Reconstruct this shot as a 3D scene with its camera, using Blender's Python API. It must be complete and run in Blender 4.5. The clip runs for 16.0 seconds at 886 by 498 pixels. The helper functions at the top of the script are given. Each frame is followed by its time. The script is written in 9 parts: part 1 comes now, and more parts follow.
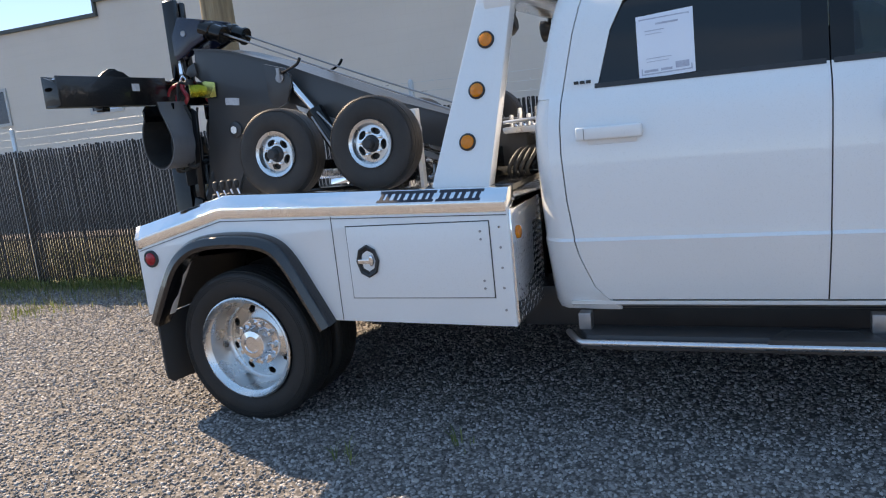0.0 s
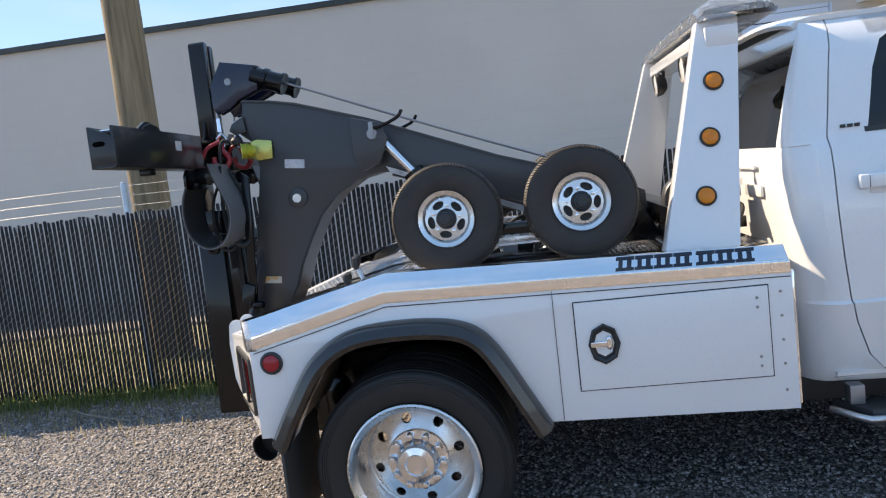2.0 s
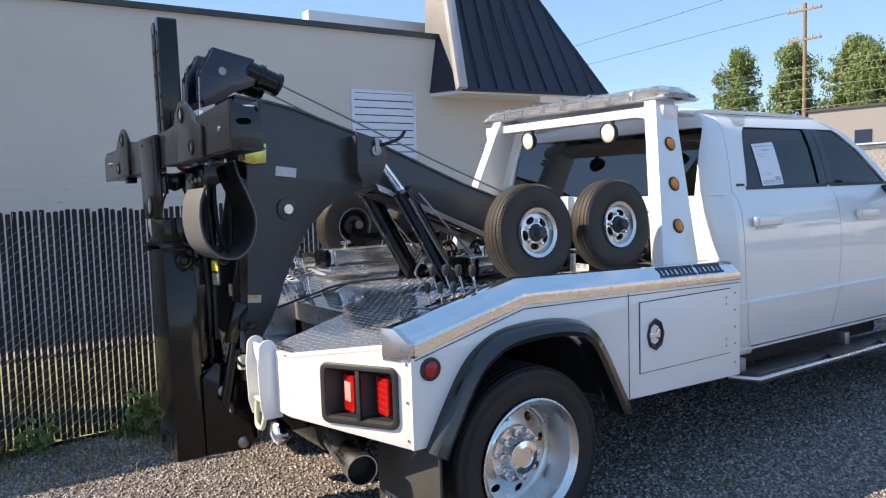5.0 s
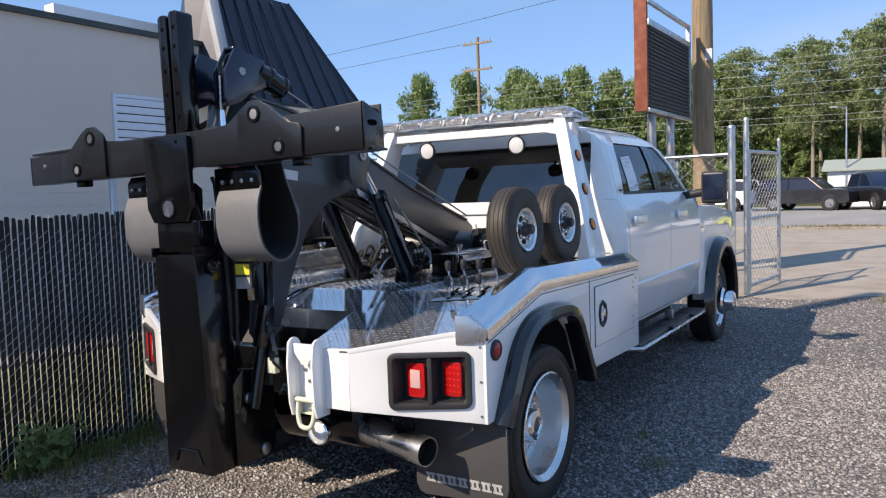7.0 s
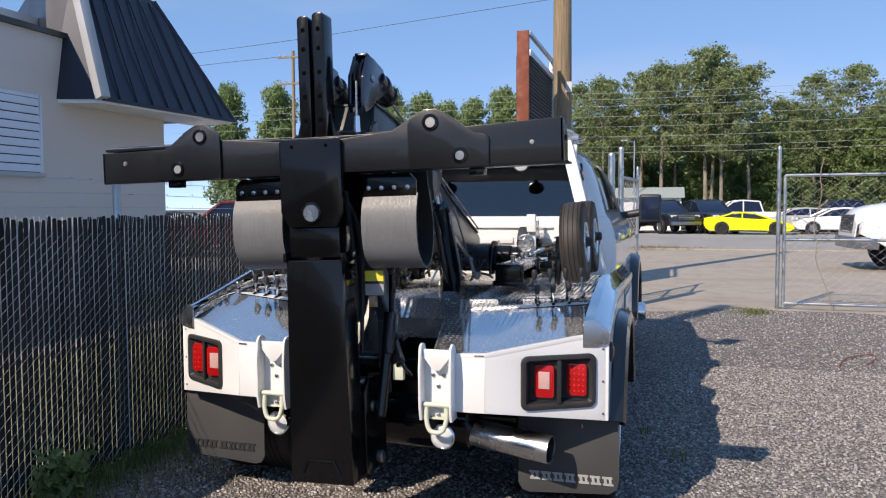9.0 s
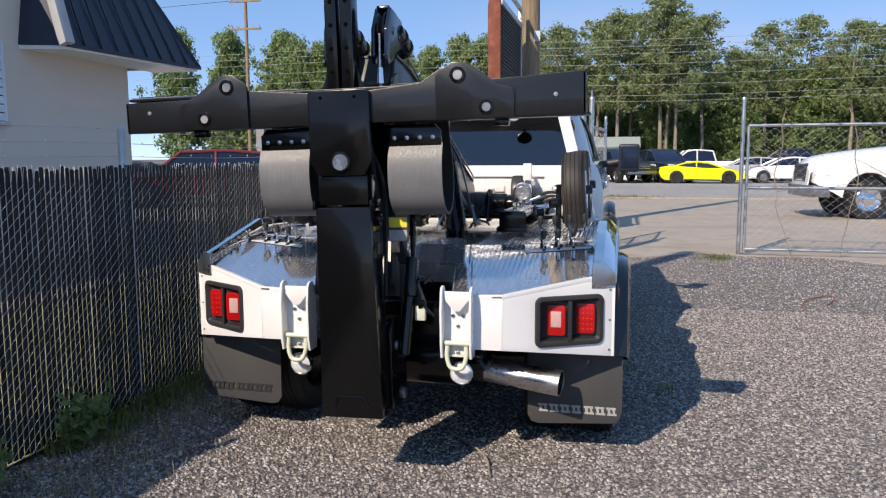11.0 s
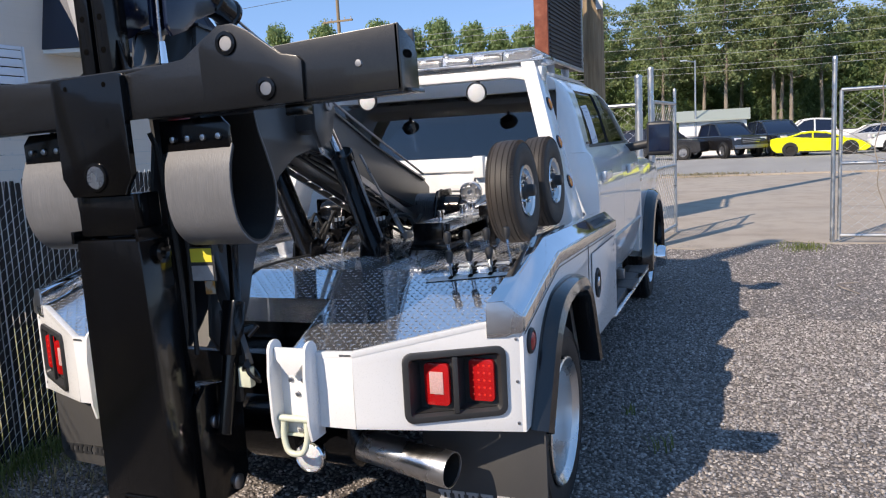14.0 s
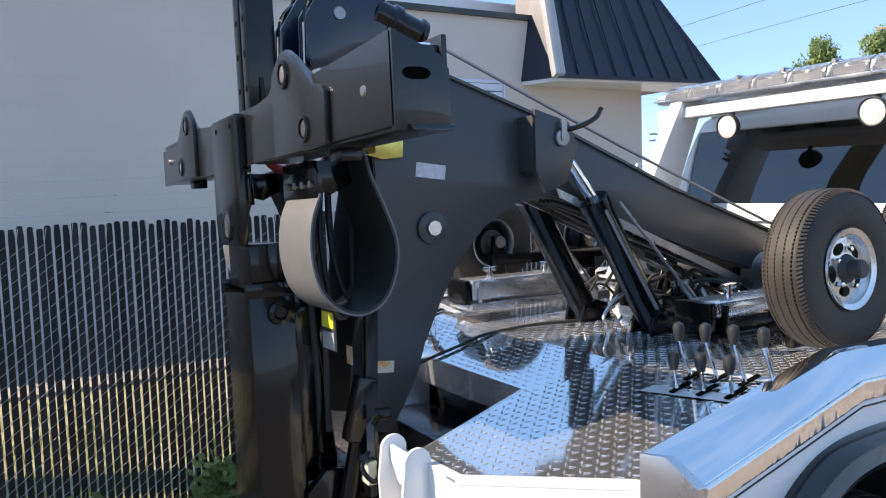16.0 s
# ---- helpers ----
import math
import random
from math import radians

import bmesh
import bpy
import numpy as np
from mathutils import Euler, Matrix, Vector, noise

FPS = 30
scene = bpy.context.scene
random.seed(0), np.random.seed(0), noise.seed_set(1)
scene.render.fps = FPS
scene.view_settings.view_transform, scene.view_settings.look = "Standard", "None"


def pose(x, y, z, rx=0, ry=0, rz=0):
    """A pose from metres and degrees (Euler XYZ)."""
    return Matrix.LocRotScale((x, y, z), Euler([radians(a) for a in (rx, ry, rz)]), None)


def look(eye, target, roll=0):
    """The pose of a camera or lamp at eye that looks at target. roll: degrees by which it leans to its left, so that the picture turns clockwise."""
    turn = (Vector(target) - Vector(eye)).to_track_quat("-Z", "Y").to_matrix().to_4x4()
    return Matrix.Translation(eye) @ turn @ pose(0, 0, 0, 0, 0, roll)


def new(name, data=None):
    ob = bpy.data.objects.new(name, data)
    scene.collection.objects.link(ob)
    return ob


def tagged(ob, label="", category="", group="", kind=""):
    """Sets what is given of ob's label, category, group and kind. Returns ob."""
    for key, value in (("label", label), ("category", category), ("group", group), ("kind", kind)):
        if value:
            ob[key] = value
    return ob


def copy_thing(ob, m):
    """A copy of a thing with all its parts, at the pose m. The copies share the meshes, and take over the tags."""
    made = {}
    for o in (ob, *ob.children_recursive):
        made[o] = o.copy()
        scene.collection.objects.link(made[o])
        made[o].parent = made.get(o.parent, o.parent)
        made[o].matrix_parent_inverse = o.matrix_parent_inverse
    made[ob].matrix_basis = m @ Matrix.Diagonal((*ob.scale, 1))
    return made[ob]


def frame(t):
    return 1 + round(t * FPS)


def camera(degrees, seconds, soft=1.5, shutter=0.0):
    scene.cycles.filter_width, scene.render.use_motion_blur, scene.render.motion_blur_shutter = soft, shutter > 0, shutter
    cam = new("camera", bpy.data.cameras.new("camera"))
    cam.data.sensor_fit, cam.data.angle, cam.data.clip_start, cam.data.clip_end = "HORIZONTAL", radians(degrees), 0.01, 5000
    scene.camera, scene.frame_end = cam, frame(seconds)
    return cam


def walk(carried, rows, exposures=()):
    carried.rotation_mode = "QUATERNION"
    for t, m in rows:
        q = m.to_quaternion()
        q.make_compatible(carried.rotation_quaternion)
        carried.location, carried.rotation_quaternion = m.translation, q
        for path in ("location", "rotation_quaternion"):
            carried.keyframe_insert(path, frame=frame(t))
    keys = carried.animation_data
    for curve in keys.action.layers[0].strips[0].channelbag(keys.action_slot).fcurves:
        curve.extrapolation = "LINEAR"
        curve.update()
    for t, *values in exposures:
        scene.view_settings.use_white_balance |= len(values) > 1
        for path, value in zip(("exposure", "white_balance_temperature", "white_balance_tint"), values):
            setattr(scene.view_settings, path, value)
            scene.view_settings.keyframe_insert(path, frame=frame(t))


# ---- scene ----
cam = camera(60.3, 16.0, 1.15)
METRES, EYE, TILT, LEAN, TURN = 11.0, 1.50, 0.0, 0.0, 23.3
ROWS = [
    (0.0, 0.0, 0.0, 0.0, -1.13, -10.63, 6.03),
    (0.5, -0.0396, 0.0201, 0.0013, -4.58, -10.21, 5.65),
    (1.0, -0.0788, 0.0431, 0.0034, -8.28, -9.22, 5.48),
    (1.5, -0.1166, 0.0595, 0.0062, -12.24, -7.83, 5.7),
    (2.0, -0.1517, 0.0849, 0.0048, -16.98, -6.02, 6.72),
    (2.5, -0.1938, 0.1099, 0.0052, -21.86, -5.44, 7.1),
    (3.0, -0.2324, 0.1279, 0.0059, -27.36, -5.72, 6.5),
    (3.5, -0.2644, 0.1569, 0.0056, -34.3, -5.75, 5.05),
    (4.0, -0.3, 0.1746, 0.0029, -41.72, -5.43, 3.65),
    (4.5, -0.3301, 0.1922, 0.0033, -49.78, -4.96, 2.42),
    (5.0, -0.3593, 0.2165, 0.0058, -57.91, -4.51, 1.75),
    (7.5, -0.4448, 0.373, 0.0031, -86.12, -3.72, 1.68),
    (8.0, -0.4529, 0.4098, 0.0017, -90.38, -3.09, 1.09),
    (8.5, -0.4557, 0.4403, 0.0032, -93.74, -2.83, 0.58),
    (9.0, -0.4504, 0.47, 0.0043, -96.73, -3.1, 0.26),
    (11.5, -0.4638, 0.4999, 0.0043, -100.26, -7.28, 0.25),
    (12.0, -0.4593, 0.4855, 0.0047, -99.48, -8.05, 1.05),
    (12.5, -0.4478, 0.4615, 0.0061, -98.73, -8.48, 1.77),
    (13.0, -0.4244, 0.4428, 0.0035, -97.47, -8.58, 2.24),
    (13.5, -0.3993, 0.4256, 0.0064, -95.56, -8.34, 2.52),
    (14.0, -0.3769, 0.3952, 0.0067, -92.07, -7.83, 3.0),
    (14.5, -0.3499, 0.3687, 0.0067, -86.62, -7.35, 3.54),
    (15.0, -0.3253, 0.3446, 0.0091, -78.23, -7.03, 5.08),
    (15.2, -0.3186, 0.3359, 0.0084, -73.78, -6.6, 5.0),
    (15.5, -0.3053, 0.3234, 0.0113, -64.17, -5.54, 4.06),
    (16.0, -0.2856, 0.32, 0.0103, -53.59, -4.56, 1.98),
]
EXPOSURE = [(0.0, 2.64, 9650, 15), (2.0, 2.66, 9650, 15), (3.7, 2.60, 9550, 15), (5.0, 2.53, 9150, 15), (7.5, 2.07, 8050, 15), (9.0, 1.95, 7950, 15), (11.5, 1.95, 7950, 15), (13.0, 1.99, 7950, 15), (14.0, 2.07, 7950, 15), (15.2, 2.44, 8300, 15), (16.0, 2.70, 8750, 15)]
walk(cam, [(t, pose(0, 0, EYE, TILT, LEAN, TURN) @ pose(METRES * x, METRES * y, METRES * z, 90 + pitch, roll, yaw)) for t, x, y, z, yaw, pitch, roll in ROWS], EXPOSURE)

# ---- daylight: clear morning sky, sun behind the tail of the truck ----
SUN_FROM = Vector((-2.05, 0.96, 1.78)).normalized()
world = bpy.data.worlds.new("sky")
scene.world = world
world.use_nodes = True
wn = world.node_tree
sky = wn.nodes.new("ShaderNodeTexSky")
sky.sky_type = "NISHITA"
sky.sun_disc = False
sky.sun_elevation = math.asin(SUN_FROM.z)
sky.sun_rotation = math.atan2(SUN_FROM.x, SUN_FROM.y) % (2 * math.pi)
sky.altitude, sky.air_density, sky.dust_density, sky.ozone_density = 1500, 0.42, 0.0, 1.0
# an even, deep blue morning sky
deep = wn.nodes.new("ShaderNodeMixRGB")
deep.inputs[0].default_value = 0.86
deep.inputs[2].default_value = (0.16, 0.45, 1.01, 1)
wn.links.new(sky.outputs[0], deep.inputs[1])
# faint high streaks of cloud
at = wn.nodes.new("ShaderNodeTexCoord")
squash = wn.nodes.new("ShaderNodeMapping")
squash.inputs["Scale"].default_value = (1.2, 1.2, 6.0)
squash.inputs["Rotation"].default_value = (0.35, 0.25, 0.4)
streak = wn.nodes.new("ShaderNodeTexNoise")
streak.inputs["Scale"].default_value, streak.inputs["Detail"].default_value = 1.6, 6
thin = wn.nodes.new("ShaderNodeMapRange")
thin.inputs["From Min"].default_value, thin.inputs["From Max"].default_value, thin.inputs["To Max"].default_value = 0.50, 0.80, 0.35
cloud = wn.nodes.new("ShaderNodeMixRGB")
cloud.inputs[2].default_value = (0.75, 0.92, 1.25, 1)
wn.links.new(at.outputs["Generated"], squash.inputs[0])
wn.links.new(squash.outputs[0], streak.inputs["Vector"])
wn.links.new(streak.outputs[0], thin.inputs[0])
wn.links.new(thin.outputs[0], cloud.inputs[0])
wn.links.new(deep.outputs[0], cloud.inputs[1])
wn.links.new(cloud.outputs[0], wn.nodes["Background"].inputs[0])
wn.nodes["Background"].inputs[1].default_value = 0.19
sun = new("sun", bpy.data.lights.new("sun", "SUN"))
sun.data.energy, sun.data.angle, sun.data.color = 1.32, radians(0.55), (1.0, 0.965, 0.915)
sun.matrix_basis = look(SUN_FROM * 40, (0, 0, 0))

# ---- materials ----


class Nodes:
    """A node material with short ways to add and link nodes."""

    def __init__(self, name):
        self.m = bpy.data.materials.new(name)
        self.m.use_nodes = True
        self.t = self.m.node_tree
        self.b = self.t.nodes["Principled BSDF"]

    def add(self, kind, **inputs):
        n = self.t.nodes.new(kind)
        for k, v in inputs.items():
            self.put(n.inputs[k.replace("_", " ")], v)
        return n

    def put(self, socket, v):
        if isinstance(v, bpy.types.NodeSocket):
            self.t.links.new(v, socket)
        else:
            socket.default_value = v

    def coords(self, scale=(1, 1, 1), kind="Object"):
        c = self.t.nodes.new("ShaderNodeTexCoord")
        m = self.add("ShaderNodeMapping", Scale=scale)
        self.put(m.inputs[0], c.outputs[kind])
        return m.outputs[0]

    def noise(self, scale, detail=4, vec=None, rough=0.55):
        n = self.add("ShaderNodeTexNoise", Scale=scale, Detail=detail, Roughness=rough)
        self.put(n.inputs["Vector"], vec if vec else self.coords())
        return n.outputs[0]

    def ramp(self, fac, stops):
        r = self.t.nodes.new("ShaderNodeValToRGB")
        el = r.color_ramp.elements
        while len(el) < len(stops):
            el.new(0.5)
        for e, (p, c) in zip(el, stops):
            e.position, e.color = p, (*c, 1) if len(c) == 3 else c
        self.put(r.inputs[0], fac)
        return r.outputs[0]

    def mix(self, fac, a, b, how="MIX"):
        n = self.t.nodes.new("ShaderNodeMix")
        n.data_type, n.blend_type = "RGBA", how
        for s, v in zip((n.inputs[0], n.inputs[6], n.inputs[7]), (fac, a, b)):
            self.put(s, (*v, 1) if isinstance(v, tuple) and len(v) == 3 else v)
        return n.outputs[2]

    def val(self, fac, lo, hi, a=0.3, z=0.7):
        n = self.add("ShaderNodeMapRange")
        for s, v in zip(n.inputs, (fac, a, z, lo, hi)):
            self.put(s, v)
        return n.outputs[0]

    def bump(self, height, strength=0.3, dist=0.01, after=None):
        n = self.add("ShaderNodeBump", Strength=strength, Distance=dist, Height=height)
        if after:
            self.put(n.inputs["Normal"], after)
        self.put(self.b.inputs["Normal"], n.outputs[0])
        return n.outputs[0]

    def set(self, **kw):
        for k, v in kw.items():
            v = (*v, 1) if isinstance(v, tuple) and len(v) == 3 and "Color" in k + "Color" * (k in ("Specular_Tint",)) else v
            self.put(self.b.inputs[k.replace("_", " ")], v)
        return self


def paint(name, color, rough=0.25, coat=0.6, dirt=0.12, metal=0.0, grain=180, bump=0.02, dirtcol=(0.25, 0.22, 0.18)):
    n = Nodes(name)
    big = n.noise(2.3, 5)
    fine = n.noise(grain, 3)
    c = n.mix(n.val(big, 0, dirt, 0.45, 0.8), color, dirtcol)
    n.set(Base_Color=c, Roughness=n.val(fine, rough * 0.8, rough * 1.3), Metallic=metal, Coat_Weight=coat, Coat_Roughness=0.04)
    n.bump(fine, bump, 0.004)
    return n.m


def metal(name, color, rough, grain=300, scratch=0.03, spread=0.5, aniso=None):
    n = Nodes(name)
    fine = n.noise(grain, 3, n.coords(aniso or (1, 1, 1)))
    big = n.noise(6, 4)
    n.set(Base_Color=n.mix(n.val(big, 0, 0.35), color, tuple(x * 0.75 for x in color)), Metallic=1.0,
          Roughness=n.val(big, rough * (1 - spread), rough * (1 + spread)))
    n.bump(fine, scratch, 0.003)
    return n.m


WHITE = paint("white_truck_paint", (0.76, 0.765, 0.765), 0.3, 1.0, 0.04, bump=0.004)
BODYWHITE = paint("white_body_paint", (0.74, 0.745, 0.745), 0.3, 0.5, 0.06)
BLACK = paint("black_gloss_paint", (0.0035, 0.0035, 0.004), 0.15, 0.2, 0.02, bump=0.008, dirtcol=(0.02, 0.02, 0.022))
BOOM = paint("black_powder_coat", (0.040, 0.041, 0.043), 0.36, 0.12, 0.06, grain=900, bump=0.006, dirtcol=(0.048, 0.049, 0.051))
CROSS = paint("worn_black_gloss", (0.007, 0.0073, 0.0085), 0.27, 0.25, 0.05, grain=900, bump=0.002, dirtcol=(0.028, 0.028, 0.030))
FLARE = paint("black_flare_gloss", (0.007, 0.008, 0.010), 0.18, 0.5, 0.05, grain=600, bump=0.01, dirtcol=(0.04, 0.04, 0.04))
BLACK.node_tree.nodes["Principled BSDF"].inputs["Specular IOR Level"].default_value = 0.3
# near-black for discs and bars laid on: shade inside holes and gaps as colour
HOLE = paint("hole_shade_black", (0.0015, 0.0015, 0.0015), 0.9, 0.0, 0.0)
HOLE.node_tree.nodes["Principled BSDF"].inputs["Specular IOR Level"].default_value = 0.05
NAVY = paint("navy_gloss_paint", (0.006, 0.011, 0.030), 0.2, 0.25, 0.03, dirtcol=(0.03, 0.03, 0.04))
PLASTIC = paint("black_textured_plastic", (0.02, 0.021, 0.023), 0.42, 0.0, 0.25, grain=900, bump=0.15, dirtcol=(0.10, 0.10, 0.10))
BOARD = paint("worn_board_plastic", (0.024, 0.024, 0.026), 0.45, 0.0, 0.25, grain=500, bump=0.08, dirtcol=(0.07, 0.067, 0.062))
GREYPLATE = paint("dark_grey_rubber", (0.044, 0.044, 0.045), 0.62, 0.0, 0.3, grain=500, bump=0.1, dirtcol=(0.10, 0.095, 0.085))
n = Nodes("grey_belt_rubber")
thread = n.noise(220, 3, n.coords((1.0, 1.0, 0.03)))
c = n.ramp(thread, [(0.25, (0.112, 0.117, 0.126)), (0.5, (0.135, 0.140, 0.150)), (0.75, (0.160, 0.165, 0.175))])
n.set(Base_Color=n.mix(n.val(n.noise(9, 4), 0, 0.45), c, (0.10, 0.101, 0.105)), Roughness=n.val(thread, 0.38, 0.6))
n.bump(thread, 0.25, 0.003)
STRAP = n.m
CHROME = metal("chrome", (0.78, 0.79, 0.81), 0.10, 40, 0.01)
RIMALLOY = metal("polished_wheel_alloy", (0.70, 0.71, 0.71), 0.30, 60, 0.02)
POLISHED = metal("polished_aluminium", (0.80, 0.81, 0.83), 0.05, 9, 0.006)
PLATE = metal("bright_tread_plate", (0.84, 0.85, 0.87), 0.06, 5, 0.006, 0.35)
PLATE.node_tree.nodes["Principled BSDF"].inputs["Metallic"].default_value = 0.93
BEAM = metal("satin_aluminium", (0.80, 0.81, 0.83), 0.22, 60, 0.03, 0.4)
BEAM.node_tree.nodes["Principled BSDF"].inputs["Metallic"].default_value = 0.85
TREAD = metal("worn_tread_tops", (0.88, 0.89, 0.91), 0.22, 60, 0.01, 0.3)
TREAD.node_tree.nodes["Principled BSDF"].inputs["Metallic"].default_value = 0.82
n = Nodes("rolled_bright_lip")
wave = n.noise(38, 1, n.coords((1.0, 0.04, 0.04)))
n.set(Base_Color=(0.98, 0.96, 0.92, 1), Metallic=1.0, Roughness=0.13)
n.bump(wave, 1.0, 0.008)
LIP = n.m
CONSOLE = paint("pale_satin_plate", (0.62, 0.64, 0.66), 0.3, 0.3, 0.1)
ALLOY = metal("brushed_aluminium", (0.62, 0.63, 0.65), 0.3, 160, 0.08)
ZINC = metal("yellow_zinc_plate", (0.52, 0.50, 0.16), 0.25, 90, 0.03)
GALV = metal("galvanised_steel", (0.52, 0.54, 0.55), 0.42, 70, 0.06)
STEEL = metal("dull_steel", (0.35, 0.35, 0.36), 0.4, 120, 0.08)
WIRE = paint("galvanised_wire", (0.50, 0.51, 0.52), 0.35, 0.3, 0.15)
PALEZINC = paint("pale_zinc_plate", (0.60, 0.63, 0.50), 0.35, 0.3, 0.25)
LINE = paint("weathered_cable", (0.30, 0.31, 0.31), 0.6, 0.0, 0.2)


def lens(name, color, glow=0.25):
    n = Nodes(name)
    w = n.add("ShaderNodeTexVoronoi", Scale=190.0)
    n.put(w.inputs["Vector"], n.coords())
    n.set(Base_Color=n.mix(n.val(w.outputs[0], 0, 0.4, 0.0, 0.6), color, tuple(x * 0.45 for x in color)), Roughness=0.22,
          Coat_Weight=0.15, Coat_Roughness=0.05, Subsurface_Weight=0.15)
    n.bump(w.outputs[0], 0.25, 0.003)
    return n.m


AMBER = lens("amber_lens", (0.92, 0.24, 0.004))
RED = lens("red_lens", (0.48, 0.008, 0.010))
MARKRED = paint("red_marker_lens", (0.36, 0.003, 0.014), 0.22, 0.2, 0.0)
LEDRED = lens("bright_red_led_lens", (0.80, 0.03, 0.02))
PINKLENS = lens("pale_reverse_lens", (0.70, 0.42, 0.40))
CLEARLENS = lens("clear_lens", (0.74, 0.75, 0.76))


def rubber(name, color, dusty):
    n = Nodes(name)
    a, b = n.noise(5, 5), n.noise(240, 3)
    n.set(Base_Color=n.mix(n.val(a, 0, 0.55), color, dusty), Roughness=n.val(b, 0.5, 0.75))
    n.bump(b, 0.15, 0.003)
    return n.m


TYRE = rubber("tyre_rubber", (0.008, 0.008, 0.0085), (0.020, 0.0195, 0.019))
DTYRE = rubber("dusty_tyre_rubber", (0.017, 0.0155, 0.0148), (0.062, 0.047, 0.038))
SOOT = rubber("exhaust_soot", (0.010, 0.009, 0.008), (0.02, 0.018, 0.016))
HOSE = rubber("hose_rubber", (0.012, 0.012, 0.012), (0.03, 0.03, 0.03))


def glass(name, tint, ior=1.52):
    """A tinted pane: dark see-through film with a mirror gloss."""
    n = Nodes(name)
    t = n.t
    clear = t.nodes.new("ShaderNodeBsdfTransparent")
    clear.inputs[0].default_value = (*tint, 1)
    shine = t.nodes.new("ShaderNodeBsdfGlossy")
    shine.inputs["Roughness"].default_value = 0.015
    fres = t.nodes.new("ShaderNodeFresnel")
    fres.inputs[0].default_value = ior
    mix = t.nodes.new("ShaderNodeMixShader")
    t.links.new(fres.outputs[0], mix.inputs[0])
    t.links.new(clear.outputs[0], mix.inputs[1])
    t.links.new(shine.outputs[0], mix.inputs[2])
    t.links.new(mix.outputs[0], t.nodes["Material Output"].inputs[0])
    return n.m


TINT = glass("privacy_glass", (0.03, 0.04, 0.06), ior=1.65)
GLASS = glass("door_glass", (0.42, 0.48, 0.48))
BACKGLASS = glass("rear_glass", (0.26, 0.29, 0.32), ior=2.1)

n = Nodes("interior_black_cloth")
n.set(Base_Color=n.ramp(n.noise(90, 3), [(0.3, (0.012, 0.012, 0.013)), (0.7, (0.035, 0.034, 0.034))]), Roughness=0.9)
CLOTH = n.m

n = Nodes("printed_paper")
n.set(Base_Color=n.ramp(n.noise(3, 2), [(0.3, (0.78, 0.80, 0.84)), (0.7, (0.70, 0.73, 0.80))]), Roughness=0.5)
PAPER = n.m
n = Nodes("grey_print")
n.set(Base_Color=n.ramp(n.noise(60, 2), [(0.3, (0.36, 0.38, 0.46)), (0.7, (0.48, 0.50, 0.57))]), Roughness=0.6)
PRINT = n.m
n = Nodes("navy_decal")
n.set(Base_Color=n.ramp(n.noise(30, 2), [(0.3, (0.006, 0.010, 0.022)), (0.7, (0.012, 0.018, 0.034))]), Roughness=0.35)
DECAL = n.m
n = Nodes("silver_decal")
n.set(Base_Color=n.ramp(n.noise(30, 2), [(0.3, (0.30, 0.30, 0.30)), (0.7, (0.38, 0.38, 0.38))]), Roughness=0.45)
SILVER = n.m
n = Nodes("warning_label")
n.set(Base_Color=n.ramp(n.noise(40, 2), [(0.4, (0.55, 0.50, 0.42)), (0.6, (0.62, 0.30, 0.08))]), Roughness=0.5)
WARN = n.m
n = Nodes("white_label")
n.set(Base_Color=n.ramp(n.noise(60, 2), [(0.35, (0.55, 0.56, 0.58)), (0.7, (0.40, 0.42, 0.45))]), Roughness=0.35)
LABEL = n.m
REDPAINT = paint("red_forged_steel", (0.42, 0.02, 0.03), 0.35, 0.3)
YELLOW = paint("acid_yellow_paint", (0.72, 0.74, 0.01), 0.2, 1.0, 0.02)
YELLOWTAG = paint("yellow_label", (0.70, 0.62, 0.05), 0.5, 0.0)

# ground
n = Nodes("gravel_bed")
v = n.coords()
vor = n.add("ShaderNodeTexVoronoi", Scale=58.0)
n.put(vor.inputs["Vector"], v)
vor2 = n.add("ShaderNodeTexVoronoi", Scale=95.0)
n.put(vor2.inputs["Vector"], v)
tone = n.ramp(vor.outputs[1], [(0.0, (0.073, 0.066, 0.064)), (0.45, (0.208, 0.186, 0.176)), (0.8, (0.36, 0.326, 0.31)), (1.0, (0.585, 0.55, 0.53))])
tone = n.mix(n.val(n.noise(0.7, 5), 0, 0.35, 0.45, 0.7), tone, (0.29, 0.245, 0.21))
# shade in the gaps between stones, put into the colour as near-black
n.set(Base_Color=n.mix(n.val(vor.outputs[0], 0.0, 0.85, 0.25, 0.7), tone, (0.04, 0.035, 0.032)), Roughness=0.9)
n.bump(vor2.outputs[0], -0.6, 0.014, n.bump(vor.outputs[0], -1.0, 0.035))
GRAVEL = n.m

n = Nodes("gravel_stone")
g = n.t.nodes.new("ShaderNodeNewGeometry")
tone = n.ramp(g.outputs["Random Per Island"], [(0.0, (0.083, 0.075, 0.074)), (0.3, (0.195, 0.177, 0.171)), (0.6, (0.318, 0.291, 0.281)), (0.85, (0.43, 0.40, 0.387)), (1.0, (0.57, 0.54, 0.527))])
n.set(Base_Color=n.mix(n.val(n.noise(140, 3), 0, 0.4), tone, (0.20, 0.185, 0.172)), Roughness=0.85)
n.bump(n.noise(260, 3), 0.2, 0.004)
STONE = n.m

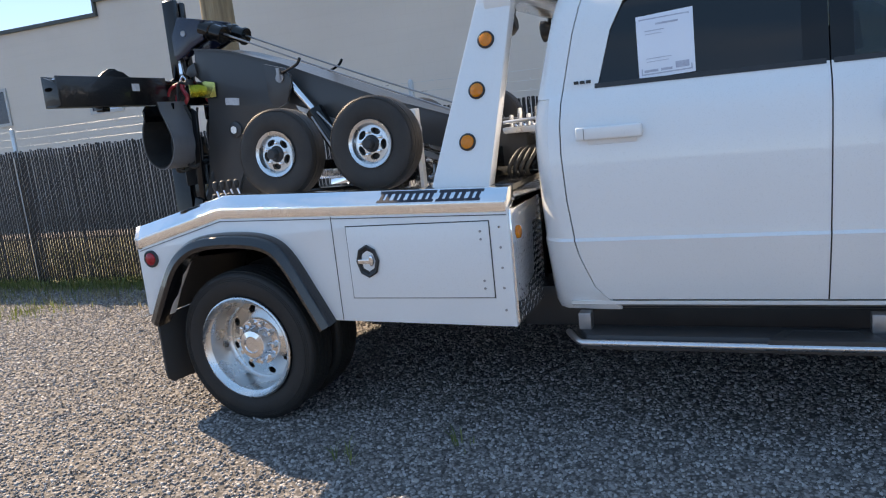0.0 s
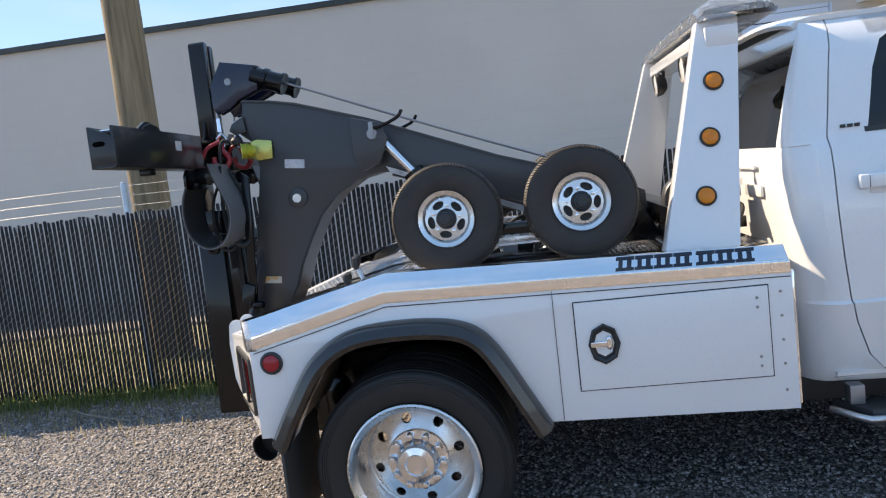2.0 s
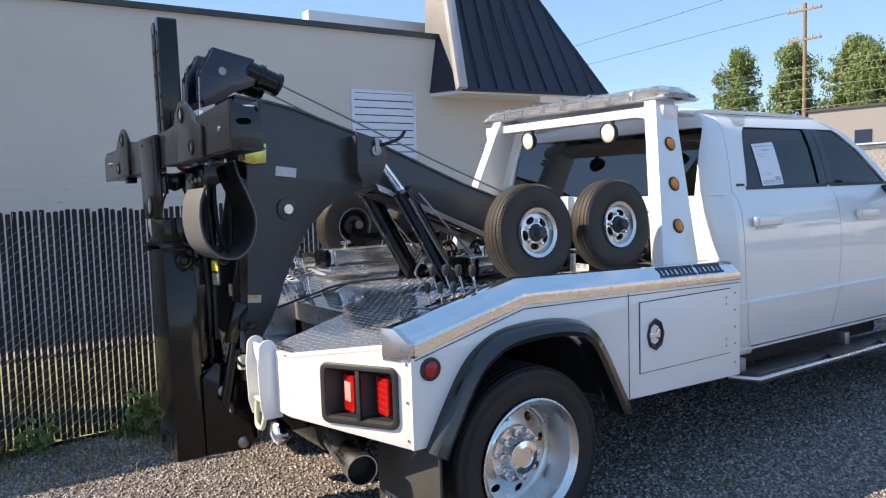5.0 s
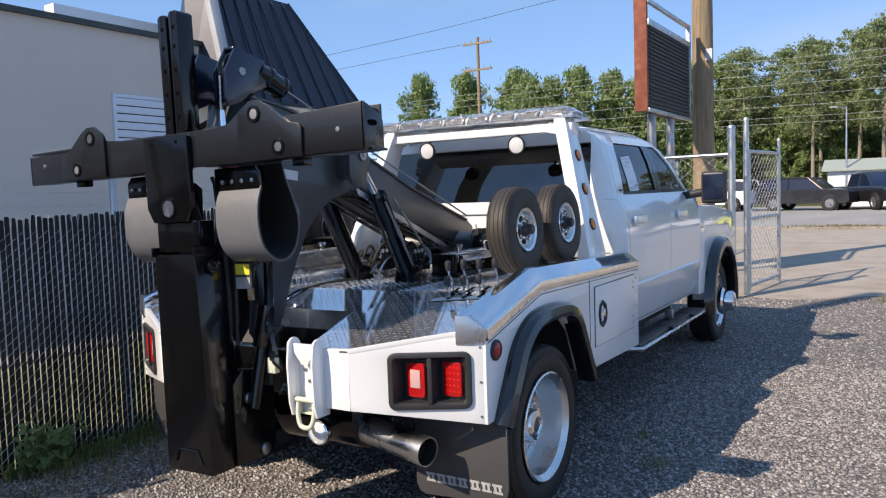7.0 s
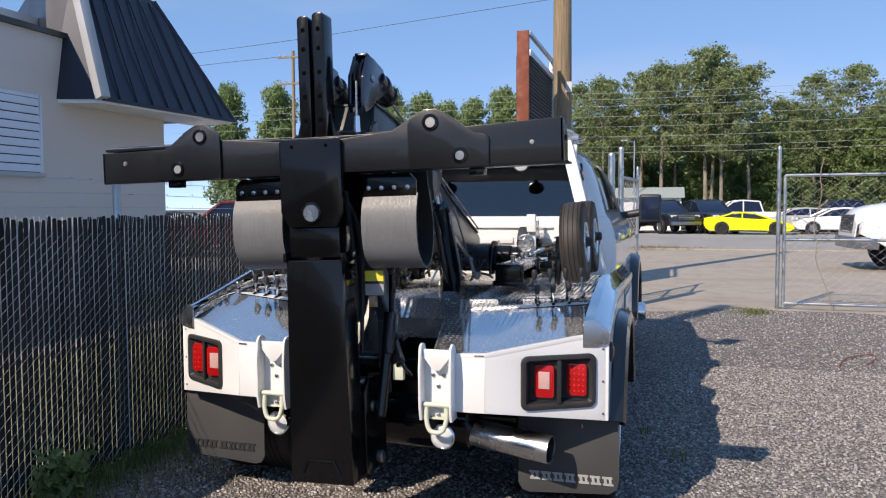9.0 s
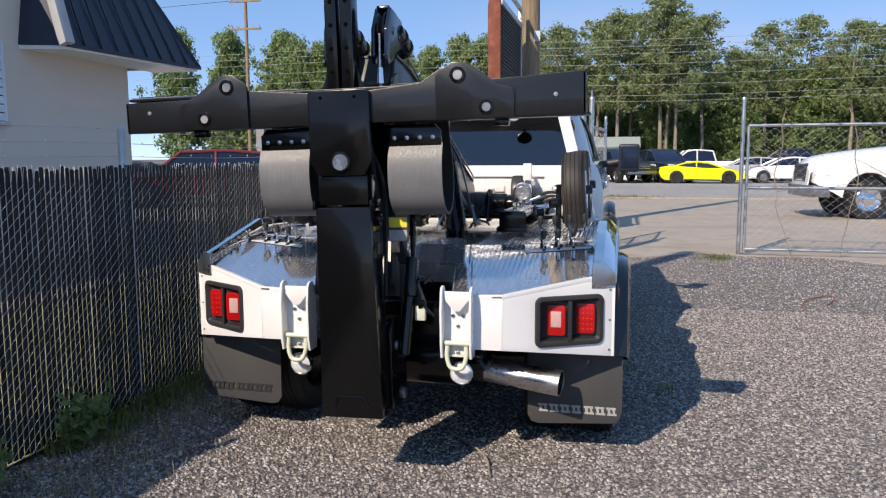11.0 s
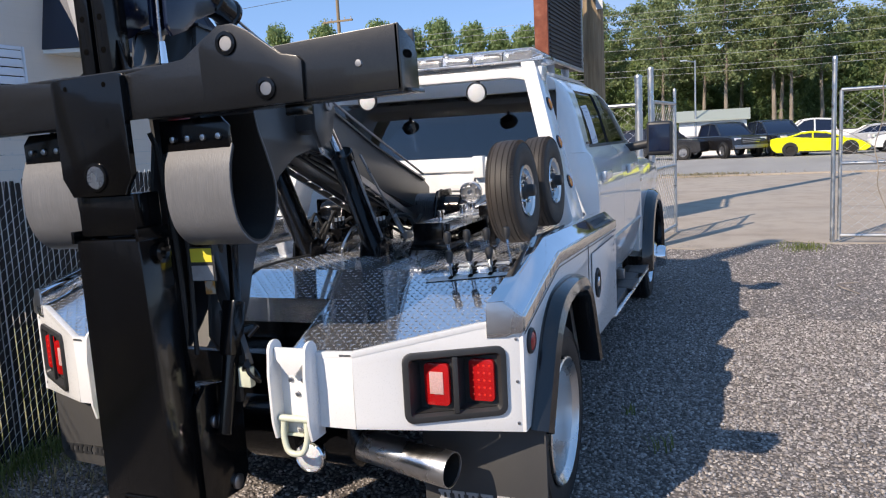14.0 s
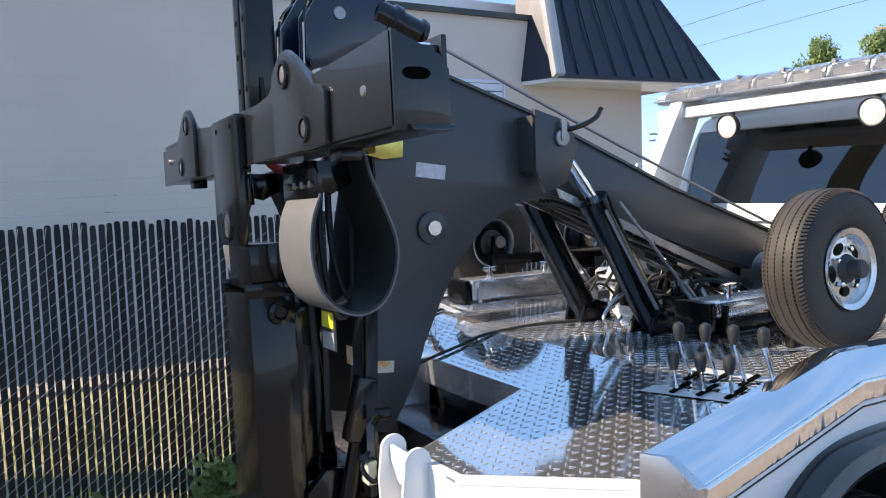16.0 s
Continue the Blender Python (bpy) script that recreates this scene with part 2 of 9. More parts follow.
n = Nodes("worn_concrete")
v = n.coords()
c = n.ramp(n.noise(0.35, 6, v), [(0.3, (0.285, 0.232, 0.185)), (0.5, (0.35, 0.30, 0.25)), (0.7, (0.30, 0.268, 0.232))])
c = n.mix(n.val(n.noise(2.2, 6, v), 0, 0.55, 0.47, 0.72), c, (0.18, 0.15, 0.122))
c = n.mix(n.val(n.noise(0.8, 8, n.coords((1.0, 0.25, 1.0))), 0, 0.6, 0.55, 0.68), c, (0.20, 0.165, 0.135))
n.set(Base_Color=n.mix(n.val(n.noise(60, 3, v), 0, 0.3), c, (0.42, 0.37, 0.31)), Roughness=0.9)
n.bump(n.noise(90, 4, v), 0.25, 0.006)
CONCRETE = n.m

n = Nodes("road_asphalt")
v = n.coords((0.3, 1, 1))
c = n.ramp(n.noise(0.5, 5, v), [(0.3, (0.27, 0.26, 0.245)), (0.7, (0.35, 0.335, 0.315))])
n.set(Base_Color=n.mix(n.val(n.noise(120, 3), 0, 0.4), c, (0.20, 0.195, 0.19)), Roughness=0.85)
n.bump(n.noise(150, 3), 0.2, 0.005)
ASPHALT = n.m

n = Nodes("painted_block_wall")
v = n.coords()
swz = n.t.nodes.new("ShaderNodeSeparateXYZ")
n.put(swz.inputs[0], v)
com = n.t.nodes.new("ShaderNodeCombineXYZ")
n.put(com.inputs[0], swz.outputs[0])
n.put(com.inputs[1], swz.outputs[2])
brick = n.add("ShaderNodeTexBrick", Scale=1.0, Mortar_Size=0.008, Brick_Width=0.40, Row_Height=0.20)
n.put(brick.inputs["Vector"], com.outputs[0])
c = n.ramp(n.noise(0.35, 6, v), [(0.3, (0.555, 0.503, 0.468)), (0.7, (0.63, 0.573, 0.533))])
c = n.mix(n.val(n.noise(1.3, 6, n.coords((0.25, 1, 2.5))), 0, 0.25, 0.55, 0.8), c, (0.45, 0.41, 0.385))
c = n.mix(n.val(brick.outputs["Fac"], 0, 0.07, 0, 1), c, (0.40, 0.36, 0.32))
n.set(Base_Color=n.mix(n.val(n.noise(25, 3, v), 0, 0.12), c, (0.60, 0.55, 0.515)), Roughness=0.8)
n.bump(brick.outputs["Fac"], -0.4, 0.006, n.bump(n.noise(45, 4, v), 0.25, 0.006))
BLOCK = n.m

n = Nodes("navy_metal_roof")
v = n.noise(1.4, 5, n.coords((1, 1, 0.3)))
n.set(Base_Color=n.ramp(v, [(0.3, (0.012, 0.017, 0.033)), (0.7, (0.024, 0.031, 0.050))]), Roughness=n.val(v, 0.32, 0.5), Metallic=0.2)
n.bump(n.noise(9, 3), 0.05, 0.01)
ROOF = n.m
TRIMGREY = paint("pale_grey_flashing", (0.40, 0.41, 0.43), 0.4, 0.1, 0.25)
COPING = paint("dark_green_coping", (0.025, 0.035, 0.035), 0.45, 0.1, 0.2)
FARGREY = paint("grey_block_paint", (0.22, 0.22, 0.225), 0.7, 0.0, 0.25)
SHUTTER = paint("white_shutter_paint", (0.60, 0.68, 0.80), 0.35, 0.3, 0.12)

n = Nodes("weathered_pole_wood")
v = n.coords((1, 1, 0.06))
c = n.ramp(n.noise(26, 6, v), [(0.3, (0.14, 0.095, 0.055)), (0.5, (0.27, 0.19, 0.11)), (0.7, (0.36, 0.27, 0.17))])
n.set(Base_Color=n.mix(n.val(n.noise(1.1, 4), 0, 0.5), c, (0.19, 0.155, 0.115)), Roughness=0.85)
n.bump(n.noise(50, 5, v), 0.6, 0.01)
POLEWOOD = n.m

n = Nodes("black_slat_plastic")
v = n.coords((1, 1, 0.2))
oi = n.t.nodes.new("ShaderNodeObjectInfo")
c = n.ramp(oi.outputs["Random"], [(0.0, (0.012, 0.0125, 0.0145)), (1.0, (0.026, 0.027, 0.030))])
n.set(Base_Color=n.mix(n.val(n.noise(14, 4, v), 0, 0.3, 0.5, 0.8), c, (0.042, 0.041, 0.040)), Roughness=0.4)
n.bump(n.noise(60, 3, v), 0.1, 0.004)
n.set(Specular_IOR_Level=0.22)
SLAT = n.m

n = Nodes("rusty_sign_steel")
v = n.noise(7, 6)
n.set(Base_Color=n.ramp(v, [(0.3, (0.15, 0.035, 0.02)), (0.55, (0.24, 0.065, 0.035)), (0.75, (0.30, 0.13, 0.08))]), Roughness=0.75)
n.bump(n.noise(60, 4), 0.3, 0.006)
RUST = n.m
n = Nodes("dark_sign_mesh")
v = n.noise(30, 4)
n.set(Base_Color=n.ramp(v, [(0.3, (0.022, 0.022, 0.025)), (0.7, (0.05, 0.05, 0.055))]), Roughness=0.6)
SIGNDARK = n.m


def leafy(name, dark, light, rough=0.55):
    n = Nodes(name)
    g = n.t.nodes.new("ShaderNodeNewGeometry")
    oi = n.t.nodes.new("ShaderNodeObjectInfo")
    c = n.ramp(g.outputs["Random Per Island"], [(0.0, dark), (1.0, light)])
    c = n.mix(n.val(oi.outputs["Random"], 0.0, 0.4, 0, 1), c, tuple(x * 0.75 for x in light))
    n.set(Base_Color=c, Roughness=rough, Transmission_Weight=0.0, Subsurface_Weight=0.0)
    tr = n.t.nodes.new("ShaderNodeBsdfTranslucent")
    n.put(tr.inputs[0], c)
    mx = n.t.nodes.new("ShaderNodeMixShader")
    mx.inputs[0].default_value = 0.45
    n.t.links.new(n.b.outputs[0], mx.inputs[1])
    n.t.links.new(tr.outputs[0], mx.inputs[2])
    n.t.links.new(mx.outputs[0], n.t.nodes["Material Output"].inputs[0])
    return n.m


PINE = leafy("pine_needles", (0.15, 0.20, 0.085), (0.31, 0.375, 0.18))
BROAD = leafy("broad_leaves", (0.135, 0.205, 0.075), (0.27, 0.36, 0.14))
GRASS = leafy("grass_blades", (0.08, 0.12, 0.03), (0.24, 0.27, 0.09), 0.7)
DRYGRASS = leafy("dry_grass_blades", (0.17, 0.145, 0.085), (0.40, 0.35, 0.22), 0.8)
n = Nodes("pine_bark")
v = n.coords((1, 1, 0.2))
n.set(Base_Color=n.ramp(n.noise(6, 5, v), [(0.3, (0.16, 0.135, 0.11)), (0.7, (0.34, 0.29, 0.24))]), Roughness=0.9)
n.bump(n.noise(14, 4, v), 0.6, 0.03)
BARK = n.m
n = Nodes("woodland_floor")
n.set(Base_Color=n.ramp(n.noise(0.3, 6), [(0.3, (0.035, 0.05, 0.018)), (0.7, (0.08, 0.085, 0.035))]), Roughness=0.95)
WOODFLOOR = n.m

# ---- mesh helpers ----
YC = 4.22  # the truck's centre line


def bm_new():
    return bmesh.new()


def prism(bm, pts, axis, a, b):
    """A polygon of 2D points, drawn out along an axis from a to b."""
    def at(p, h):
        return {"y": (p[0], h, p[1]), "x": (h, p[0], p[1]), "z": (p[0], p[1], h)}[axis]
    lo = [bm.verts.new(at(p, a)) for p in pts]
    hi = [bm.verts.new(at(p, b)) for p in pts]
    bm.faces.new(lo), bm.faces.new(hi[::-1])
    k = len(pts)
    for i in range(k):
        bm.faces.new((lo[i], hi[i], hi[(i + 1) % k], lo[(i + 1) % k]))
    return lo + hi


def box(bm, c, size, m=None):
    hx, hy, hz = (s / 2 for s in size)
    vs = [bm.verts.new((c[0] + x * hx, c[1] + y * hy, c[2] + z * hz)) for x in (-1, 1) for y in (-1, 1) for z in (-1, 1)]
    for f in ((0, 1, 3, 2), (4, 6, 7, 5), (0, 4, 5, 1), (2, 3, 7, 6), (0, 2, 6, 4), (1, 5, 7, 3)):
        bm.faces.new([vs[i] for i in f])
    if m:
        bmesh.ops.transform(bm, matrix=Matrix.Translation(c) @ m @ Matrix.Translation(-Vector(c)), verts=vs)
    return vs


def frame_to(p0, p1):
    d = Vector(p1) - Vector(p0)
    return Matrix.Translation(p0) @ d.to_track_quat("Z", "Y").to_matrix().to_4x4(), d.length


def lathe(bm, prof, m=Matrix(), seg=32, closed=False):
    """Turn a profile of (radius, height) round the local z axis."""
    rings = []
    for r, h in prof:
        if r < 1e-6:
            rings.append([bm.verts.new(m @ Vector((0, 0, h)))])
        else:
            rings.append([bm.verts.new(m @ Vector((r * math.cos(2 * math.pi * i / seg), r * math.sin(2 * math.pi * i / seg), h))) for i in range(seg)])
    pairs = list(zip(rings, rings[1:])) + ([(rings[-1], rings[0])] if closed else [])
    for a, b in pairs:
        for i in range(seg):
            j = (i + 1) % seg
            if len(a) == 1 and len(b) == 1:
                continue
            if len(a) == 1:
                bm.faces.new((a[0], b[i], b[j]))
            elif len(b) == 1:
                bm.faces.new((a[i], b[0], a[j]))
            else:
                bm.faces.new((a[i], b[i], b[j], a[j]))


def rod(bm, p0, p1, r, seg=16, r1=None, bev=0.0):
    m, l = frame_to(p0, p1)
    r1 = r if r1 is None else r1
    if bev:
        lathe(bm, [(0, 0), (r - bev, 0), (r, bev), (r1, l - bev), (r1 - bev, l), (0, l)], m, seg)
    else:
        lathe(bm, [(0, 0), (r, 0), (r1, l), (0, l)], m, seg)


def smooth_path(pts, per=6):
    """Catmull-Rom points through pts."""
    p = [Vector(q) for q in pts]
    p = [2 * p[0] - p[1]] + p + [2 * p[-1] - p[-2]]
    out = []
    for i in range(1, len(p) - 2):
        for k in range(per):
            t = k / per
            a, b, c, d = p[i - 1], p[i], p[i + 1], p[i + 2]
            out.append(0.5 * (2 * b + (c - a) * t + (2 * a - 5 * b + 4 * c - d) * t * t + (3 * b - a - 3 * c + d) * t ** 3))
    return out + [p[-2]]


def tube(bm, pts, r, seg=8, per=6, smooth=True):
    p = smooth_path(pts, per) if smooth else [Vector(q) for q in pts]
    up = Vector((0.31, 0.17, 0.94)).normalized()
    rings = []
    for i, q in enumerate(p):
        d = (p[min(i + 1, len(p) - 1)] - p[max(i - 1, 0)]).normalized()
        if abs(d.dot(up)) > 0.97:
            up = Vector((0.9, 0.3, 0.1)).normalized()
        a = d.cross(up).normalized()
        b = a.cross(d)
        up = b
        rings.append([bm.verts.new(q + r * (math.cos(t) * a + math.sin(t) * b)) for t in (2 * math.pi * k / seg for k in range(seg))])
    for a, b in zip(rings, rings[1:]):
        for i in range(seg):
            bm.faces.new((a[i], a[(i + 1) % seg], b[(i + 1) % seg], b[i]))
    bm.faces.new(rings[0]), bm.faces.new(rings[-1][::-1])


def band(bm, pts, width, thick, axis_y0):
    """A belt: a smooth path of (x, z), thickened, and drawn along y from axis_y0 by width."""
    p = smooth_path([(a, 0, b) for a, b in pts], 8)
    outer, inner = [], []
    for i, q in enumerate(p):
        d = (p[min(i + 1, len(p) - 1)] - p[max(i - 1, 0)]).normalized()
        nrm = Vector((-d.z, 0, d.x))
        outer.append(q + nrm * thick / 2), inner.append(q - nrm * thick / 2)
    loop = [(q.x, q.z) for q in outer] + [(q.x, q.z) for q in inner[::-1]]
    lo = [bm.verts.new((x, axis_y0, z)) for x, z in loop]
    hi = [bm.verts.new((x, axis_y0 + width, z)) for x, z in loop]
    k, h = len(loop), len(outer)
    for i in range(k):
        bm.faces.new((lo[i], hi[i], hi[(i + 1) % k], lo[(i + 1) % k]))
    for i in range(h - 1):
        bm.faces.new((lo[i], lo[i + 1], lo[k - 2 - i], lo[k - 1 - i]))
        bm.faces.new((hi[i], hi[i + 1], hi[k - 2 - i], hi[k - 1 - i]))


def grid(bm, rows, closed=False):
    vs = [[bm.verts.new(p) for p in r] for r in rows]
    for a, b in zip(vs, vs[1:]):
        k = len(a)
        for i in range(k if closed else k - 1):
            bm.faces.new((a[i], a[(i + 1) % k], b[(i + 1) % k], b[i]))
    return vs


def thicken(bm, t):
    bmesh.ops.recalc_face_normals(bm, faces=bm.faces)
    bmesh.ops.solidify(bm, geom=bm.faces[:], thickness=t)


def to_mesh(name, bm, mat, bevel=0.0, angle=38, smooth=True, segs=2):
    if bevel:
        bmesh.ops.remove_doubles(bm, verts=bm.verts, dist=1e-5)
        bmesh.ops.recalc_face_normals(bm, faces=bm.faces)
        edges = [e for e in bm.edges if len(e.link_faces) == 2 and e.calc_face_angle(0) > radians(28)]
        bmesh.ops.bevel(bm, geom=edges, offset=bevel, segments=segs, affect="EDGES", profile=0.6, clamp_overlap=True)
    bmesh.ops.recalc_face_normals(bm, faces=bm.faces)
    me = bpy.data.meshes.new(name)
    bm.to_mesh(me)
    bm.free()
    me.materials.append(mat)
    if smooth:
        me.polygons.foreach_set("use_smooth", [True] * len(me.polygons))
        me.set_sharp_from_angle(angle=radians(angle))
    return me


def hang(ob, parent):
    ob.parent = parent
    if parent.type == "EMPTY":
        ob.matrix_parent_inverse = Matrix.Translation(parent.location).inverted()
    return ob


def part(name, bm, material, parent, label="", bevel=0.0, angle=38, kind="", segs=2):
    ob = new(name, to_mesh(name, bm, material, bevel, angle, segs=segs))
    hang(ob, parent)
    return tagged(ob, label, kind=kind)


def thing(name, base, label, category, group="", kind=""):
    ob = new(name)
    ob.empty_display_size = 0.2
    ob.location = base
    return tagged(ob, label, category, group, kind)


def solo(name, bm, material, label, category="", kind="", bevel=0.0, angle=38, group=""):
    return tagged(new(name, to_mesh(name, bm, material, bevel, angle)), label, category, group, kind)


def piece(name, mesh, parent, m):
    ob = new(name, mesh)
    ob.parent = parent
    ob.matrix_basis = m
    return ob


def from_arrays(name, verts, faces, mat):
    me = bpy.data.meshes.new(name)
    me.from_pydata([tuple(v) for v in verts], [], [tuple(f) for f in faces])
    me.materials.append(mat)
    me.update()
    return me

# ---- ground ----
bm = bm_new()
grid(bm, [[(x, y, 0) for x in (-900, -60, -20, 0, 20, 60, 900)] for y in (-900, -60, -20, 0, 20, 60, 900)])
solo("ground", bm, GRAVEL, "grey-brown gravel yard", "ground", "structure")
bm = bm_new()
edge = [(5.4 + 0.35 * math.sin(y * 1.3) + 0.2 * math.sin(y * 3.7 + 1), y) for y in np.linspace(-40, 30, 120)]
prism(bm, edge + [(22.0, 30), (22.0, -40)], "z", -0.1, 0.008)
solo("pavement", bm, CONCRETE, "worn tan concrete apron with stains beside the gravel", "pavement", "structure")
bm = bm_new()
box(bm, (29.8, 0, -0.045), (15.6, 400, 0.13))
solo("road", bm, ASPHALT, "grey asphalt road running past the yard", "road", "structure")
bm = bm_new()
box(bm, (22.0, 0, 0.0), (0.35, 400, 0.12))
solo("kerb", bm, CONCRETE, "low concrete kerb along the road", "kerb", "structure", 0.02)
bm = bm_new()
box(bm, (42.5, 0, -0.03), (9.8, 400, 0.08))
solo("parking_strip", bm, ASPHALT, "asphalt parking strip across the road", "pavement", "structure")
bm = bm_new()
box(bm, (120, 0, -0.08), (145, 700, 0.2))
solo("woodland_floor", bm, WOODFLOOR, "green-brown leafy floor under the trees", "ground", "structure")
bm = bm_new()
ys = np.linspace(5.96, 11.6, 12)
grid(bm, [[(x, y, 0.012 + 0.02 * noise.noise((x, y, 3)) + 0.02) for x in np.linspace(-40, 5, 60)] for y in ys])
n = Nodes("mown_grass")
n.set(Base_Color=n.ramp(n.noise(3.0, 6), [(0.3, (0.26, 0.26, 0.12)), (0.55, (0.39, 0.36, 0.20)), (0.75, (0.52, 0.46, 0.33))]), Roughness=0.9)
n.bump(n.noise(70, 4), 0.6, 0.03)
solo("lawn", bm, n.m, "rough sunlit grass behind the fence", "grass", "structure")

bm = bm_new()
prism(bm, [(-40, 8.9), (2.9, 8.9), (2.9, 11.6), (-40, 11.6)], "z", -0.05, 0.065)
solo("walkway", bm, CONCRETE, "pale worn concrete strip along the building", "pavement", "structure")

# ---- building behind the fence ----
WALL_Y = 11.6
bm = bm_new()
prism(bm, [(-34, -0.3), (5.3, -0.3), (5.3, 4.12), (-11.6, 4.12), (-11.6, 3.86), (-34, 3.86)], "y", WALL_Y, WALL_Y + 0.3)
solo("wall_south", bm, BLOCK, "long taupe painted concrete block wall", "wall", "structure")
bm = bm_new()
box(bm, (5.15, 17.2, 1.9), (0.3, 10.6, 4.4))
solo("wall_east", bm, BLOCK, "taupe painted block end wall", "wall", "structure")
bm = bm_new()
box(bm, (-14.5, 17, 3.7), (39, 10.4, 0.2))
solo("roof", bm, COPING, "flat dark roof behind the parapet", "roof", "structure")
bm = bm_new()
prism(bm, [(-11.66, 4.12), (-11.66, 4.20), (3.3, 4.20), (3.3, 4.12)], "y", WALL_Y - 0.06, WALL_Y + 0.34)
prism(bm, [(-34, 3.86), (-34, 3.93), (-11.60, 3.93), (-11.60, 3.86)], "y", WALL_Y - 0.06, WALL_Y + 0.34)
prism(bm, [(-11.66, 3.93), (-11.66, 4.12), (-11.60, 4.12), (-11.60, 3.93)], "y", WALL_Y - 0.06, WALL_Y + 0.34)
solo("trim", bm, COPING, "dark green metal coping along the parapet", "trim", "structure")

# shuttered window
win = thing("window_1", (1.865, WALL_Y, 2.05), "window closed with a white ribbed shutter", "window", kind="structure")
WX0, WX1, WZ0, WZ1 = 1.31, 2.42, 2.08, 3.15
bm = bm_new()
for a, b, c, d in ((WX0 - 0.05, WX0, WZ0 - 0.05, WZ1 + 0.05), (WX1, WX1 + 0.05, WZ0 - 0.05, WZ1 + 0.05), (WX0, WX1, WZ1, WZ1 + 0.05)):
    prism(bm, [(a, c), (b, c), (b, d), (a, d)], "y", WALL_Y - 0.03, WALL_Y + 0.02)
part("window_frame", bm, SHUTTER, win, bevel=0.004)
bm = bm_new()
prism(bm, [(WX0 - 0.07, WZ0 - 0.06), (WX1 + 0.07, WZ0 - 0.06), (WX1 + 0.07, WZ0), (WX0 - 0.07, WZ0)], "y", WALL_Y - 0.06, WALL_Y + 0.02)
part("window_sill", bm, TRIMGREY, win, bevel=0.004)
bm = bm_new()
prism(bm, [(WX0, WZ0), (WX1, WZ0), (WX1, WZ1), (WX0, WZ1)], "y", WALL_Y - 0.008, WALL_Y + 0.002)
part("backing", bm, NAVY, win, "dark backing behind the slats")
rib = (WZ1 - WZ0) / 9
for i in range(9):
    bm = bm_new()
    z = WZ0 + i * rib
    prism(bm, [(WALL_Y + 0.004, z + 0.009), (WALL_Y - 0.032, z + 0.009), (WALL_Y - 0.036, z + 0.018), (WALL_Y - 0.020, z + rib - 0.006), (WALL_Y + 0.004, z + rib - 0.006)], "x", WX0 + 0.002, WX1 - 0.002)
    part("shutter_slat", bm, SHUTTER, win)
win2 = thing("window_2", (-14.9, WALL_Y, 2.1), "small dark window in the block wall", "window", kind="structure")
bm = bm_new()
for a, b, c, d in ((-15.4, -15.34, 2.1, 2.75), (-14.5, -14.44, 2.1, 2.75), (-15.4, -14.44, 2.04, 2.1), (-15.4, -14.44, 2.75, 2.81)):
    prism(bm, [(a, c), (b, c), (b, d), (a, d)], "y", WALL_Y - 0.03, WALL_Y + 0.02)
part("window_frame", bm, TRIMGREY, win2)
bm = bm_new()
box(bm, (-14.92, WALL_Y - 0.004, 2.425), (0.84, 0.01, 0.65))
part("pane", bm, NAVY, win2)

win3 = thing("window_3", (-11.8, WALL_Y, 2.1), "small two-pane window in the block wall", "window", kind="structure")
bm = bm_new()
for a, b, c, d in ((-12.22, -12.16, 2.12, 2.68), (-11.42, -11.36, 2.12, 2.68), (-12.22, -11.36, 2.06, 2.12), (-12.22, -11.36, 2.68, 2.74), (-11.83, -11.77, 2.12, 2.68)):
    prism(bm, [(a, c), (b, c), (b, d), (a, d)], "y", WALL_Y - 0.03, WALL_Y + 0.02)
part("window_frame", bm, TRIMGREY, win3)
for xc, mm in ((-11.995, NAVY), (-11.595, SHUTTER)):
    bm = bm_new()
    box(bm, (xc, WALL_Y - 0.004, 2.40), (0.33, 0.01, 0.56))
    part("pane", bm, mm, win3)

# mansard roof at the corner
mans = thing("mansard_roof", (4.4, 11.3, 3.2), "dark navy standing-seam metal mansard roof with grey flashing", "roof", kind="structure")
LB, RB, LT, RT = (3.0, 10.95, 3.2), (6.2, 10.7, 3.2), (3.15, 11.55, 5.2), (5.05, 11.55, 5.2)
bm = bm_new()
back_l, back_r = (2.75, 11.7, 3.2), (6.2, 15.5, 3.2)
back_lt, back_rt = (3.0, 11.95, 5.2), (5.05, 14.6, 5.2)
vs = [bm.verts.new(p) for p in (LB, RB, RT, LT, back_l, back_lt, back_r, back_rt)]
for f in ((0, 1, 2, 3), (4, 0, 3, 5), (1, 6, 7, 2), (3, 2, 7, 5), (4, 6, 1, 0), (4, 5, 7, 6)):
    bm.faces.new([vs[i] for i in f])
part("roof_panel", bm, ROOF, mans)
for i in range(1, 9):
    f = i / 9
    a = Vector(LB).lerp(RB, f)
    top = Vector(LT).lerp(RT, min(1, max(0, (a.x - 3.0) / 3.2)))
    k = 1.0
    b = Vector((a.x + (top.x - a.x) * 0.35, top.y, top.z))
    if b.x > RT[0]:
        k = (6.2 - a.x) / max(1e-3, (6.2 - a.x) + (b.x - RT[0]))
    bm = bm_new()
    p0, p1 = a + Vector((0, -0.012, 0.01)), a.lerp(b, k * 0.97) + Vector((0, -0.012, 0))
    m, l = frame_to(p0, p1)
    bmesh.ops.transform(bm, matrix=m, verts=box(bm, (0, 0, l / 2), (0.018, 0.022, l)))
    part("standing_seam", bm, ROOF, mans)
bm = bm_new()
for p0, p1 in ((LB, LT),):
    m, l = frame_to(Vector(p0) + Vector((-0.02, -0.02, 0)), Vector(p1) + Vector((-0.02, -0.02, 0)))
    bmesh.ops.transform(bm, matrix=m, verts=box(bm, (0, 0, l / 2), (0.16, 0.16, l)))
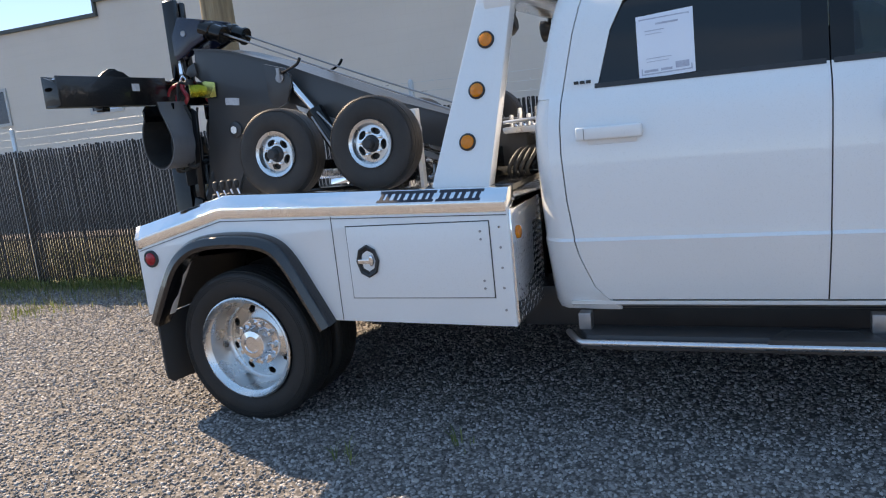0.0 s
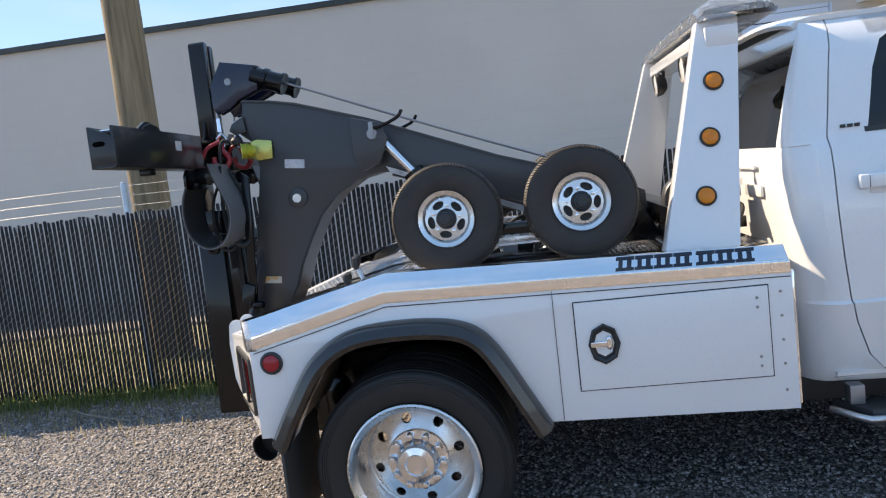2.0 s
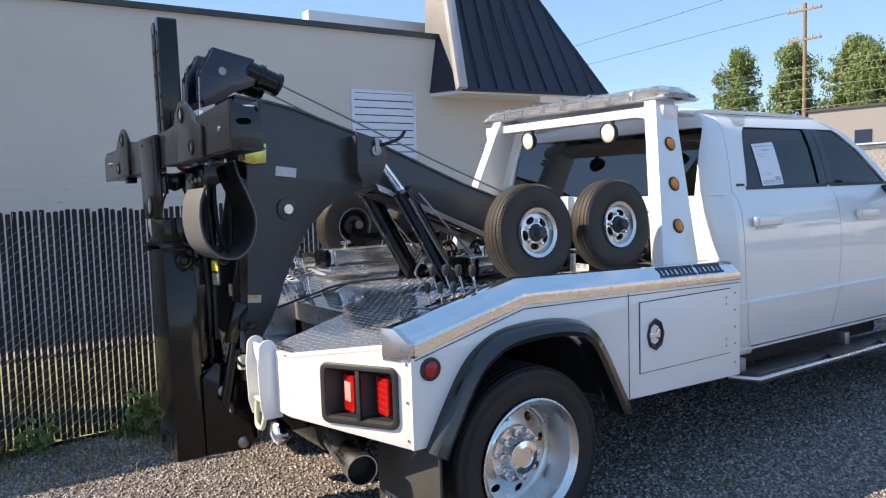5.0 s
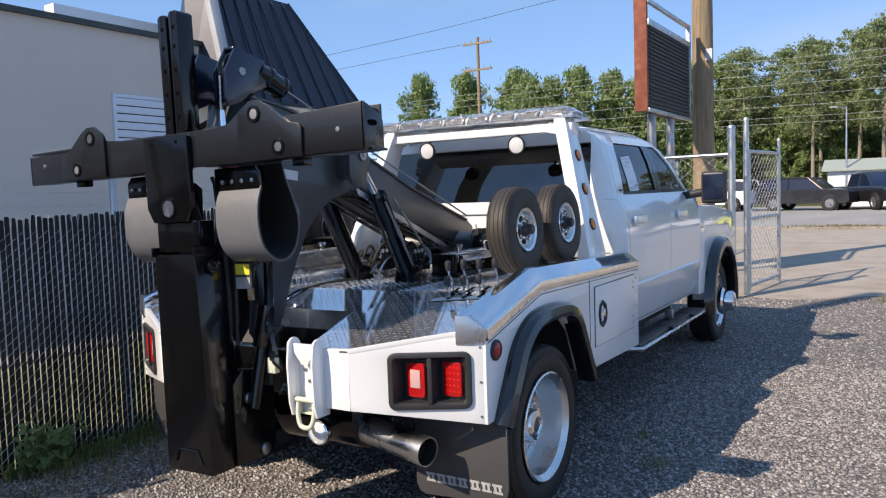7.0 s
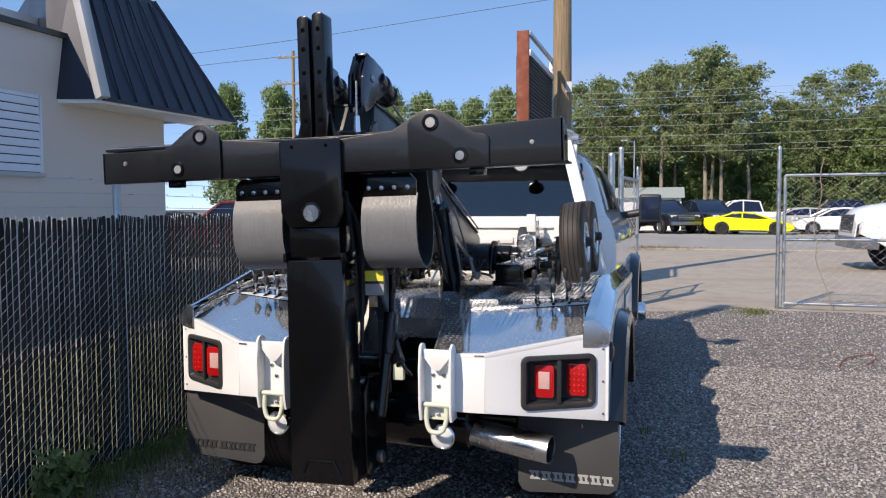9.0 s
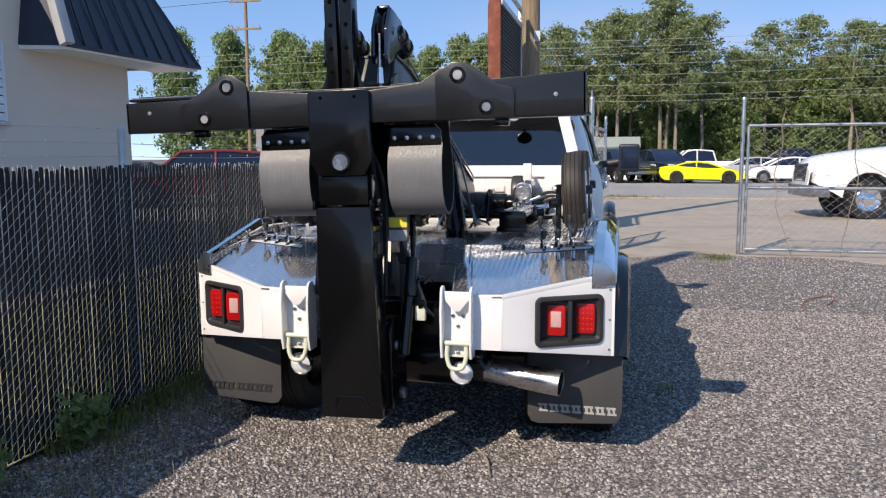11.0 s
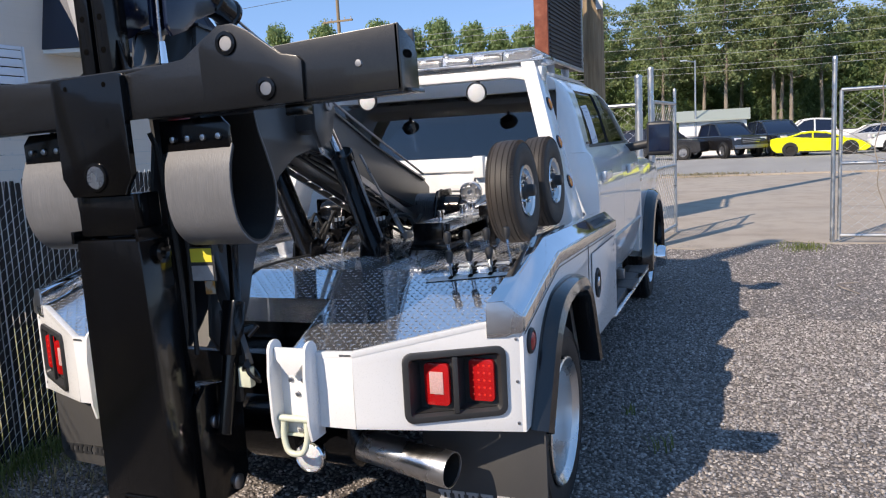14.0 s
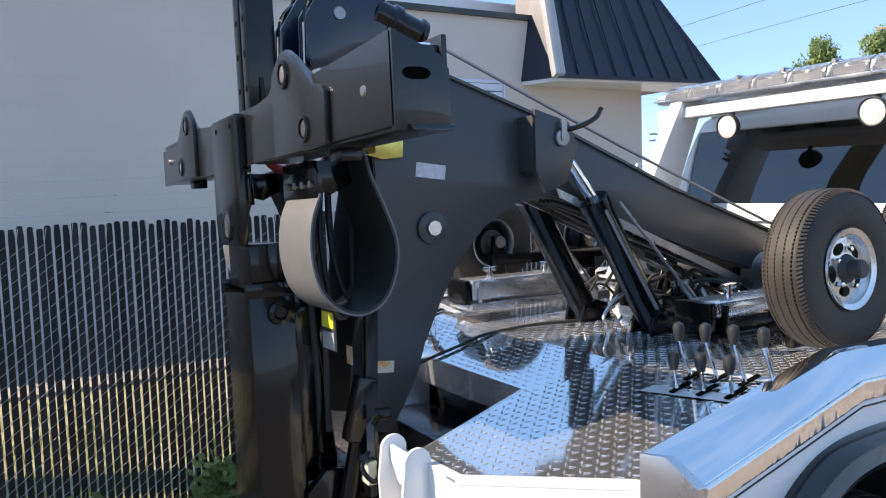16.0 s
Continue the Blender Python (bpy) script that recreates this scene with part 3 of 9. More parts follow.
part("corner_flashing", bm, TRIMGREY, mans, "pale grey corner flashing", 0.01)
bm = bm_new()
for p0, p1 in ((RB, RT), (LB, RB)):
    m, l = frame_to(p0, p1)
    bmesh.ops.transform(bm, matrix=m, verts=box(bm, (0, 0, l / 2), (0.05, 0.05, l)))
part("edge_trim", bm, ROOF, mans)
bm = bm_new()
prism(bm, [(2.8, 11.6), (3.02, 10.97), (6.15, 10.73), (6.15, 11.6)], "z", 3.14, 3.195)
part("soffit", bm, BODYWHITE, mans, "cream painted soffit")
bm = bm_new()
box(bm, (2.2, 12.6, 4.1), (2.4, 0.25, 1.0))
solo("parapet_upstand", bm, BODYWHITE, "white painted upstand beside the mansard", "wall", "structure", 0.02)

# ---- poles, wires, sign ----


def wood_pole(x, y, r, h, label):
    bm = bm_new()
    rows = []
    for i in range(13):
        z = -0.2 + (h + 0.2) * i / 12
        rr = r * (1 - 0.22 * i / 12)
        rows.append([(x + rr * math.cos(t) * (1 + 0.03 * noise.noise((t, z, x))), y + rr * math.sin(t) * (1 + 0.03 * noise.noise((z, t, y))), z)
                     for t in (2 * math.pi * k / 20 for k in range(20))])
    vs = grid(bm, rows, True)
    bm.faces.new(vs[-1])
    p = thing("utility_pole", (x, y, 0), label, "utility pole")
    part("shaft", bm, POLEWOOD, p)
    return p


wood_pole(-5.6, 7.35, 0.19, 10.0, "weathered brown wooden utility pole behind the fence")
gp = wood_pole(8.75, 4.87, 0.2, 11.0, "weathered brown wooden utility pole beside the sign")
bm = bm_new()
box(bm, (8.56, 4.72, 3.9), (0.012, 0.12, 0.2))
part("pole_tag", bm, GALV, gp)


def line_pole(x, y, h, arm):
    p = wood_pole(x, y, 0.16, h, "distant wooden power pole with a crossarm")
    for z in (h - 0.5, h - 2.6)[:arm]:
        bm = bm_new()
        box(bm, (x - 0.1, y, z), (0.12, 2.6, 0.14))
        part("crossarm", bm, POLEWOOD, p)
        for k in (-1.15, -0.6, 0.6, 1.15):
            bm = bm_new()
            lathe(bm, [(0, 0), (0.04, 0), (0.06, 0.08), (0.03, 0.12), (0.055, 0.18), (0, 0.22)], Matrix.Translation((x - 0.1, y + k, z + 0.07)), 10)
            part("insulator", bm, TRIMGREY, p)


line_pole(49.1, 31.8, 14.1, 2)
line_pole(48.1, -60, 10.4, 2)
line_pole(48.1, 100, 10.4, 2)
line_pole(14, -30, 10.5, 2)
line_pole(14, 50, 5.8, 2)
for z, x0 in ((9.6, 48.0), (9.2, 48.2), (8.7, 48.0), (8.0, 48.1), (7.3, 48.2), (6.6, 48.0), (5.9, 48.2), (5.5, 48.0)):
    bm = bm_new()
    tube(bm, [(x0 - 0.15 * (k % 2), -60 + 20 * k, z - 0.25 * (k % 2)) for k in range(9)], 0.013, 5, 4)
    solo("power_line", bm, LINE, "sagging grey overhead power cable along the road", "cable", group="power lines")
for path, r in (([(14, -30, 10.2), (14, -6, 8.05), (14, 8.8, 6.85), (14, 17, 6.32), (14, 32, 5.75), (14, 50, 5.5)], 0.007), ([(49.1, 32.8, 13.7), (42, 60, 11.4), (32, 90, 12)], 0.018)):
    bm = bm_new()
    tube(bm, path, r, 5, 6)
    solo("power_line", bm, HOSE, "sagging black overhead power cable", "cable", group="power lines")

sg = thing("roadside_sign", (7.1, 5.13, 0), "rusty steel box sign with a dark panel and an open frame", "sign")
bm = bm_new()
prism(bm, [(5.83, 2.72), (5.90, 2.72), (5.90, 4.42), (5.83, 4.42)], "y", 5.02, 5.22)
part("end_panel", bm, RUST, sg, "rusty red-brown end panel", 0.006)
bm = bm_new()
box(bm, (7.1, 5.13, 3.38), (2.40, 0.22, 1.30))
part("dark_panel", bm, SIGNDARK, sg, "dark louvred panel")
for i in range(20):
    bm = bm_new()
    box(bm, (7.1, 5.01, 2.80 + i * 0.062), (2.36, 0.03, 0.02))
    part("louvre", bm, SIGNDARK, sg)
for c, s in (((7.1, 5.02, 4.38), (2.5, 0.06, 0.06)), ((7.1, 5.02, 4.06), (2.5, 0.07, 0.10)), ((8.33, 5.02, 3.56), (0.06, 0.07, 1.70)), ((7.1, 5.02, 2.74), (2.5, 0.06, 0.05))):
    bm = bm_new()
    box(bm, c, s)
    part("frame_bar", bm, GALV, sg, bevel=0.005)
for x in (6.5, 7.6):
    bm = bm_new()
    rod(bm, (x, 5.16, -0.2), (x, 5.16, 2.73), 0.07, 16)
    part("post", bm, STEEL, sg)

# ---- gate of chain link at the yard's end ----


def link_mesh(bm, p0, p1, z0, z1, pitch=0.075, r=0.0026, spread=0.0, rise=0.8):
    """Woven diamonds of wire between two upright lines; spread sets the two slants apart, before and behind slats."""
    d = Vector((p1[0] - p0[0], p1[1] - p0[1], 0))
    l = d.length
    d.normalize()
    side = Vector((-d.y, d.x, 0))
    k = int(l / pitch)
    for i in range(k):
        q, s = [], i % 2
        zc = z0
        while zc <= z1:
            q.append((pitch * (i + (1.03 if s else -0.03)), zc))
            zc += pitch * rise
            s = 1 - s
        for (xa, za), (xb, zb) in zip(q, q[1:]):
            off = (-spread if xb > xa else spread) or r * (1 if xb > xa else -1)
            rings = []
            for xx, zz in ((xa, za), (xb, zb)):
                c = Vector((p0[0], p0[1], zz)) + d * xx + side * off
                rings.append([bm.verts.new(c + d * (r * math.cos(t)) + side * (r * math.sin(t))) for t in (0.5, 2.6, 4.7)])
            for a in range(3):
                bm.faces.new((rings[0][a], rings[0][(a + 1) % 3], rings[1][(a + 1) % 3], rings[1][a]))


def gate_leaf(name, p0, p1, z0, z1, label):
    g = thing(name, (p0[0], p0[1], 0), label, "gate")
    for a, b in (((*p0, z0), (*p1, z0)), ((*p0, z1), (*p1, z1)), ((*p0, (z0 + z1) / 2), (*p1, (z0 + z1) / 2)), ((*p0, z0 - 0.06), (*p0, z1)), ((*p1, z0), (*p1, z1))):
        bm = bm_new()
        rod(bm, a, b, 0.024, 12)
        part("gate_rail", bm, GALV, g)
    bm = bm_new()
    link_mesh(bm, p0, p1, z0, z1)
    part("wire_mesh", bm, WIRE, g, kind="stuff")
    return g


gate_leaf("chain_link_gate", (5.72, 1.16), (5.6, -2.4), 0.10, 2.0, "galvanised chain-link gate leaf with dry vines")
gate_leaf("chain_link_gate", (5.58, -2.55), (5.4, -6.0), 0.10, 2.0, "galvanised chain-link gate leaf standing closed")
gate_leaf("chain_link_gate", (5.45, 3.5), (6.9, 3.33), 0.12, 2.0, "galvanised chain-link gate leaf standing open")
for x, y, h, r in ((5.74, 1.24, 2.4, 0.03), (4.89, 3.62, 2.3, 0.05), (5.31, 3.51, 2.42, 0.04), (6.95, 3.33, 2.2, 0.025)):
    bm = bm_new()
    lathe(bm, [(0, -0.2), (r, -0.2), (r, h), (r * 1.15, h), (r * 0.9, h + 0.03), (0, h + 0.045)], Matrix.Translation((x, y, 0)), 16)
    solo("gate_post", bm, GALV, "galvanised steel gate post in the gravel", "post", group="gate posts")
bm = bm_new()
rnd = random.Random(5)
for yy in (0.5, -0.2, -1.5):
    p = [(5.66, yy, 0)]
    for k in range(9):
        p.append((5.66 + rnd.uniform(-0.04, 0.04), p[-1][1] + rnd.uniform(-0.08, 0.10), 0.25 * (k + 1)))
    tube(bm, p, 0.007, 5, 3)
    for k in range(5):
        q = p[rnd.randint(4, 9)]
        tube(bm, [q, (q[0], q[1] + rnd.uniform(-0.3, 0.3), q[2] + rnd.uniform(0, 0.25)), (q[0] - 0.05, q[1] + rnd.uniform(-0.5, 0.5), q[2] + rnd.uniform(-0.1, 0.3))], 0.004, 4, 3)
solo("dry_vine", bm, BARK, "dry brown vine stems climbing the gate", "vine", bevel=0)
# plain fence from the corner to the gate
fe = thing("chain_link_fence", (4.9, 4.8, 0), "galvanised chain-link fence without slats", "fence")
bm = bm_new()
link_mesh(bm, (4.89, 3.62), (5.2, 5.95), 0.05, 1.95)
link_mesh(bm, (5.2, 5.95), (11, 5.95), 0.05, 1.95)
part("wire_mesh", bm, WIRE, fe, kind="stuff")
for a, b in (((4.89, 3.62, 1.95), (5.2, 5.95, 1.95)), ((5.2, 5.95, 1.95), (11, 5.95, 1.95))):
    bm = bm_new()
    rod(bm, a, b, 0.025, 12)
    part("top_rail", bm, GALV, fe)
for x in (5.2, 8, 11):
    bm = bm_new()
    rod(bm, (x, 5.95, -0.1), (x, 5.95, 2.1), 0.03, 12)
    part("post", bm, GALV, fe)

# ---- trees across the road ----


def leaves(pts_normals, size, rnd, mat, name):
    verts, faces = [], []
    for c, up in pts_normals:
        out = Vector((rnd.gauss(0, 1), rnd.gauss(0, 1), rnd.gauss(0, 1))).normalized()
        if up:
            out = (out * 0.8 + up.normalized() + Vector((0, 0, 0.3))).normalized()
        a = out.cross(Vector((rnd.gauss(0, 1), rnd.gauss(0, 1), rnd.gauss(0, 1)))).normalized()
        b = out.cross(a)
        s = size * rnd.uniform(0.6, 1.4)
        k = len(verts)
        verts += [c - a * s, c - b * s * 0.55, c + a * s, c + b * s * 0.55 + Vector((0, 0, 0.15 * s))]
        faces.append((k, k + 1, k + 2, k + 3))
    return from_arrays(name, verts, faces, mat)


def tree(kind, h, seed):
    rnd = random.Random(seed)
    t = thing("pine_tree" if kind == "pine" else "broadleaf_tree", (0, 0, 0),
              "tall pine with a bare trunk and ragged green crown" if kind == "pine" else "leafy green broadleaf tree across the road", "tree", "tree line")
    bm = bm_new()
    r0 = 0.24 if kind == "pine" else 0.2
    bend = [(rnd.uniform(-0.3, 0.3), rnd.uniform(-0.3, 0.3)) for _ in range(6)]
    spine = [Vector((bend[i][0] * i / 5, bend[i][1] * i / 5, h * 0.95 * i / 5)) for i in range(6)]
    rows = []
    for i, q in enumerate(spine):
        rr = r0 * (1 - 0.85 * i / 5)
        rows.append([(q.x + rr * math.cos(a), q.y + rr * math.sin(a), q.z - (0.3 if i == 0 else 0)) for a in (2 * math.pi * k / 9 for k in range(9))])
    grid(bm, rows, True)
    pts = []
    base = 0.40 if kind == "pine" else 0.10
    count = 46 if kind == "pine" else 60
    for k in range(count):
        f = base + (1 - base) * (k + rnd.random()) / count
        q = spine[0].lerp(spine[5], f / 0.95 if f < 0.95 else 1)
        reach = (0.5 + 2.9 * math.sin(math.pi * min(1, (f - base) / (1 - base) * 0.8 + 0.22)) ** 0.8) * rnd.uniform(0.5, 1.15) * h / 16
        if kind != "pine":
            reach *= 1.2
        a = k * 2.4 + rnd.uniform(-0.5, 0.5)
        tip = q + Vector((reach * math.cos(a), reach * math.sin(a), reach * rnd.uniform(0.05, 0.5)))
        rod(bm, q, tip, 0.05 * (1.3 - f), 5, 0.012)
        for c in range(5 if kind == "pine" else 6):
            cc = q.lerp(tip, rnd.uniform(0.35, 1.1)) + Vector((rnd.gauss(0, 0.35), rnd.gauss(0, 0.35), rnd.gauss(0, 0.25)))
            rad = rnd.uniform(0.25, 0.95)
            for _ in range(int(16 + 42 * rad)):
                d = Vector((rnd.gauss(0, 1), rnd.gauss(0, 1), rnd.gauss(0, 0.62)))
                d = d.normalized() * rad * rnd.random() ** 0.45
                pts.append((cc + d, d))
    part("trunk", bm, BARK, t)
    ob = new("crown", leaves(pts, 0.135 if kind == "pine" else 0.15, rnd, PINE if kind == "pine" else BROAD, "crown"))
    hang(ob, t)
    return t


rnd = random.Random(11)
pines = [tree("pine", 17, s) for s in (1, 2, 3, 4)]
broads = [tree("broad", 11, s) for s in (5, 6, 7)]
CREST = [(-60, 12.5), (-40, 13.0), (-20, 12.8), (-11.9, 13.1), (-7.8, 11.7), (-4.5, 11.0), (-1.5, 14.3), (0.5, 14.2), (1.9, 13.4), (5.9, 12.9), (9.3, 12.2), (11.7, 13.4), (14, 12.4), (17, 12.6), (20.6, 11.8), (25.6, 12.2), (33, 13.8), (41.7, 14.3), (47, 14.8), (80, 15)]


def crest(y):
    return float(np.interp(y, [p[0] for p in CREST], [p[1] for p in CREST]))


slots = [("pine", x, y, h / 17) for x, y, h in ((55.5, 3.5, 12.6), (56, 0.2, 13.8), (55, -0.9, 12.0), (57, 8.1, 12.0))]
for i in range(18):
    y = 13.4 - i * 2.75
    slots.append(("pine", 60 + rnd.uniform(-2.5, 3), y, crest(y) * rnd.uniform(0.90, 1.04) / 17))
for i in range(26):
    slots.append(("broad", 62 + rnd.uniform(-3, 5), 15 - i * 1.9 + rnd.uniform(-1, 1), rnd.uniform(4.5, 9.0) / 11.5))
for i in range(11):
    slots.append(("broad", 68 + rnd.uniform(-2, 3), 13 - i * 4.4 + rnd.uniform(-1, 1), rnd.uniform(8.5, 10.5) / 11.5))
for y, h in ((15.4, 12.3), (17.6, 12.7), (20.1, 11.6), (22.4, 11.5), (24.7, 12.3), (27.1, 12.7), (29.4, 11.9), (31.6, 12.2), (34.6, 13.7), (39.8, 13.9), (45.8, 14.4)):
    slots.append(("broad", 60 + rnd.uniform(-2, 2), y, h / 11.5))
for i in range(9):
    slots.append(("broad", 66 + rnd.uniform(-2, 3), 16 + i * 3.6 + rnd.uniform(-0.8, 0.8), rnd.uniform(7.5, 10.0) / 11.5))
for i in range(20):
    slots.append(("broad", 72 + rnd.uniform(-2, 3), 14 - i * 2.9 + rnd.uniform(-1, 1), rnd.uniform(9.5, 11.8) / 11.5))
places = {}
for kind, x, y, s in slots:
    src = rnd.choice(pines if kind == "pine" else broads)
    m = Matrix.Translation((x, y, 0)) @ Matrix.Rotation(rnd.uniform(0, 6.28), 4, "Z") @ Matrix.Diagonal((s * (0.74 if y > 15 else 1), s * (0.74 if y > 15 else 1), s, 1))
    if src in places:
        copy_thing(src, m)
    else:
        places[src] = m
for src, m in places.items():
    src.matrix_basis = m

# ---- vehicles across the road ----


def wheel_simple(parent, x, y, r, w, rimmat):
    for s in (1,):
        bm = bm_new()
        m = Matrix.Translation((x, y, r)) @ Matrix.Rotation(math.pi / 2 * (1 if y < 0 else -1), 4, "X")
        lathe(bm, [(r * 0.62, -w), (r * 0.93, -w), (r, -w * 0.7), (r, w * 0.3), (r * 0.93, w * 0.5), (r * 0.62, w * 0.5)], m, 24, True)
        wl = part("wheel", bm, TYRE, parent)
        bm = bm_new()
        lathe(bm, [(r * 0.62, w * 0.45), (r * 0.55, w * 0.2), (r * 0.2, w * 0.15), (0, w * 0.3)], m, 20)
        for k in range(5):
            a = 2 * math.pi * k / 5
            vs = box(bm, (r * 0.36, 0, w * 0.26), (r * 0.46, r * 0.12, w * 0.12))
            bmesh.ops.transform(bm, matrix=m @ Matrix.Rotation(a, 4, "Z"), verts=vs)
        part("rim", bm, rimmat, wl)


def vehicle(name, label, L, W, profile, cabin, paintmat, wheels, r, m, rimmat=STEEL, extra=(), sides=()):
    """profile: side outline (x, z) of the body; cabin: outline of the glasshouse; built along +x, then placed by m."""
    t = thing(name, (0, 0, 0), label, "car" if name != "white_truck" else "truck", "vehicles across the road")
    arch = []
    for p in profile:
        arch.append(p)
    bm = bm_new()
    rows = []
    for y, k in ((-W / 2, 0.9), (-W / 2 * 0.96, 0.99), (-W / 2 * 0.8, 1.0), (0, 1.02), (W / 2 * 0.8, 1.0), (W / 2 * 0.96, 0.99), (W / 2, 0.9)):
        zc = 0.55
        rows.append([(x * (0.985 if abs(y) > W * 0.45 else 1.0), y, zc + (z - zc) * k) for x, z in arch])
    vs = grid(bm, rows, True)
    bm.faces.new(vs[0]), bm.faces.new(vs[-1][::-1])
    part("body", bm, paintmat, t, angle=30)
    bm = bm_new()
    rows = []
    zb = min(z for _, z in cabin)
    zt = max(z for _, z in cabin)
    for y, k in ((-0.5, 0), (-0.4, 0.9), (-0.3, 1), (0.3, 1), (0.4, 0.9), (0.5, 0)):
        rows.append([(x, y * (W * 0.93) * (1 - 0.16 * (z - zb) / (zt - zb)), zb + (z - zb) * (1 if abs(y) < 0.45 else 0.96)) for x, z in cabin])
    vs = grid(bm, rows, True)
    bm.faces.new(vs[0]), bm.faces.new(vs[-1][::-1])
    part("glasshouse", bm, NAVY, t, angle=30)
    bm = bm_new()
    xs = [x for x, z in cabin if z > zt - 0.03]
    prism(bm, [(min(xs) - 0.1, zt - 0.02), (min(xs), zt + 0.03), (max(xs), zt + 0.03), (max(xs) + 0.12, zt - 0.02)], "y", -W * 0.385, W * 0.385)
    part("roof", bm, paintmat, t, bevel=0.02)
    mid = (cabin[0][0] + cabin[-1][0]) / 2 - 0.1
    for s in (-1, 1):
        def side(p):
            return (p[0], s * W * 0.47 * (1 - 0.16 * (p[1] - zb) / (zt - zb)), p[1])
        for a, b in ((cabin[0], cabin[1]), (cabin[-1], cabin[-2]), ((mid, zb), (mid, zt - 0.05))):
            bm = bm_new()
            rod(bm, side(a), side(b), 0.045, 8)
            part("pillar", bm, paintmat, t)
        bm = bm_new()
        tube(bm, [side((x, z - 0.03)) for x, z in cabin[1:-1]], 0.05, 8, 4)
        part("roof_rail", bm, paintmat, t)
    for x in wheels:
        for s in (-1, 1):
            wheel_simple(t, x, s * (W / 2 * 0.93 + 0.06), r, 0.2, rimmat)
            bm = bm_new()
            mm = Matrix.Translation((x, s * W / 2 * 0.975, r)) @ Matrix.Rotation(math.pi / 2 * -s, 4, "X")
            lathe(bm, [(r * 1.01, -0.02), (r * 1.12, -0.02), (r * 1.12, 0.035), (r * 1.01, 0.035)], mm, 24, True)
            part("wheel_arch", bm, PLASTIC, t)
    for x0, z0, mat, nm in extra:
        for s in (-1, 1):
            bm = bm_new()
            box(bm, (x0, s * W * 0.36, z0), (0.1, W * 0.18, 0.13))
            part(nm, bm, mat, t, bevel=0.02)
    if name == "pickup_truck":
        bm = bm_new()
        box(bm, (2.93, 0, 0.92), (0.08, W * 0.52, 0.34))
        gr = part("grille", bm, PLASTIC, t, bevel=0.02)
        for z in (0.84, 0.93, 1.02):
            bm = bm_new()
            box(bm, (2.975, 0, z), (0.02, W * 0.50, 0.022))
            part("grille_bar", bm, CHROME, gr)
        bm = bm_new()
        box(bm, (2.96, 0, 0.60), (0.14, W * 0.94, 0.2))
        part("bumper", bm, STEEL, t, bevel=0.03)
        bm = bm_new()
        box(bm, (-1.95, 0, 1.235), (1.75, W * 0.78, 0.02))
        part("bed_cover", bm, PLASTIC, t, bevel=0.005)
    for nm, mat, pts, k in sides:
        for s in (-1, 1):
            bm = bm_new()
            prism(bm, pts, "y", s * W / 2 * k, s * (W / 2 * k - 0.05))
            part(nm, bm, mat, t, bevel=0.008)
    t.matrix_basis = m
    return t


LOWCAR = [(-2.22, 0.34), (-2.32, 0.60), (-2.30, 0.90), (-2.0, 0.97), (-1.5, 0.99), (-0.7, 0.93), (0.3, 0.86), (0.9, 0.86), (1.45, 0.83), (2.0, 0.66), (2.28, 0.50), (2.32, 0.32), (2.1, 0.16), (-2.0, 0.18)]
LOWCAB = [(-1.55, 0.94), (-0.75, 1.17), (-0.25, 1.22), (0.25, 1.16), (1.15, 0.84)]
LOWSIDES = (("side_intake", PLASTIC, [(-1.05, 0.52), (-0.55, 0.40), (-0.15, 0.62), (-0.62, 0.82), (-0.95, 0.74)], 0.995), ("sill", PLASTIC, [(-0.95, 0.18), (0.95, 0.16), (0.95, 0.24), (-0.95, 0.27)], 1.0),
            ("front_intake", PLASTIC, [(1.98, 0.24), (2.30, 0.30), (2.28, 0.42), (2.05, 0.40)], 0.9), ("window_line", PLASTIC, [(-0.72, 0.94), (0.95, 0.87), (0.95, 0.895), (-0.72, 0.97)], 0.945))
PICKSIDES = (("sill", PLASTIC, [(-1.2, 0.42), (1.4, 0.42), (1.4, 0.52), (-1.2, 0.52)], 1.0), ("door_seam", PLASTIC, [(0.18, 0.58), (0.20, 0.58), (0.20, 1.16), (0.18, 1.16)], 0.992), ("bed_seam", PLASTIC, [(-1.02, 0.58), (-1.0, 0.58), (-1.0, 1.16), (-1.02, 1.16)], 0.992))
SEDAN = [(-2.3, 0.35), (-2.35, 0.7), (-2.2, 0.98), (-1.5, 1.02), (0.9, 0.98), (1.9, 0.86), (2.3, 0.68), (2.36, 0.4), (2.2, 0.25), (-2.2, 0.25)]
SEDCAB = [(-1.9, 0.98), (-1.1, 1.38), (-0.2, 1.44), (0.4, 1.36), (1.2, 0.96)]
SUV = [(-2.4, 0.45), (-2.45, 0.9), (-2.4, 1.15), (0.9, 1.15), (2.2, 1.08), (2.45, 0.95), (2.5, 0.5), (2.3, 0.38), (-2.3, 0.38)]
SUVCAB = [(-2.35, 1.12), (-2.15, 1.72), (-1.0, 1.8), (0.3, 1.76), (1.1, 1.12)]
PICK = [(-2.9, 0.55), (-2.95, 1.1), (-2.9, 1.2), (-0.9, 1.2), (1.3, 1.22), (2.6, 1.16), (2.9, 1.0), (2.95, 0.55), (2.7, 0.45), (-2.7, 0.45)]
PICKCAB = [(-1.0, 1.18), (-0.8, 1.85), (0.2, 1.92), (0.7, 1.84), (1.5, 1.2)]
DARKBLUE = paint("dark_blue_car_paint", (0.010, 0.014, 0.026), 0.25, 0.8, 0.03)
DARK = paint("black_car_paint", (0.012, 0.012, 0.014), 0.25, 0.8, 0.03)
SILVERCAR = paint("silver_car_paint", (0.42, 0.43, 0.45), 0.28, 0.8, 0.03)


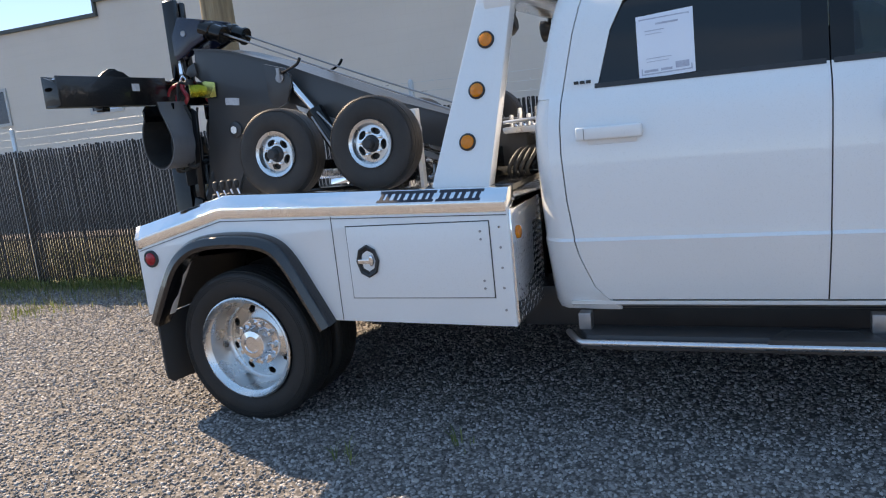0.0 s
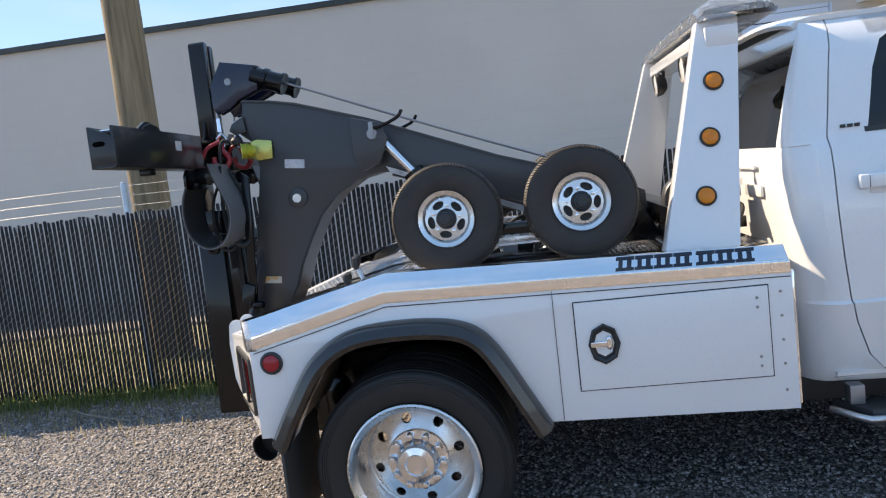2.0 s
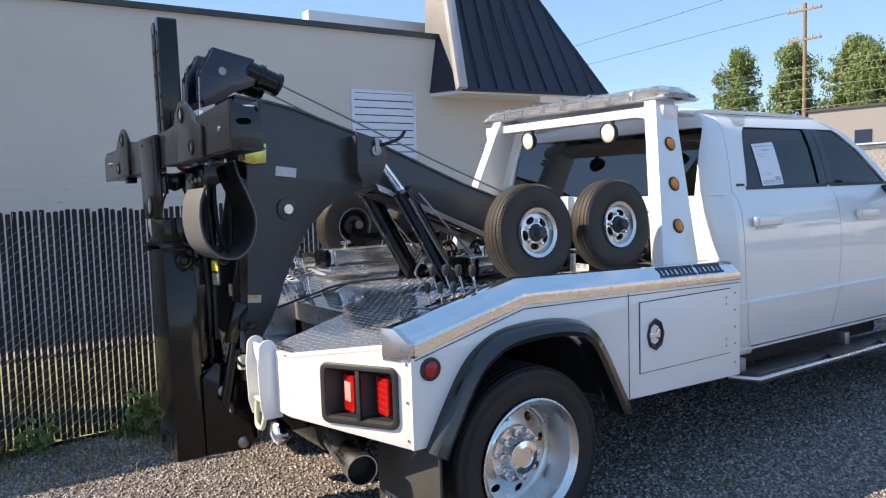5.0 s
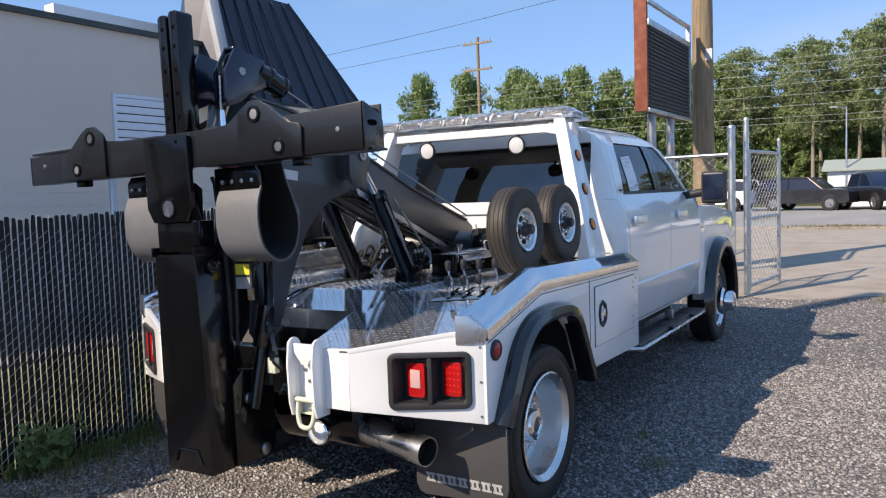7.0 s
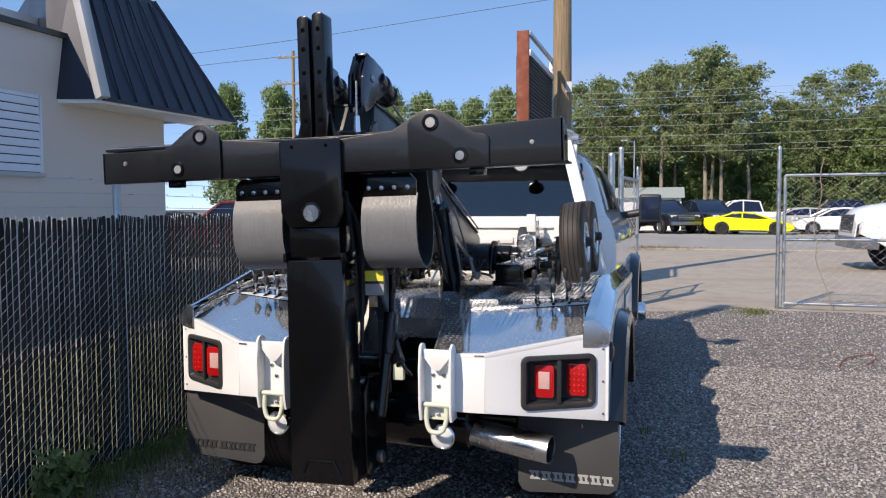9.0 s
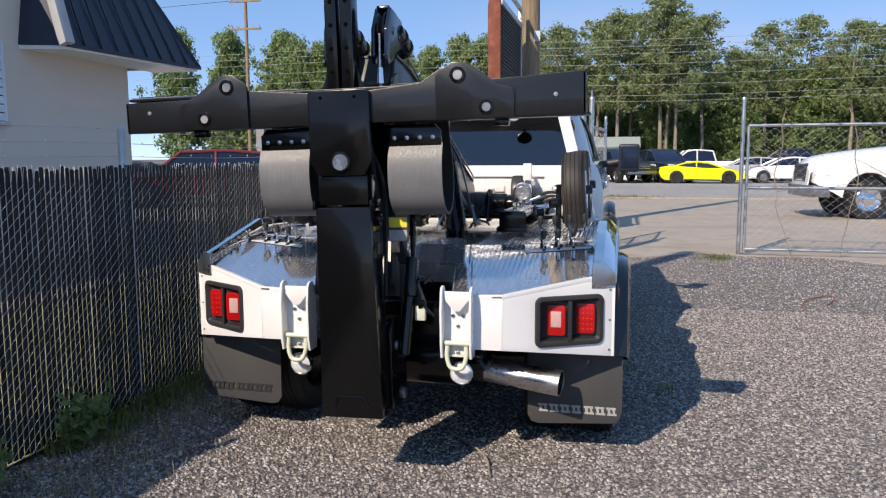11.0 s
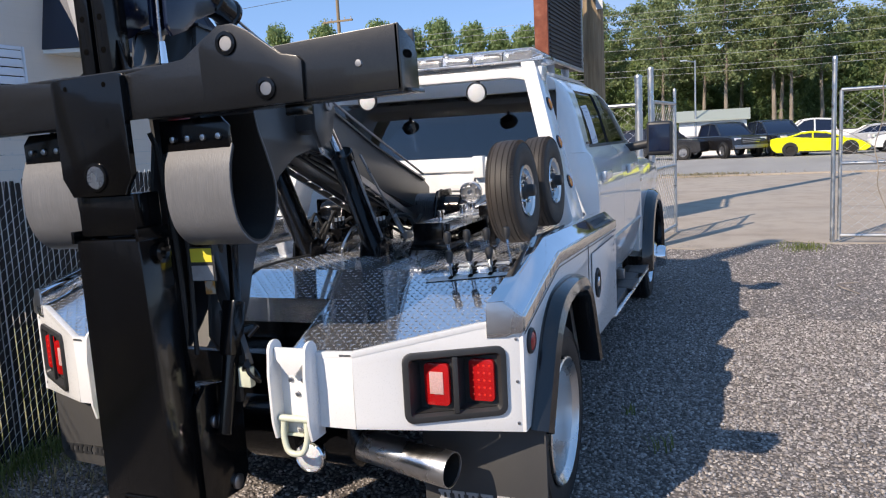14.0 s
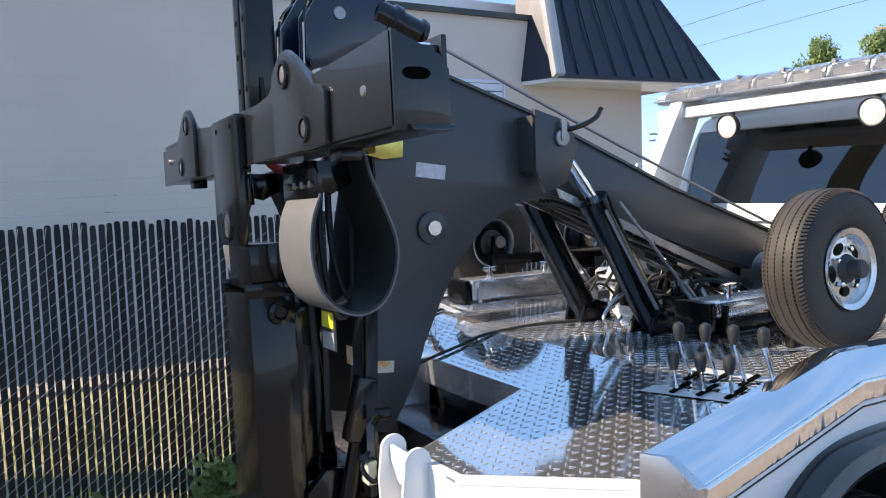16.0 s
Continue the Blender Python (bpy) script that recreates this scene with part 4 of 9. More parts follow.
def put(x, y, deg):
    return Matrix.Translation((x, y, 0.012)) @ Matrix.Rotation(radians(deg), 4, "Z")


LAMPS = ((2.2, 0.85, CLEARLENS, "headlight"), (-2.35, 0.9, RED, "tail_light"))
TALL = ((2.85, 1.0, CLEARLENS, "headlight"), (-2.9, 1.05, RED, "tail_light"))
vehicle("yellow_sports_car", "bright acid-yellow low sports car parked by the road", 4.6, 1.93, LOWCAR, LOWCAB, YELLOW, (-1.35, 1.4), 0.34, put(38.6, -1.3, -92), SOOT, (), LOWSIDES)
vehicle("white_sedan", "white sedan parked by the road", 4.7, 1.85, SEDAN, SEDCAB, WHITE, (-1.4, 1.42), 0.34, put(39.6, -6.0, 92), STEEL, LAMPS)
vehicle("pickup_truck", "black pickup truck parked across the road", 5.8, 2.0, PICK, PICKCAB, DARK, (-1.8, 1.9), 0.42, put(40.6, 3.4, 210), STEEL, TALL, PICKSIDES)
vehicle("pickup_truck", "dark blue pickup truck parked across the road", 5.8, 2.0, PICK, PICKCAB, DARKBLUE, (-1.8, 1.9), 0.42, put(41.3, 0.9, 205), STEEL, TALL, PICKSIDES)
vehicle("black_suv", "black sport utility vehicle parked across the road", 4.9, 1.95, SUV, SUVCAB, DARK, (-1.45, 1.5), 0.4, put(40.2, 6.6, 255), STEEL, LAMPS)
vehicle("pickup_truck", "white pickup truck parked behind the yellow car", 5.8, 2.0, PICK, PICKCAB, WHITE, (-1.8, 1.9), 0.42, put(44.6, -1.6, 95), STEEL, TALL, PICKSIDES)
vehicle("grey_sedan", "silver-grey sedan parked across the road", 4.7, 1.85, SEDAN, SEDCAB, SILVERCAR, (-1.4, 1.42), 0.34, put(43.2, -4.6, 92), STEEL, LAMPS)
vehicle("black_suv", "dark grey sport utility vehicle parked across the road", 4.9, 1.95, SUV, SUVCAB, DARKBLUE, (-1.45, 1.5), 0.4, put(43.4, -9.6, 90), STEEL, LAMPS)
vehicle("white_suv", "white sport utility vehicle parked across the road", 4.9, 1.95, SUV, SUVCAB, WHITE, (-1.45, 1.5), 0.4, put(40.6, 11.6, 80), STEEL, LAMPS)
vehicle("white_suv", "white van seen beyond the gate posts", 4.9, 1.95, SUV, SUVCAB, WHITE, (-1.45, 1.5), 0.4, put(40.0, 17.5, 85), STEEL, LAMPS)

MAROON = paint("dark_red_car_paint", (0.16, 0.012, 0.016), 0.25, 0.8, 0.05)
vehicle("red_suv", "dark red sport utility vehicle parked beyond the building", 4.9, 1.95, SUV, SUVCAB, MAROON, (-1.45, 1.5), 0.4, put(15.6, 16.6, 118), STEEL, LAMPS)
vehicle("dark_sedan", "dark sedan parked beyond the building", 4.7, 1.85, SEDAN, SEDCAB, DARK, (-1.4, 1.42), 0.34, put(17.8, 21.2, 110), STEEL, LAMPS)
vehicle("pickup_truck", "dark blue pickup truck parked behind the white sedan", 5.8, 2.0, PICK, PICKCAB, DARKBLUE, (-1.8, 1.9), 0.42, put(44.2, -7.2, 92), STEEL, TALL, PICKSIDES)


def bonneted_truck(m):
    """A medium-duty truck with a sloping bonnet, built nose along +x, its origin under the front axle."""
    t = thing("white_truck", (0, 0, 0), "white bonneted medium-duty truck parked on the concrete", "truck")
    W = 1.12
    bm = bm_new()
    rows = []
    for x, zc, w in ((-1.0, 1.74, 0.98), (-0.6, 1.71, 0.98), (0.2, 1.62, 0.95), (0.8, 1.53, 0.88), (1.1, 1.44, 0.78), (1.22, 1.32, 0.72), (1.26, 0.9, 0.70), (1.26, 0.72, 0.70)):
        rows.append([(x, w * k / 6, zc - 0.30 * abs(k / 6) ** 3.2 * min(1, (zc - 0.5))) for k in range(-6, 7)])
    grid(bm, rows)
    thicken(bm, -0.03)
    part("bonnet", bm, WHITE, t, "white sloping bonnet", 0, 30)
    for s in (-1, 1):
        bm = bm_new()
        arc = [(0.58 * math.cos(a), 0.50 + 0.62 * math.sin(a)) for a in np.linspace(0.02, math.pi - 0.02, 16)]
        rows = []
        top = [(1.20, 0.86), (1.18, 1.02), (1.10, 1.16), (0.95, 1.27), (0.78, 1.34), (0.55, 1.40), (0.3, 1.43), (0.0, 1.45), (-0.2, 1.45), (-0.4, 1.44), (-0.55, 1.43), (-0.68, 1.42), (-0.78, 1.40), (-0.85, 1.36), (-0.88, 1.2), (-0.88, 0.9)]
        for (ax, az), (tx, tz) in zip(arc, top):
            rows.append([(ax, s * (W - 0.10), az), (ax, s * W, az), (ax * 0.7 + tx * 0.3, s * (W + 0.02), az * 0.7 + tz * 0.3), (ax * 0.3 + tx * 0.7, s * (W - 0.02), az * 0.3 + tz * 0.7), (tx, s * (W - 0.14), tz), (tx, s * (W - 0.40), tz + 0.02)])
        grid(bm, rows)
        thicken(bm, 0.02)
        part("fender", bm, WHITE, t, "white flared fender", 0, 40)
        bm = bm_new()
        lathe(bm, [(0, 0), (0.60, 0), (0.60, 0.02), (0, 0.02)], Matrix.Translation((0, s * 0.72, 0.5)) @ Matrix.Rotation(math.pi / 2 * -s, 4, "X"), 28)
        part("arch_liner", bm, PLASTIC, t)
        bm = bm_new()
        lathe(bm, [(0, -0.03), (0.14, -0.02), (0.17, 0.02), (0.12, 0.06), (0, 0.075)], Matrix.Translation((1.02, s * 0.93, 1.05)) @ Matrix.Rotation(s * 0.75, 4, "Z") @ Matrix.Rotation(math.pi / 2, 4, "Y") @ Matrix.Diagonal((0.72, 1.45, 1, 1)), 20)
        part("headlight", bm, CLEARLENS, t)
        wheel_simple(t, 0, s * 1.0, 0.48, 0.26, CHROME)
        bm = bm_new()
        lathe(bm, [(0.30, 0.10), (0.24, 0.06), (0.15, 0.06), (0.13, 0.16), (0.06, 0.19), (0, 0.19)], Matrix.Translation((0, s * 1.0, 0.48)) @ Matrix.Rotation(math.pi / 2 * -s, 4, "X"), 24)
        part("hub_cover", bm, CHROME, t, "chrome hub cover")
        wheel_simple(t, -3.6, s * 0.95, 0.48, 0.28, STEEL)
        # cab side with its window
        bm = bm_new()
        prism(bm, [(-0.86, 0.75), (-2.2, 0.75), (-2.2, 1.70), (-0.92, 1.70)], "y", s * 1.06, s * 1.02)
        part("door", bm, WHITE, t, "", 0.01)
        bm = bm_new()
        prism(bm, [(-1.05, 1.72), (-2.1, 1.72), (-2.1, 2.30), (-1.42, 2.30)], "y", s * 1.03, s * 1.02)
        part("door_window", bm, NAVY, t)
    bm = bm_new()
    prism(bm, [(-0.95, 1.60), (-2.3, 1.60), (-2.3, 2.52), (-1.5, 2.50), (-1.38, 2.42)], "y", -1.0, 1.0)
    part("cab", bm, WHITE, t, "white cab", 0.05)
    bm = bm_new()
    grid(bm, [[(-0.955, -0.9, 1.70), (-0.935, 0, 1.70), (-0.955, 0.9, 1.70)], [(-1.335, -0.82, 2.36), (-1.31, 0, 2.36), (-1.335, 0.82, 2.36)]])
    thicken(bm, 0.02)
    part("windscreen", bm, NAVY, t)
    bm = bm_new()
    prism(bm, [(1.255, 0.84), (1.29, 0.86), (1.27, 1.30), (1.225, 1.34)], "y", -0.52, 0.52)
    gr = part("grille", bm, PLASTIC, t, "dark grille", 0.01)
    for k in range(6):
        bm = bm_new()
        box(bm, (1.292, 0, 0.90 + 0.07 * k), (0.012, 1.0, 0.02))
        part("grille_bar", bm, CHROME, gr)
    bm = bm_new()
    prism(bm, [(1.22, -1.08), (1.30, -0.98), (1.36, -0.6), (1.36, 0.6), (1.30, 0.98), (1.22, 1.08), (0.85, 1.10), (0.85, -1.10)], "z", 0.52, 0.80)
    part("bumper", bm, STEEL, t, "grey steel bumper", 0.02)
    bm = bm_new()
    box(bm, (-2.2, 0, 0.66), (4.6, 0.9, 0.24))
    part("chassis", bm, BLACK, t, "", 0.01)
    bm = bm_new()
    box(bm, (-4.2, 0, 1.75), (3.6, 2.2, 1.9))
    part("box_body", bm, BODYWHITE, t, "white box body", 0.02)
    t.matrix_basis = m
    return t


bonneted_truck(put(14.35, -2.66, 93))

bm = bm_new()
lathe(bm, [(0, 0), (0.09, 0), (0.07, 0.2), (0.045, 5.9), (0, 5.95)], Matrix.Translation((45.5, 5.1, 0)), 12)
rod(bm, (45.5, 5.1, 5.8), (45.2, 5.6, 5.9), 0.03, 8)
box(bm, (45.1, 5.75, 5.9), (0.18, 0.4, 0.08))
solo("street_lamp", bm, GALV, "thin grey metal lamp post across the road", "street lamp")

gb = thing("grey_building", (51, 26, 0), "grey block building with a flat roof across the road", "building")
bm = bm_new()
box(bm, (51, 25.8, 2.9), (10, 7.8, 6.2))
part("wall", bm, FARGREY, gb)
bm = bm_new()
box(bm, (51, 25.8, 6.06), (10.3, 8.1, 0.14))
part("roof_edge", bm, COPING, gb)
for q in (23.5, 26.0, 28.5):
    bm = bm_new()
    box(bm, (45.99, q, 3.9), (0.06, 1.1, 1.3))
    part("window", bm, NAVY, gb)

# low white shed
sh = thing("shed", (47, 4.0, 0), "low white shed with a pale grey-green metal roof", "shed")
bm = bm_new()
box(bm, (47, 4.1, 1.1), (3, 4.0, 2.2))
part("wall", bm, BODYWHITE, sh)
bm = bm_new()
prism(bm, [(45.2, 2.2), (47, 2.85), (48.8, 2.2), (48.8, 2.12), (45.2, 2.12)], "y", 1.9, 6.4)
part("roof", bm, paint("pale_shed_roof", (0.30, 0.34, 0.31), 0.5, 0), sh)


# ---- the tow truck ----
truck = thing("tow_truck", (-0.2, YC, 0), "white crew-cab tow truck with black boom parked on gravel", "tow truck")


def pt(name, bm, mat, label="", bevel=0.0, parent=None, angle=38, kind="", segs=2):
    return part(name, bm, mat, parent or truck, label, bevel, angle, kind, segs)


# -- side bodies of the wrecker bed; s = -1 is the side away from the fence --
XR, XF = -3.07, -1.0


def deck_z(x, v):
    return 0.905 + 0.225 * (min(x, -2.62) + 3.265) + 0.037 * max(0.0, abs(v) - 0.37)


for s in (-1, 1):
    y = lambda v: YC - 0.04 + s * (v - 0.04)  # the bed sits a little off the mast
    bm = bm_new()
    outline = [(XR, 0.565), (XR, 0.935), (-2.505, 1.075), (XF, 1.045), (XF, 0.525), (-1.92, 0.545), (-1.985, 0.56), (-2.10, 0.80), (-2.19, 0.875),
               (-2.30, 0.925), (-2.62, 0.93), (-2.76, 0.85), (-2.86, 0.70), (-2.93, 0.565)]
    prism(bm, outline, "y", y(1.17), y(1.12))
    pt("side_panel", bm, BODYWHITE, "white painted steel side panel", 0.004)
    # seam cover strip and rivets
    bm = bm_new()
    box(bm, (-1.866, y(1.1715), 0.80), (0.0022, 0.003, 0.50))
    pt("panel_seam", bm, PLASTIC)
    # tool box door, set in a dark gap
    bm = bm_new()
    box(bm, (-1.44, y(1.1712), 0.828), (0.708, 0.003, 0.346))
    pt("door_gasket", bm, BOARD)
    bm = bm_new()
    box(bm, (-1.44, y(1.1735), 0.828), (0.70, 0.008, 0.338))
    door = pt("toolbox_door", bm, BODYWHITE, "white toolbox door with a paddle latch", 0.003)
    bm = bm_new()
    m = Matrix.Translation((-1.69, y(1.178), 0.835)) @ Matrix.Rotation(math.pi / 2 * (1 if s < 0 else -1), 4, "X") @ Matrix.Diagonal((0.82, 1.08, 1, 1))
    lathe(bm, [(0.040, -0.012), (0.052, -0.012), (0.070, -0.002), (0.073, 0.008), (0.066, 0.013), (0.056, 0.008), (0.052, 0.0), (0.0, -0.004)], m, 8)
    pt("latch_bezel", bm, PLASTIC, "", 0, door, 20)
    bm = bm_new()
    box(bm, (-1.705, y(1.184), 0.835), (0.07, 0.012, 0.020))
    lathe(bm, [(0, 0), (0.021, 0), (0.022, 0.008), (0.017, 0.012), (0, 0.013)], Matrix.Translation((-1.672, y(1.178), 0.838)) @ Matrix.Rotation(math.pi / 2 * (1 if s < 0 else -1), 4, "X") @ Matrix.Diagonal((0.6, 1.25, 1, 1)), 16)
    pt("latch_handle", bm, CHROME, "chrome paddle handle", 0.003, door)
    for xx, vv, zz in [(-1.13, 1.1775, q) for q in (0.70, 0.735, 0.92, 0.955)] + [(-1.045, 1.17, q) for q in (0.60, 0.70, 0.79, 0.88, 0.97)]:
        bm = bm_new()
        lathe(bm, [(0.006, 0), (0.005, 0.003), (0, 0.004)], Matrix.Translation((xx, y(vv), zz)) @ Matrix.Rotation(math.pi / 2 * (1 if s < 0 else -1), 4, "X"), 8)
        pt("rivet", bm, STEEL)
    # polished trim: an upright rippled lip, a steep mirror strip and a narrow flat top
    EDGE = ((XR - 0.005, 0.932, 0.978, 1.034), (-2.505, 1.070, 1.116, 1.174), (XF - 0.006, 1.040, 1.081, 1.132))  # x, lip foot, lip top, strip top
    bm = bm_new()
    rows = []
    for x, z0_, z1_, z2_ in EDGE:
        back = 1.0 if x < -3 else 0.0
        rows.append([(x - back * 0.5 * (1.166 - v), y(v), z) for v, z in ((1.166, z0_), (1.166, z1_), (1.110, z2_), (1.064, z2_ + 0.002), (1.058, z2_ - 0.03), (1.058, z0_ - 0.02), (1.12, z0_ - 0.02))])
    vs = grid(bm, rows, True)
    bm.faces.new(vs[0]), bm.faces.new(vs[-1])
    pt("polished_trim", bm, POLISHED, "polished aluminium edge trim mirroring the sky", 0.0015)
    bm = bm_new()
    capo = [(1.170, 0.922), (1.170, 0.979), (1.112, 1.036), (1.062, 1.036), (1.062, 0.925)]
    lo = [bm.verts.new((XR - 0.012 - 0.5 * (1.166 - v), y(v), z)) for v, z in capo]
    hi = [bm.verts.new((XR + 0.030 - 0.5 * (1.166 - v), y(v), z)) for v, z in capo]
    bm.faces.new(lo), bm.faces.new(hi[::-1])
    for k in range(5):
        bm.faces.new((lo[k], hi[k], hi[(k + 1) % 5], lo[(k + 1) % 5]))
    pt("trim_cap", bm, ALLOY, "brushed aluminium end cap", 0.002)
    bm = bm_new()
    rows = []
    for x, z0_, z1_, z2_ in EDGE:
        rows.append([(x + (0.02 if x < -3 else 0), y(v), z) for v, z in ((1.164, z0_ - 0.004), (1.174, z0_ - 0.004), (1.176, z0_ + 0.004), (1.176, z1_ - 0.004), (1.173, z1_), (1.164, z1_))])
    vs = grid(bm, rows, True)
    bm.faces.new(vs[0]), bm.faces.new(vs[-1])
    pt("trim_lip", bm, LIP, "bright rolled lip", 0.001)
    bm = bm_new()
    rows = [[(x + (0.02 if x < -3 else 0), y(v), z) for v, z in ((1.168, z0_ - 0.020), (1.1725, z0_ - 0.020), (1.1725, z0_ - 0.0165), (1.168, z0_ - 0.0165))] for x, z0_, z1_, z2_ in EDGE]
    grid(bm, rows, True)
    pt("trim_seam", bm, PLASTIC, "thin dark seam under the trim")
    # maker's mark on the strip, as plain slanted blocks with slots

    def on_strip(x, k):
        f = (x + 2.505) / (XF - 0.006 + 2.505)
        zb, zt = 1.116 + (1.081 - 1.116) * f, 1.174 + (1.132 - 1.174) * f
        return Vector((x, y(1.166 - 0.056 * k), zb + (zt - zb) * k)) + Vector((0, s * 0.0016, 0.0016))
    for i in range(7):
        w, x0 = 0.060, -1.62 + i * 0.070 + (0.012 if i > 3 else 0)
        bm = bm_new()
        for a0, a1, k0, k1 in ((-0.06, 1.06, 0.08, 0.25), (-0.06, 1.06, 0.75, 0.92), (0.10, 0.36, 0.25, 0.75), (0.62, 0.90, 0.25, 0.75)):
            q = [on_strip(x0 + w * a + 0.014 * k, k) for a, k in ((a0, k0), (a1, k0), (a1, k1), (a0, k1))]
            bm.faces.new([bm.verts.new(p) for p in q])
        bmesh.ops.remove_doubles(bm, verts=bm.verts, dist=1e-5)
        thicken(bm, 0.0015)
        pt("logo_block", bm, DECAL, "dark navy lettering block")
    # tail panel, bent in plan, with a recessed lamp box
    A, B, C = (-3.065, 1.165), (-3.35, 0.655), (-3.355, 0.40)

    def on_tail(f, z, off=0.0):
        p = Vector((A[0] + (B[0] - A[0]) * f, A[1] + (B[1] - A[1]) * f))
        nrm = Vector((-(A[1] - B[1]), (A[0] - B[0]))).normalized()
        nrm = Vector((-abs(nrm.x), abs(nrm.y)))
        return (p.x + nrm.x * off, y(p.y + nrm.y * off), z)
    bm = bm_new()

    def top(f):
        v = A[1] + (B[1] - A[1]) * f
        return min(deck_z(A[0] + (B[0] - A[0]) * f, v) + 0.006, 0.955 + (1.178 - v) * 0.5)

    def low(f):
        return 0.565 + 0.07 * f
    f0, f1, z0, z1 = 0.135, 0.685, 0.655, 0.865
    cols = [0, f0, f1, 1.0]
    for a, b in zip(cols, cols[1:]):
        zs = [low, lambda f: z0, lambda f: z1, top]
        for k in range(3):
            if a == f0 and k == 1:
                continue
            za, zb2 = zs[k], zs[k + 1]
            quad = [on_tail(a, za(a)), on_tail(b, za(b)), on_tail(b, zb2(b)), on_tail(a, zb2(a))]
            bm.faces.new([bm.verts.new(p) for p in quad])
    quad = [on_tail(1, low(1)), (C[0], y(C[1]), 0.635), (C[0], y(C[1]), deck_z(-3.355, 0.4) + 0.006), on_tail(1, top(1))]
    bm.faces.new([bm.verts.new(p) for p in quad])
    bmesh.ops.remove_doubles(bm, verts=bm.verts, dist=1e-4)
    more = bmesh.ops.extrude_face_region(bm, geom=bm.faces[:])["geom"]
    for q in more:
        if isinstance(q, bmesh.types.BMVert):
            q.co += Vector((0.011, -s * 0.006, 0))
    tail = pt("tail_panel", bm, BODYWHITE, "white angled tail panel", 0.0015)
    bm = bm_new()
    lid = [on_tail(f, top(f) + 0.0012, 0.0012) for f in (-0.01, 0.25, 0.5, 0.75, 1)] + [(C[0] - 0.0012, y(C[1]), deck_z(-3.355, 0.4) + 0.0072)]
    ins = [(0.024, -s * 0.009)] * 5 + [(0.030, 0.0)]
    rows = [[p, (p[0] + dx, p[1] + dy, p[2] - 0.001), (p[0] + dx, p[1] + dy, p[2] - 0.02), (p[0], p[1], p[2] - 0.02)] for p, (dx, dy) in zip(lid, ins)]
    vs = grid(bm, rows, True)
    bm.faces.new(vs[0]), bm.faces.new(vs[-1])
    pt("panel_cap", bm, BODYWHITE, "", 0.001, tail)
    bm = bm_new()

    def ring(o, off, r=0.03):
        fr, zr = r / 0.584, r
        pts = []
        for sf, sz, a0 in ((1, 1, 0), (-1, 1, math.pi / 2), (-1, -1, math.pi), (1, -1, 1.5 * math.pi)):
            fc = f1 - o - fr if sf > 0 else f0 + o + fr
            zc = z1 - o * 0.58 - zr if sz > 0 else z0 + o * 0.58 + zr
            pts += [on_tail(fc + fr * math.cos(a0 + k * 0.3927), zc + zr * math.sin(a0 + k * 0.3927), off) for k in range(5)]
        return pts
    rows = [ring(-0.032, 0.0005, 0.033), ring(-0.030, 0.010, 0.032), ring(-0.022, 0.013, 0.03), ring(0.004, 0.012, 0.018), ring(0.02, -0.005, 0.012)]
    grid(bm, rows, True)
    lamp = pt("tail_lamp", bm, PLASTIC, "black recessed tail lamp housing", 0)
    mid = (f0 + f1) / 2
    for fa, fb, nm in ((f0 + 0.02, mid - 0.012, "stop_lens"), (mid + 0.012, f1 - 0.02, "turn_lens")):
        # each well has a floor square to the road, so its inner end is the deeper one
        pa, pb = Vector(on_tail(fa, 0, -0.004)), Vector(on_tail(fb, 0, -0.004))
        xb = pa.x + 0.004
        zl, zh = z0 + 0.014, z1 - 0.014
        bm = bm_new()
        front = [(pa.x, pa.y, zl), (pb.x, pb.y, zl), (pb.x, pb.y, zh), (pa.x, pa.y, zh)]
        rear = [(xb, pa.y, zl), (xb, pb.y, zl), (xb, pb.y, zh), (xb, pa.y, zh)]
        vs = grid(bm, [front, rear], True)
        bm.faces.new(vs[-1])
        pt("lamp_well", bm, PLASTIC, "", 0, lamp)
        bm = bm_new()
        w = abs(pb.y - pa.y)
        yc, zc = pa.y + (pb.y - pa.y) * 0.44, (zl + zh) / 2
        hw, hh, rr = w * 0.37, (zh - zl) * 0.41, 0.016
        rnd_rect = [(yc + sy * (hw - rr) + rr * math.cos(a0 + k * 0.3927), zc + sz * (hh - rr) + rr * math.sin(a0 + k * 0.3927))
                    for sy, sz, a0 in ((1, 1, 0), (-1, 1, math.pi / 2), (-1, -1, math.pi), (1, -1, 1.5 * math.pi)) for k in range(5)]
        prism(bm, rnd_rect, "x", xb - 0.020, xb)
        pt(nm, bm, RED, "", 0.004, lamp)
        if nm == "turn_lens":
            bm = bm_new()
            box(bm, (xb - 0.021, yc, zc + 0.006), (0.006, hw * 1.1, hh * 1.05))
            pt("reverse_lens", bm, PINKLENS, "", 0.002, lamp)
        else:
            for r_ in range(5):
                for c_ in range(4):
                    bm = bm_new()
                    lathe(bm, [(0.005, 0), (0.004, 0.0015), (0, 0.002)], Matrix.Translation((xb - 0.020, yc + hw * (-0.66 + 0.44 * c_), zc + hh * (-0.7 + 0.35 * r_))) @ Matrix.Rotation(-math.pi / 2, 4, "Y"), 10)
                    pt("led_dot", bm, LEDRED, "", 0, lamp)
    bm = bm_new()
    q = [on_tail(mid - 0.016, z0 + 0.006, 0.002), on_tail(mid + 0.016, z0 + 0.006, 0.002), on_tail(mid + 0.016, z1 - 0.006, 0.002), on_tail(mid - 0.016, z1 - 0.006, 0.002)]
    bm.faces.new([bm.verts.new(p) for p in q])
    thicken(bm, 0.012)
    pt("well_divider", bm, PLASTIC, "", 0.003, lamp)
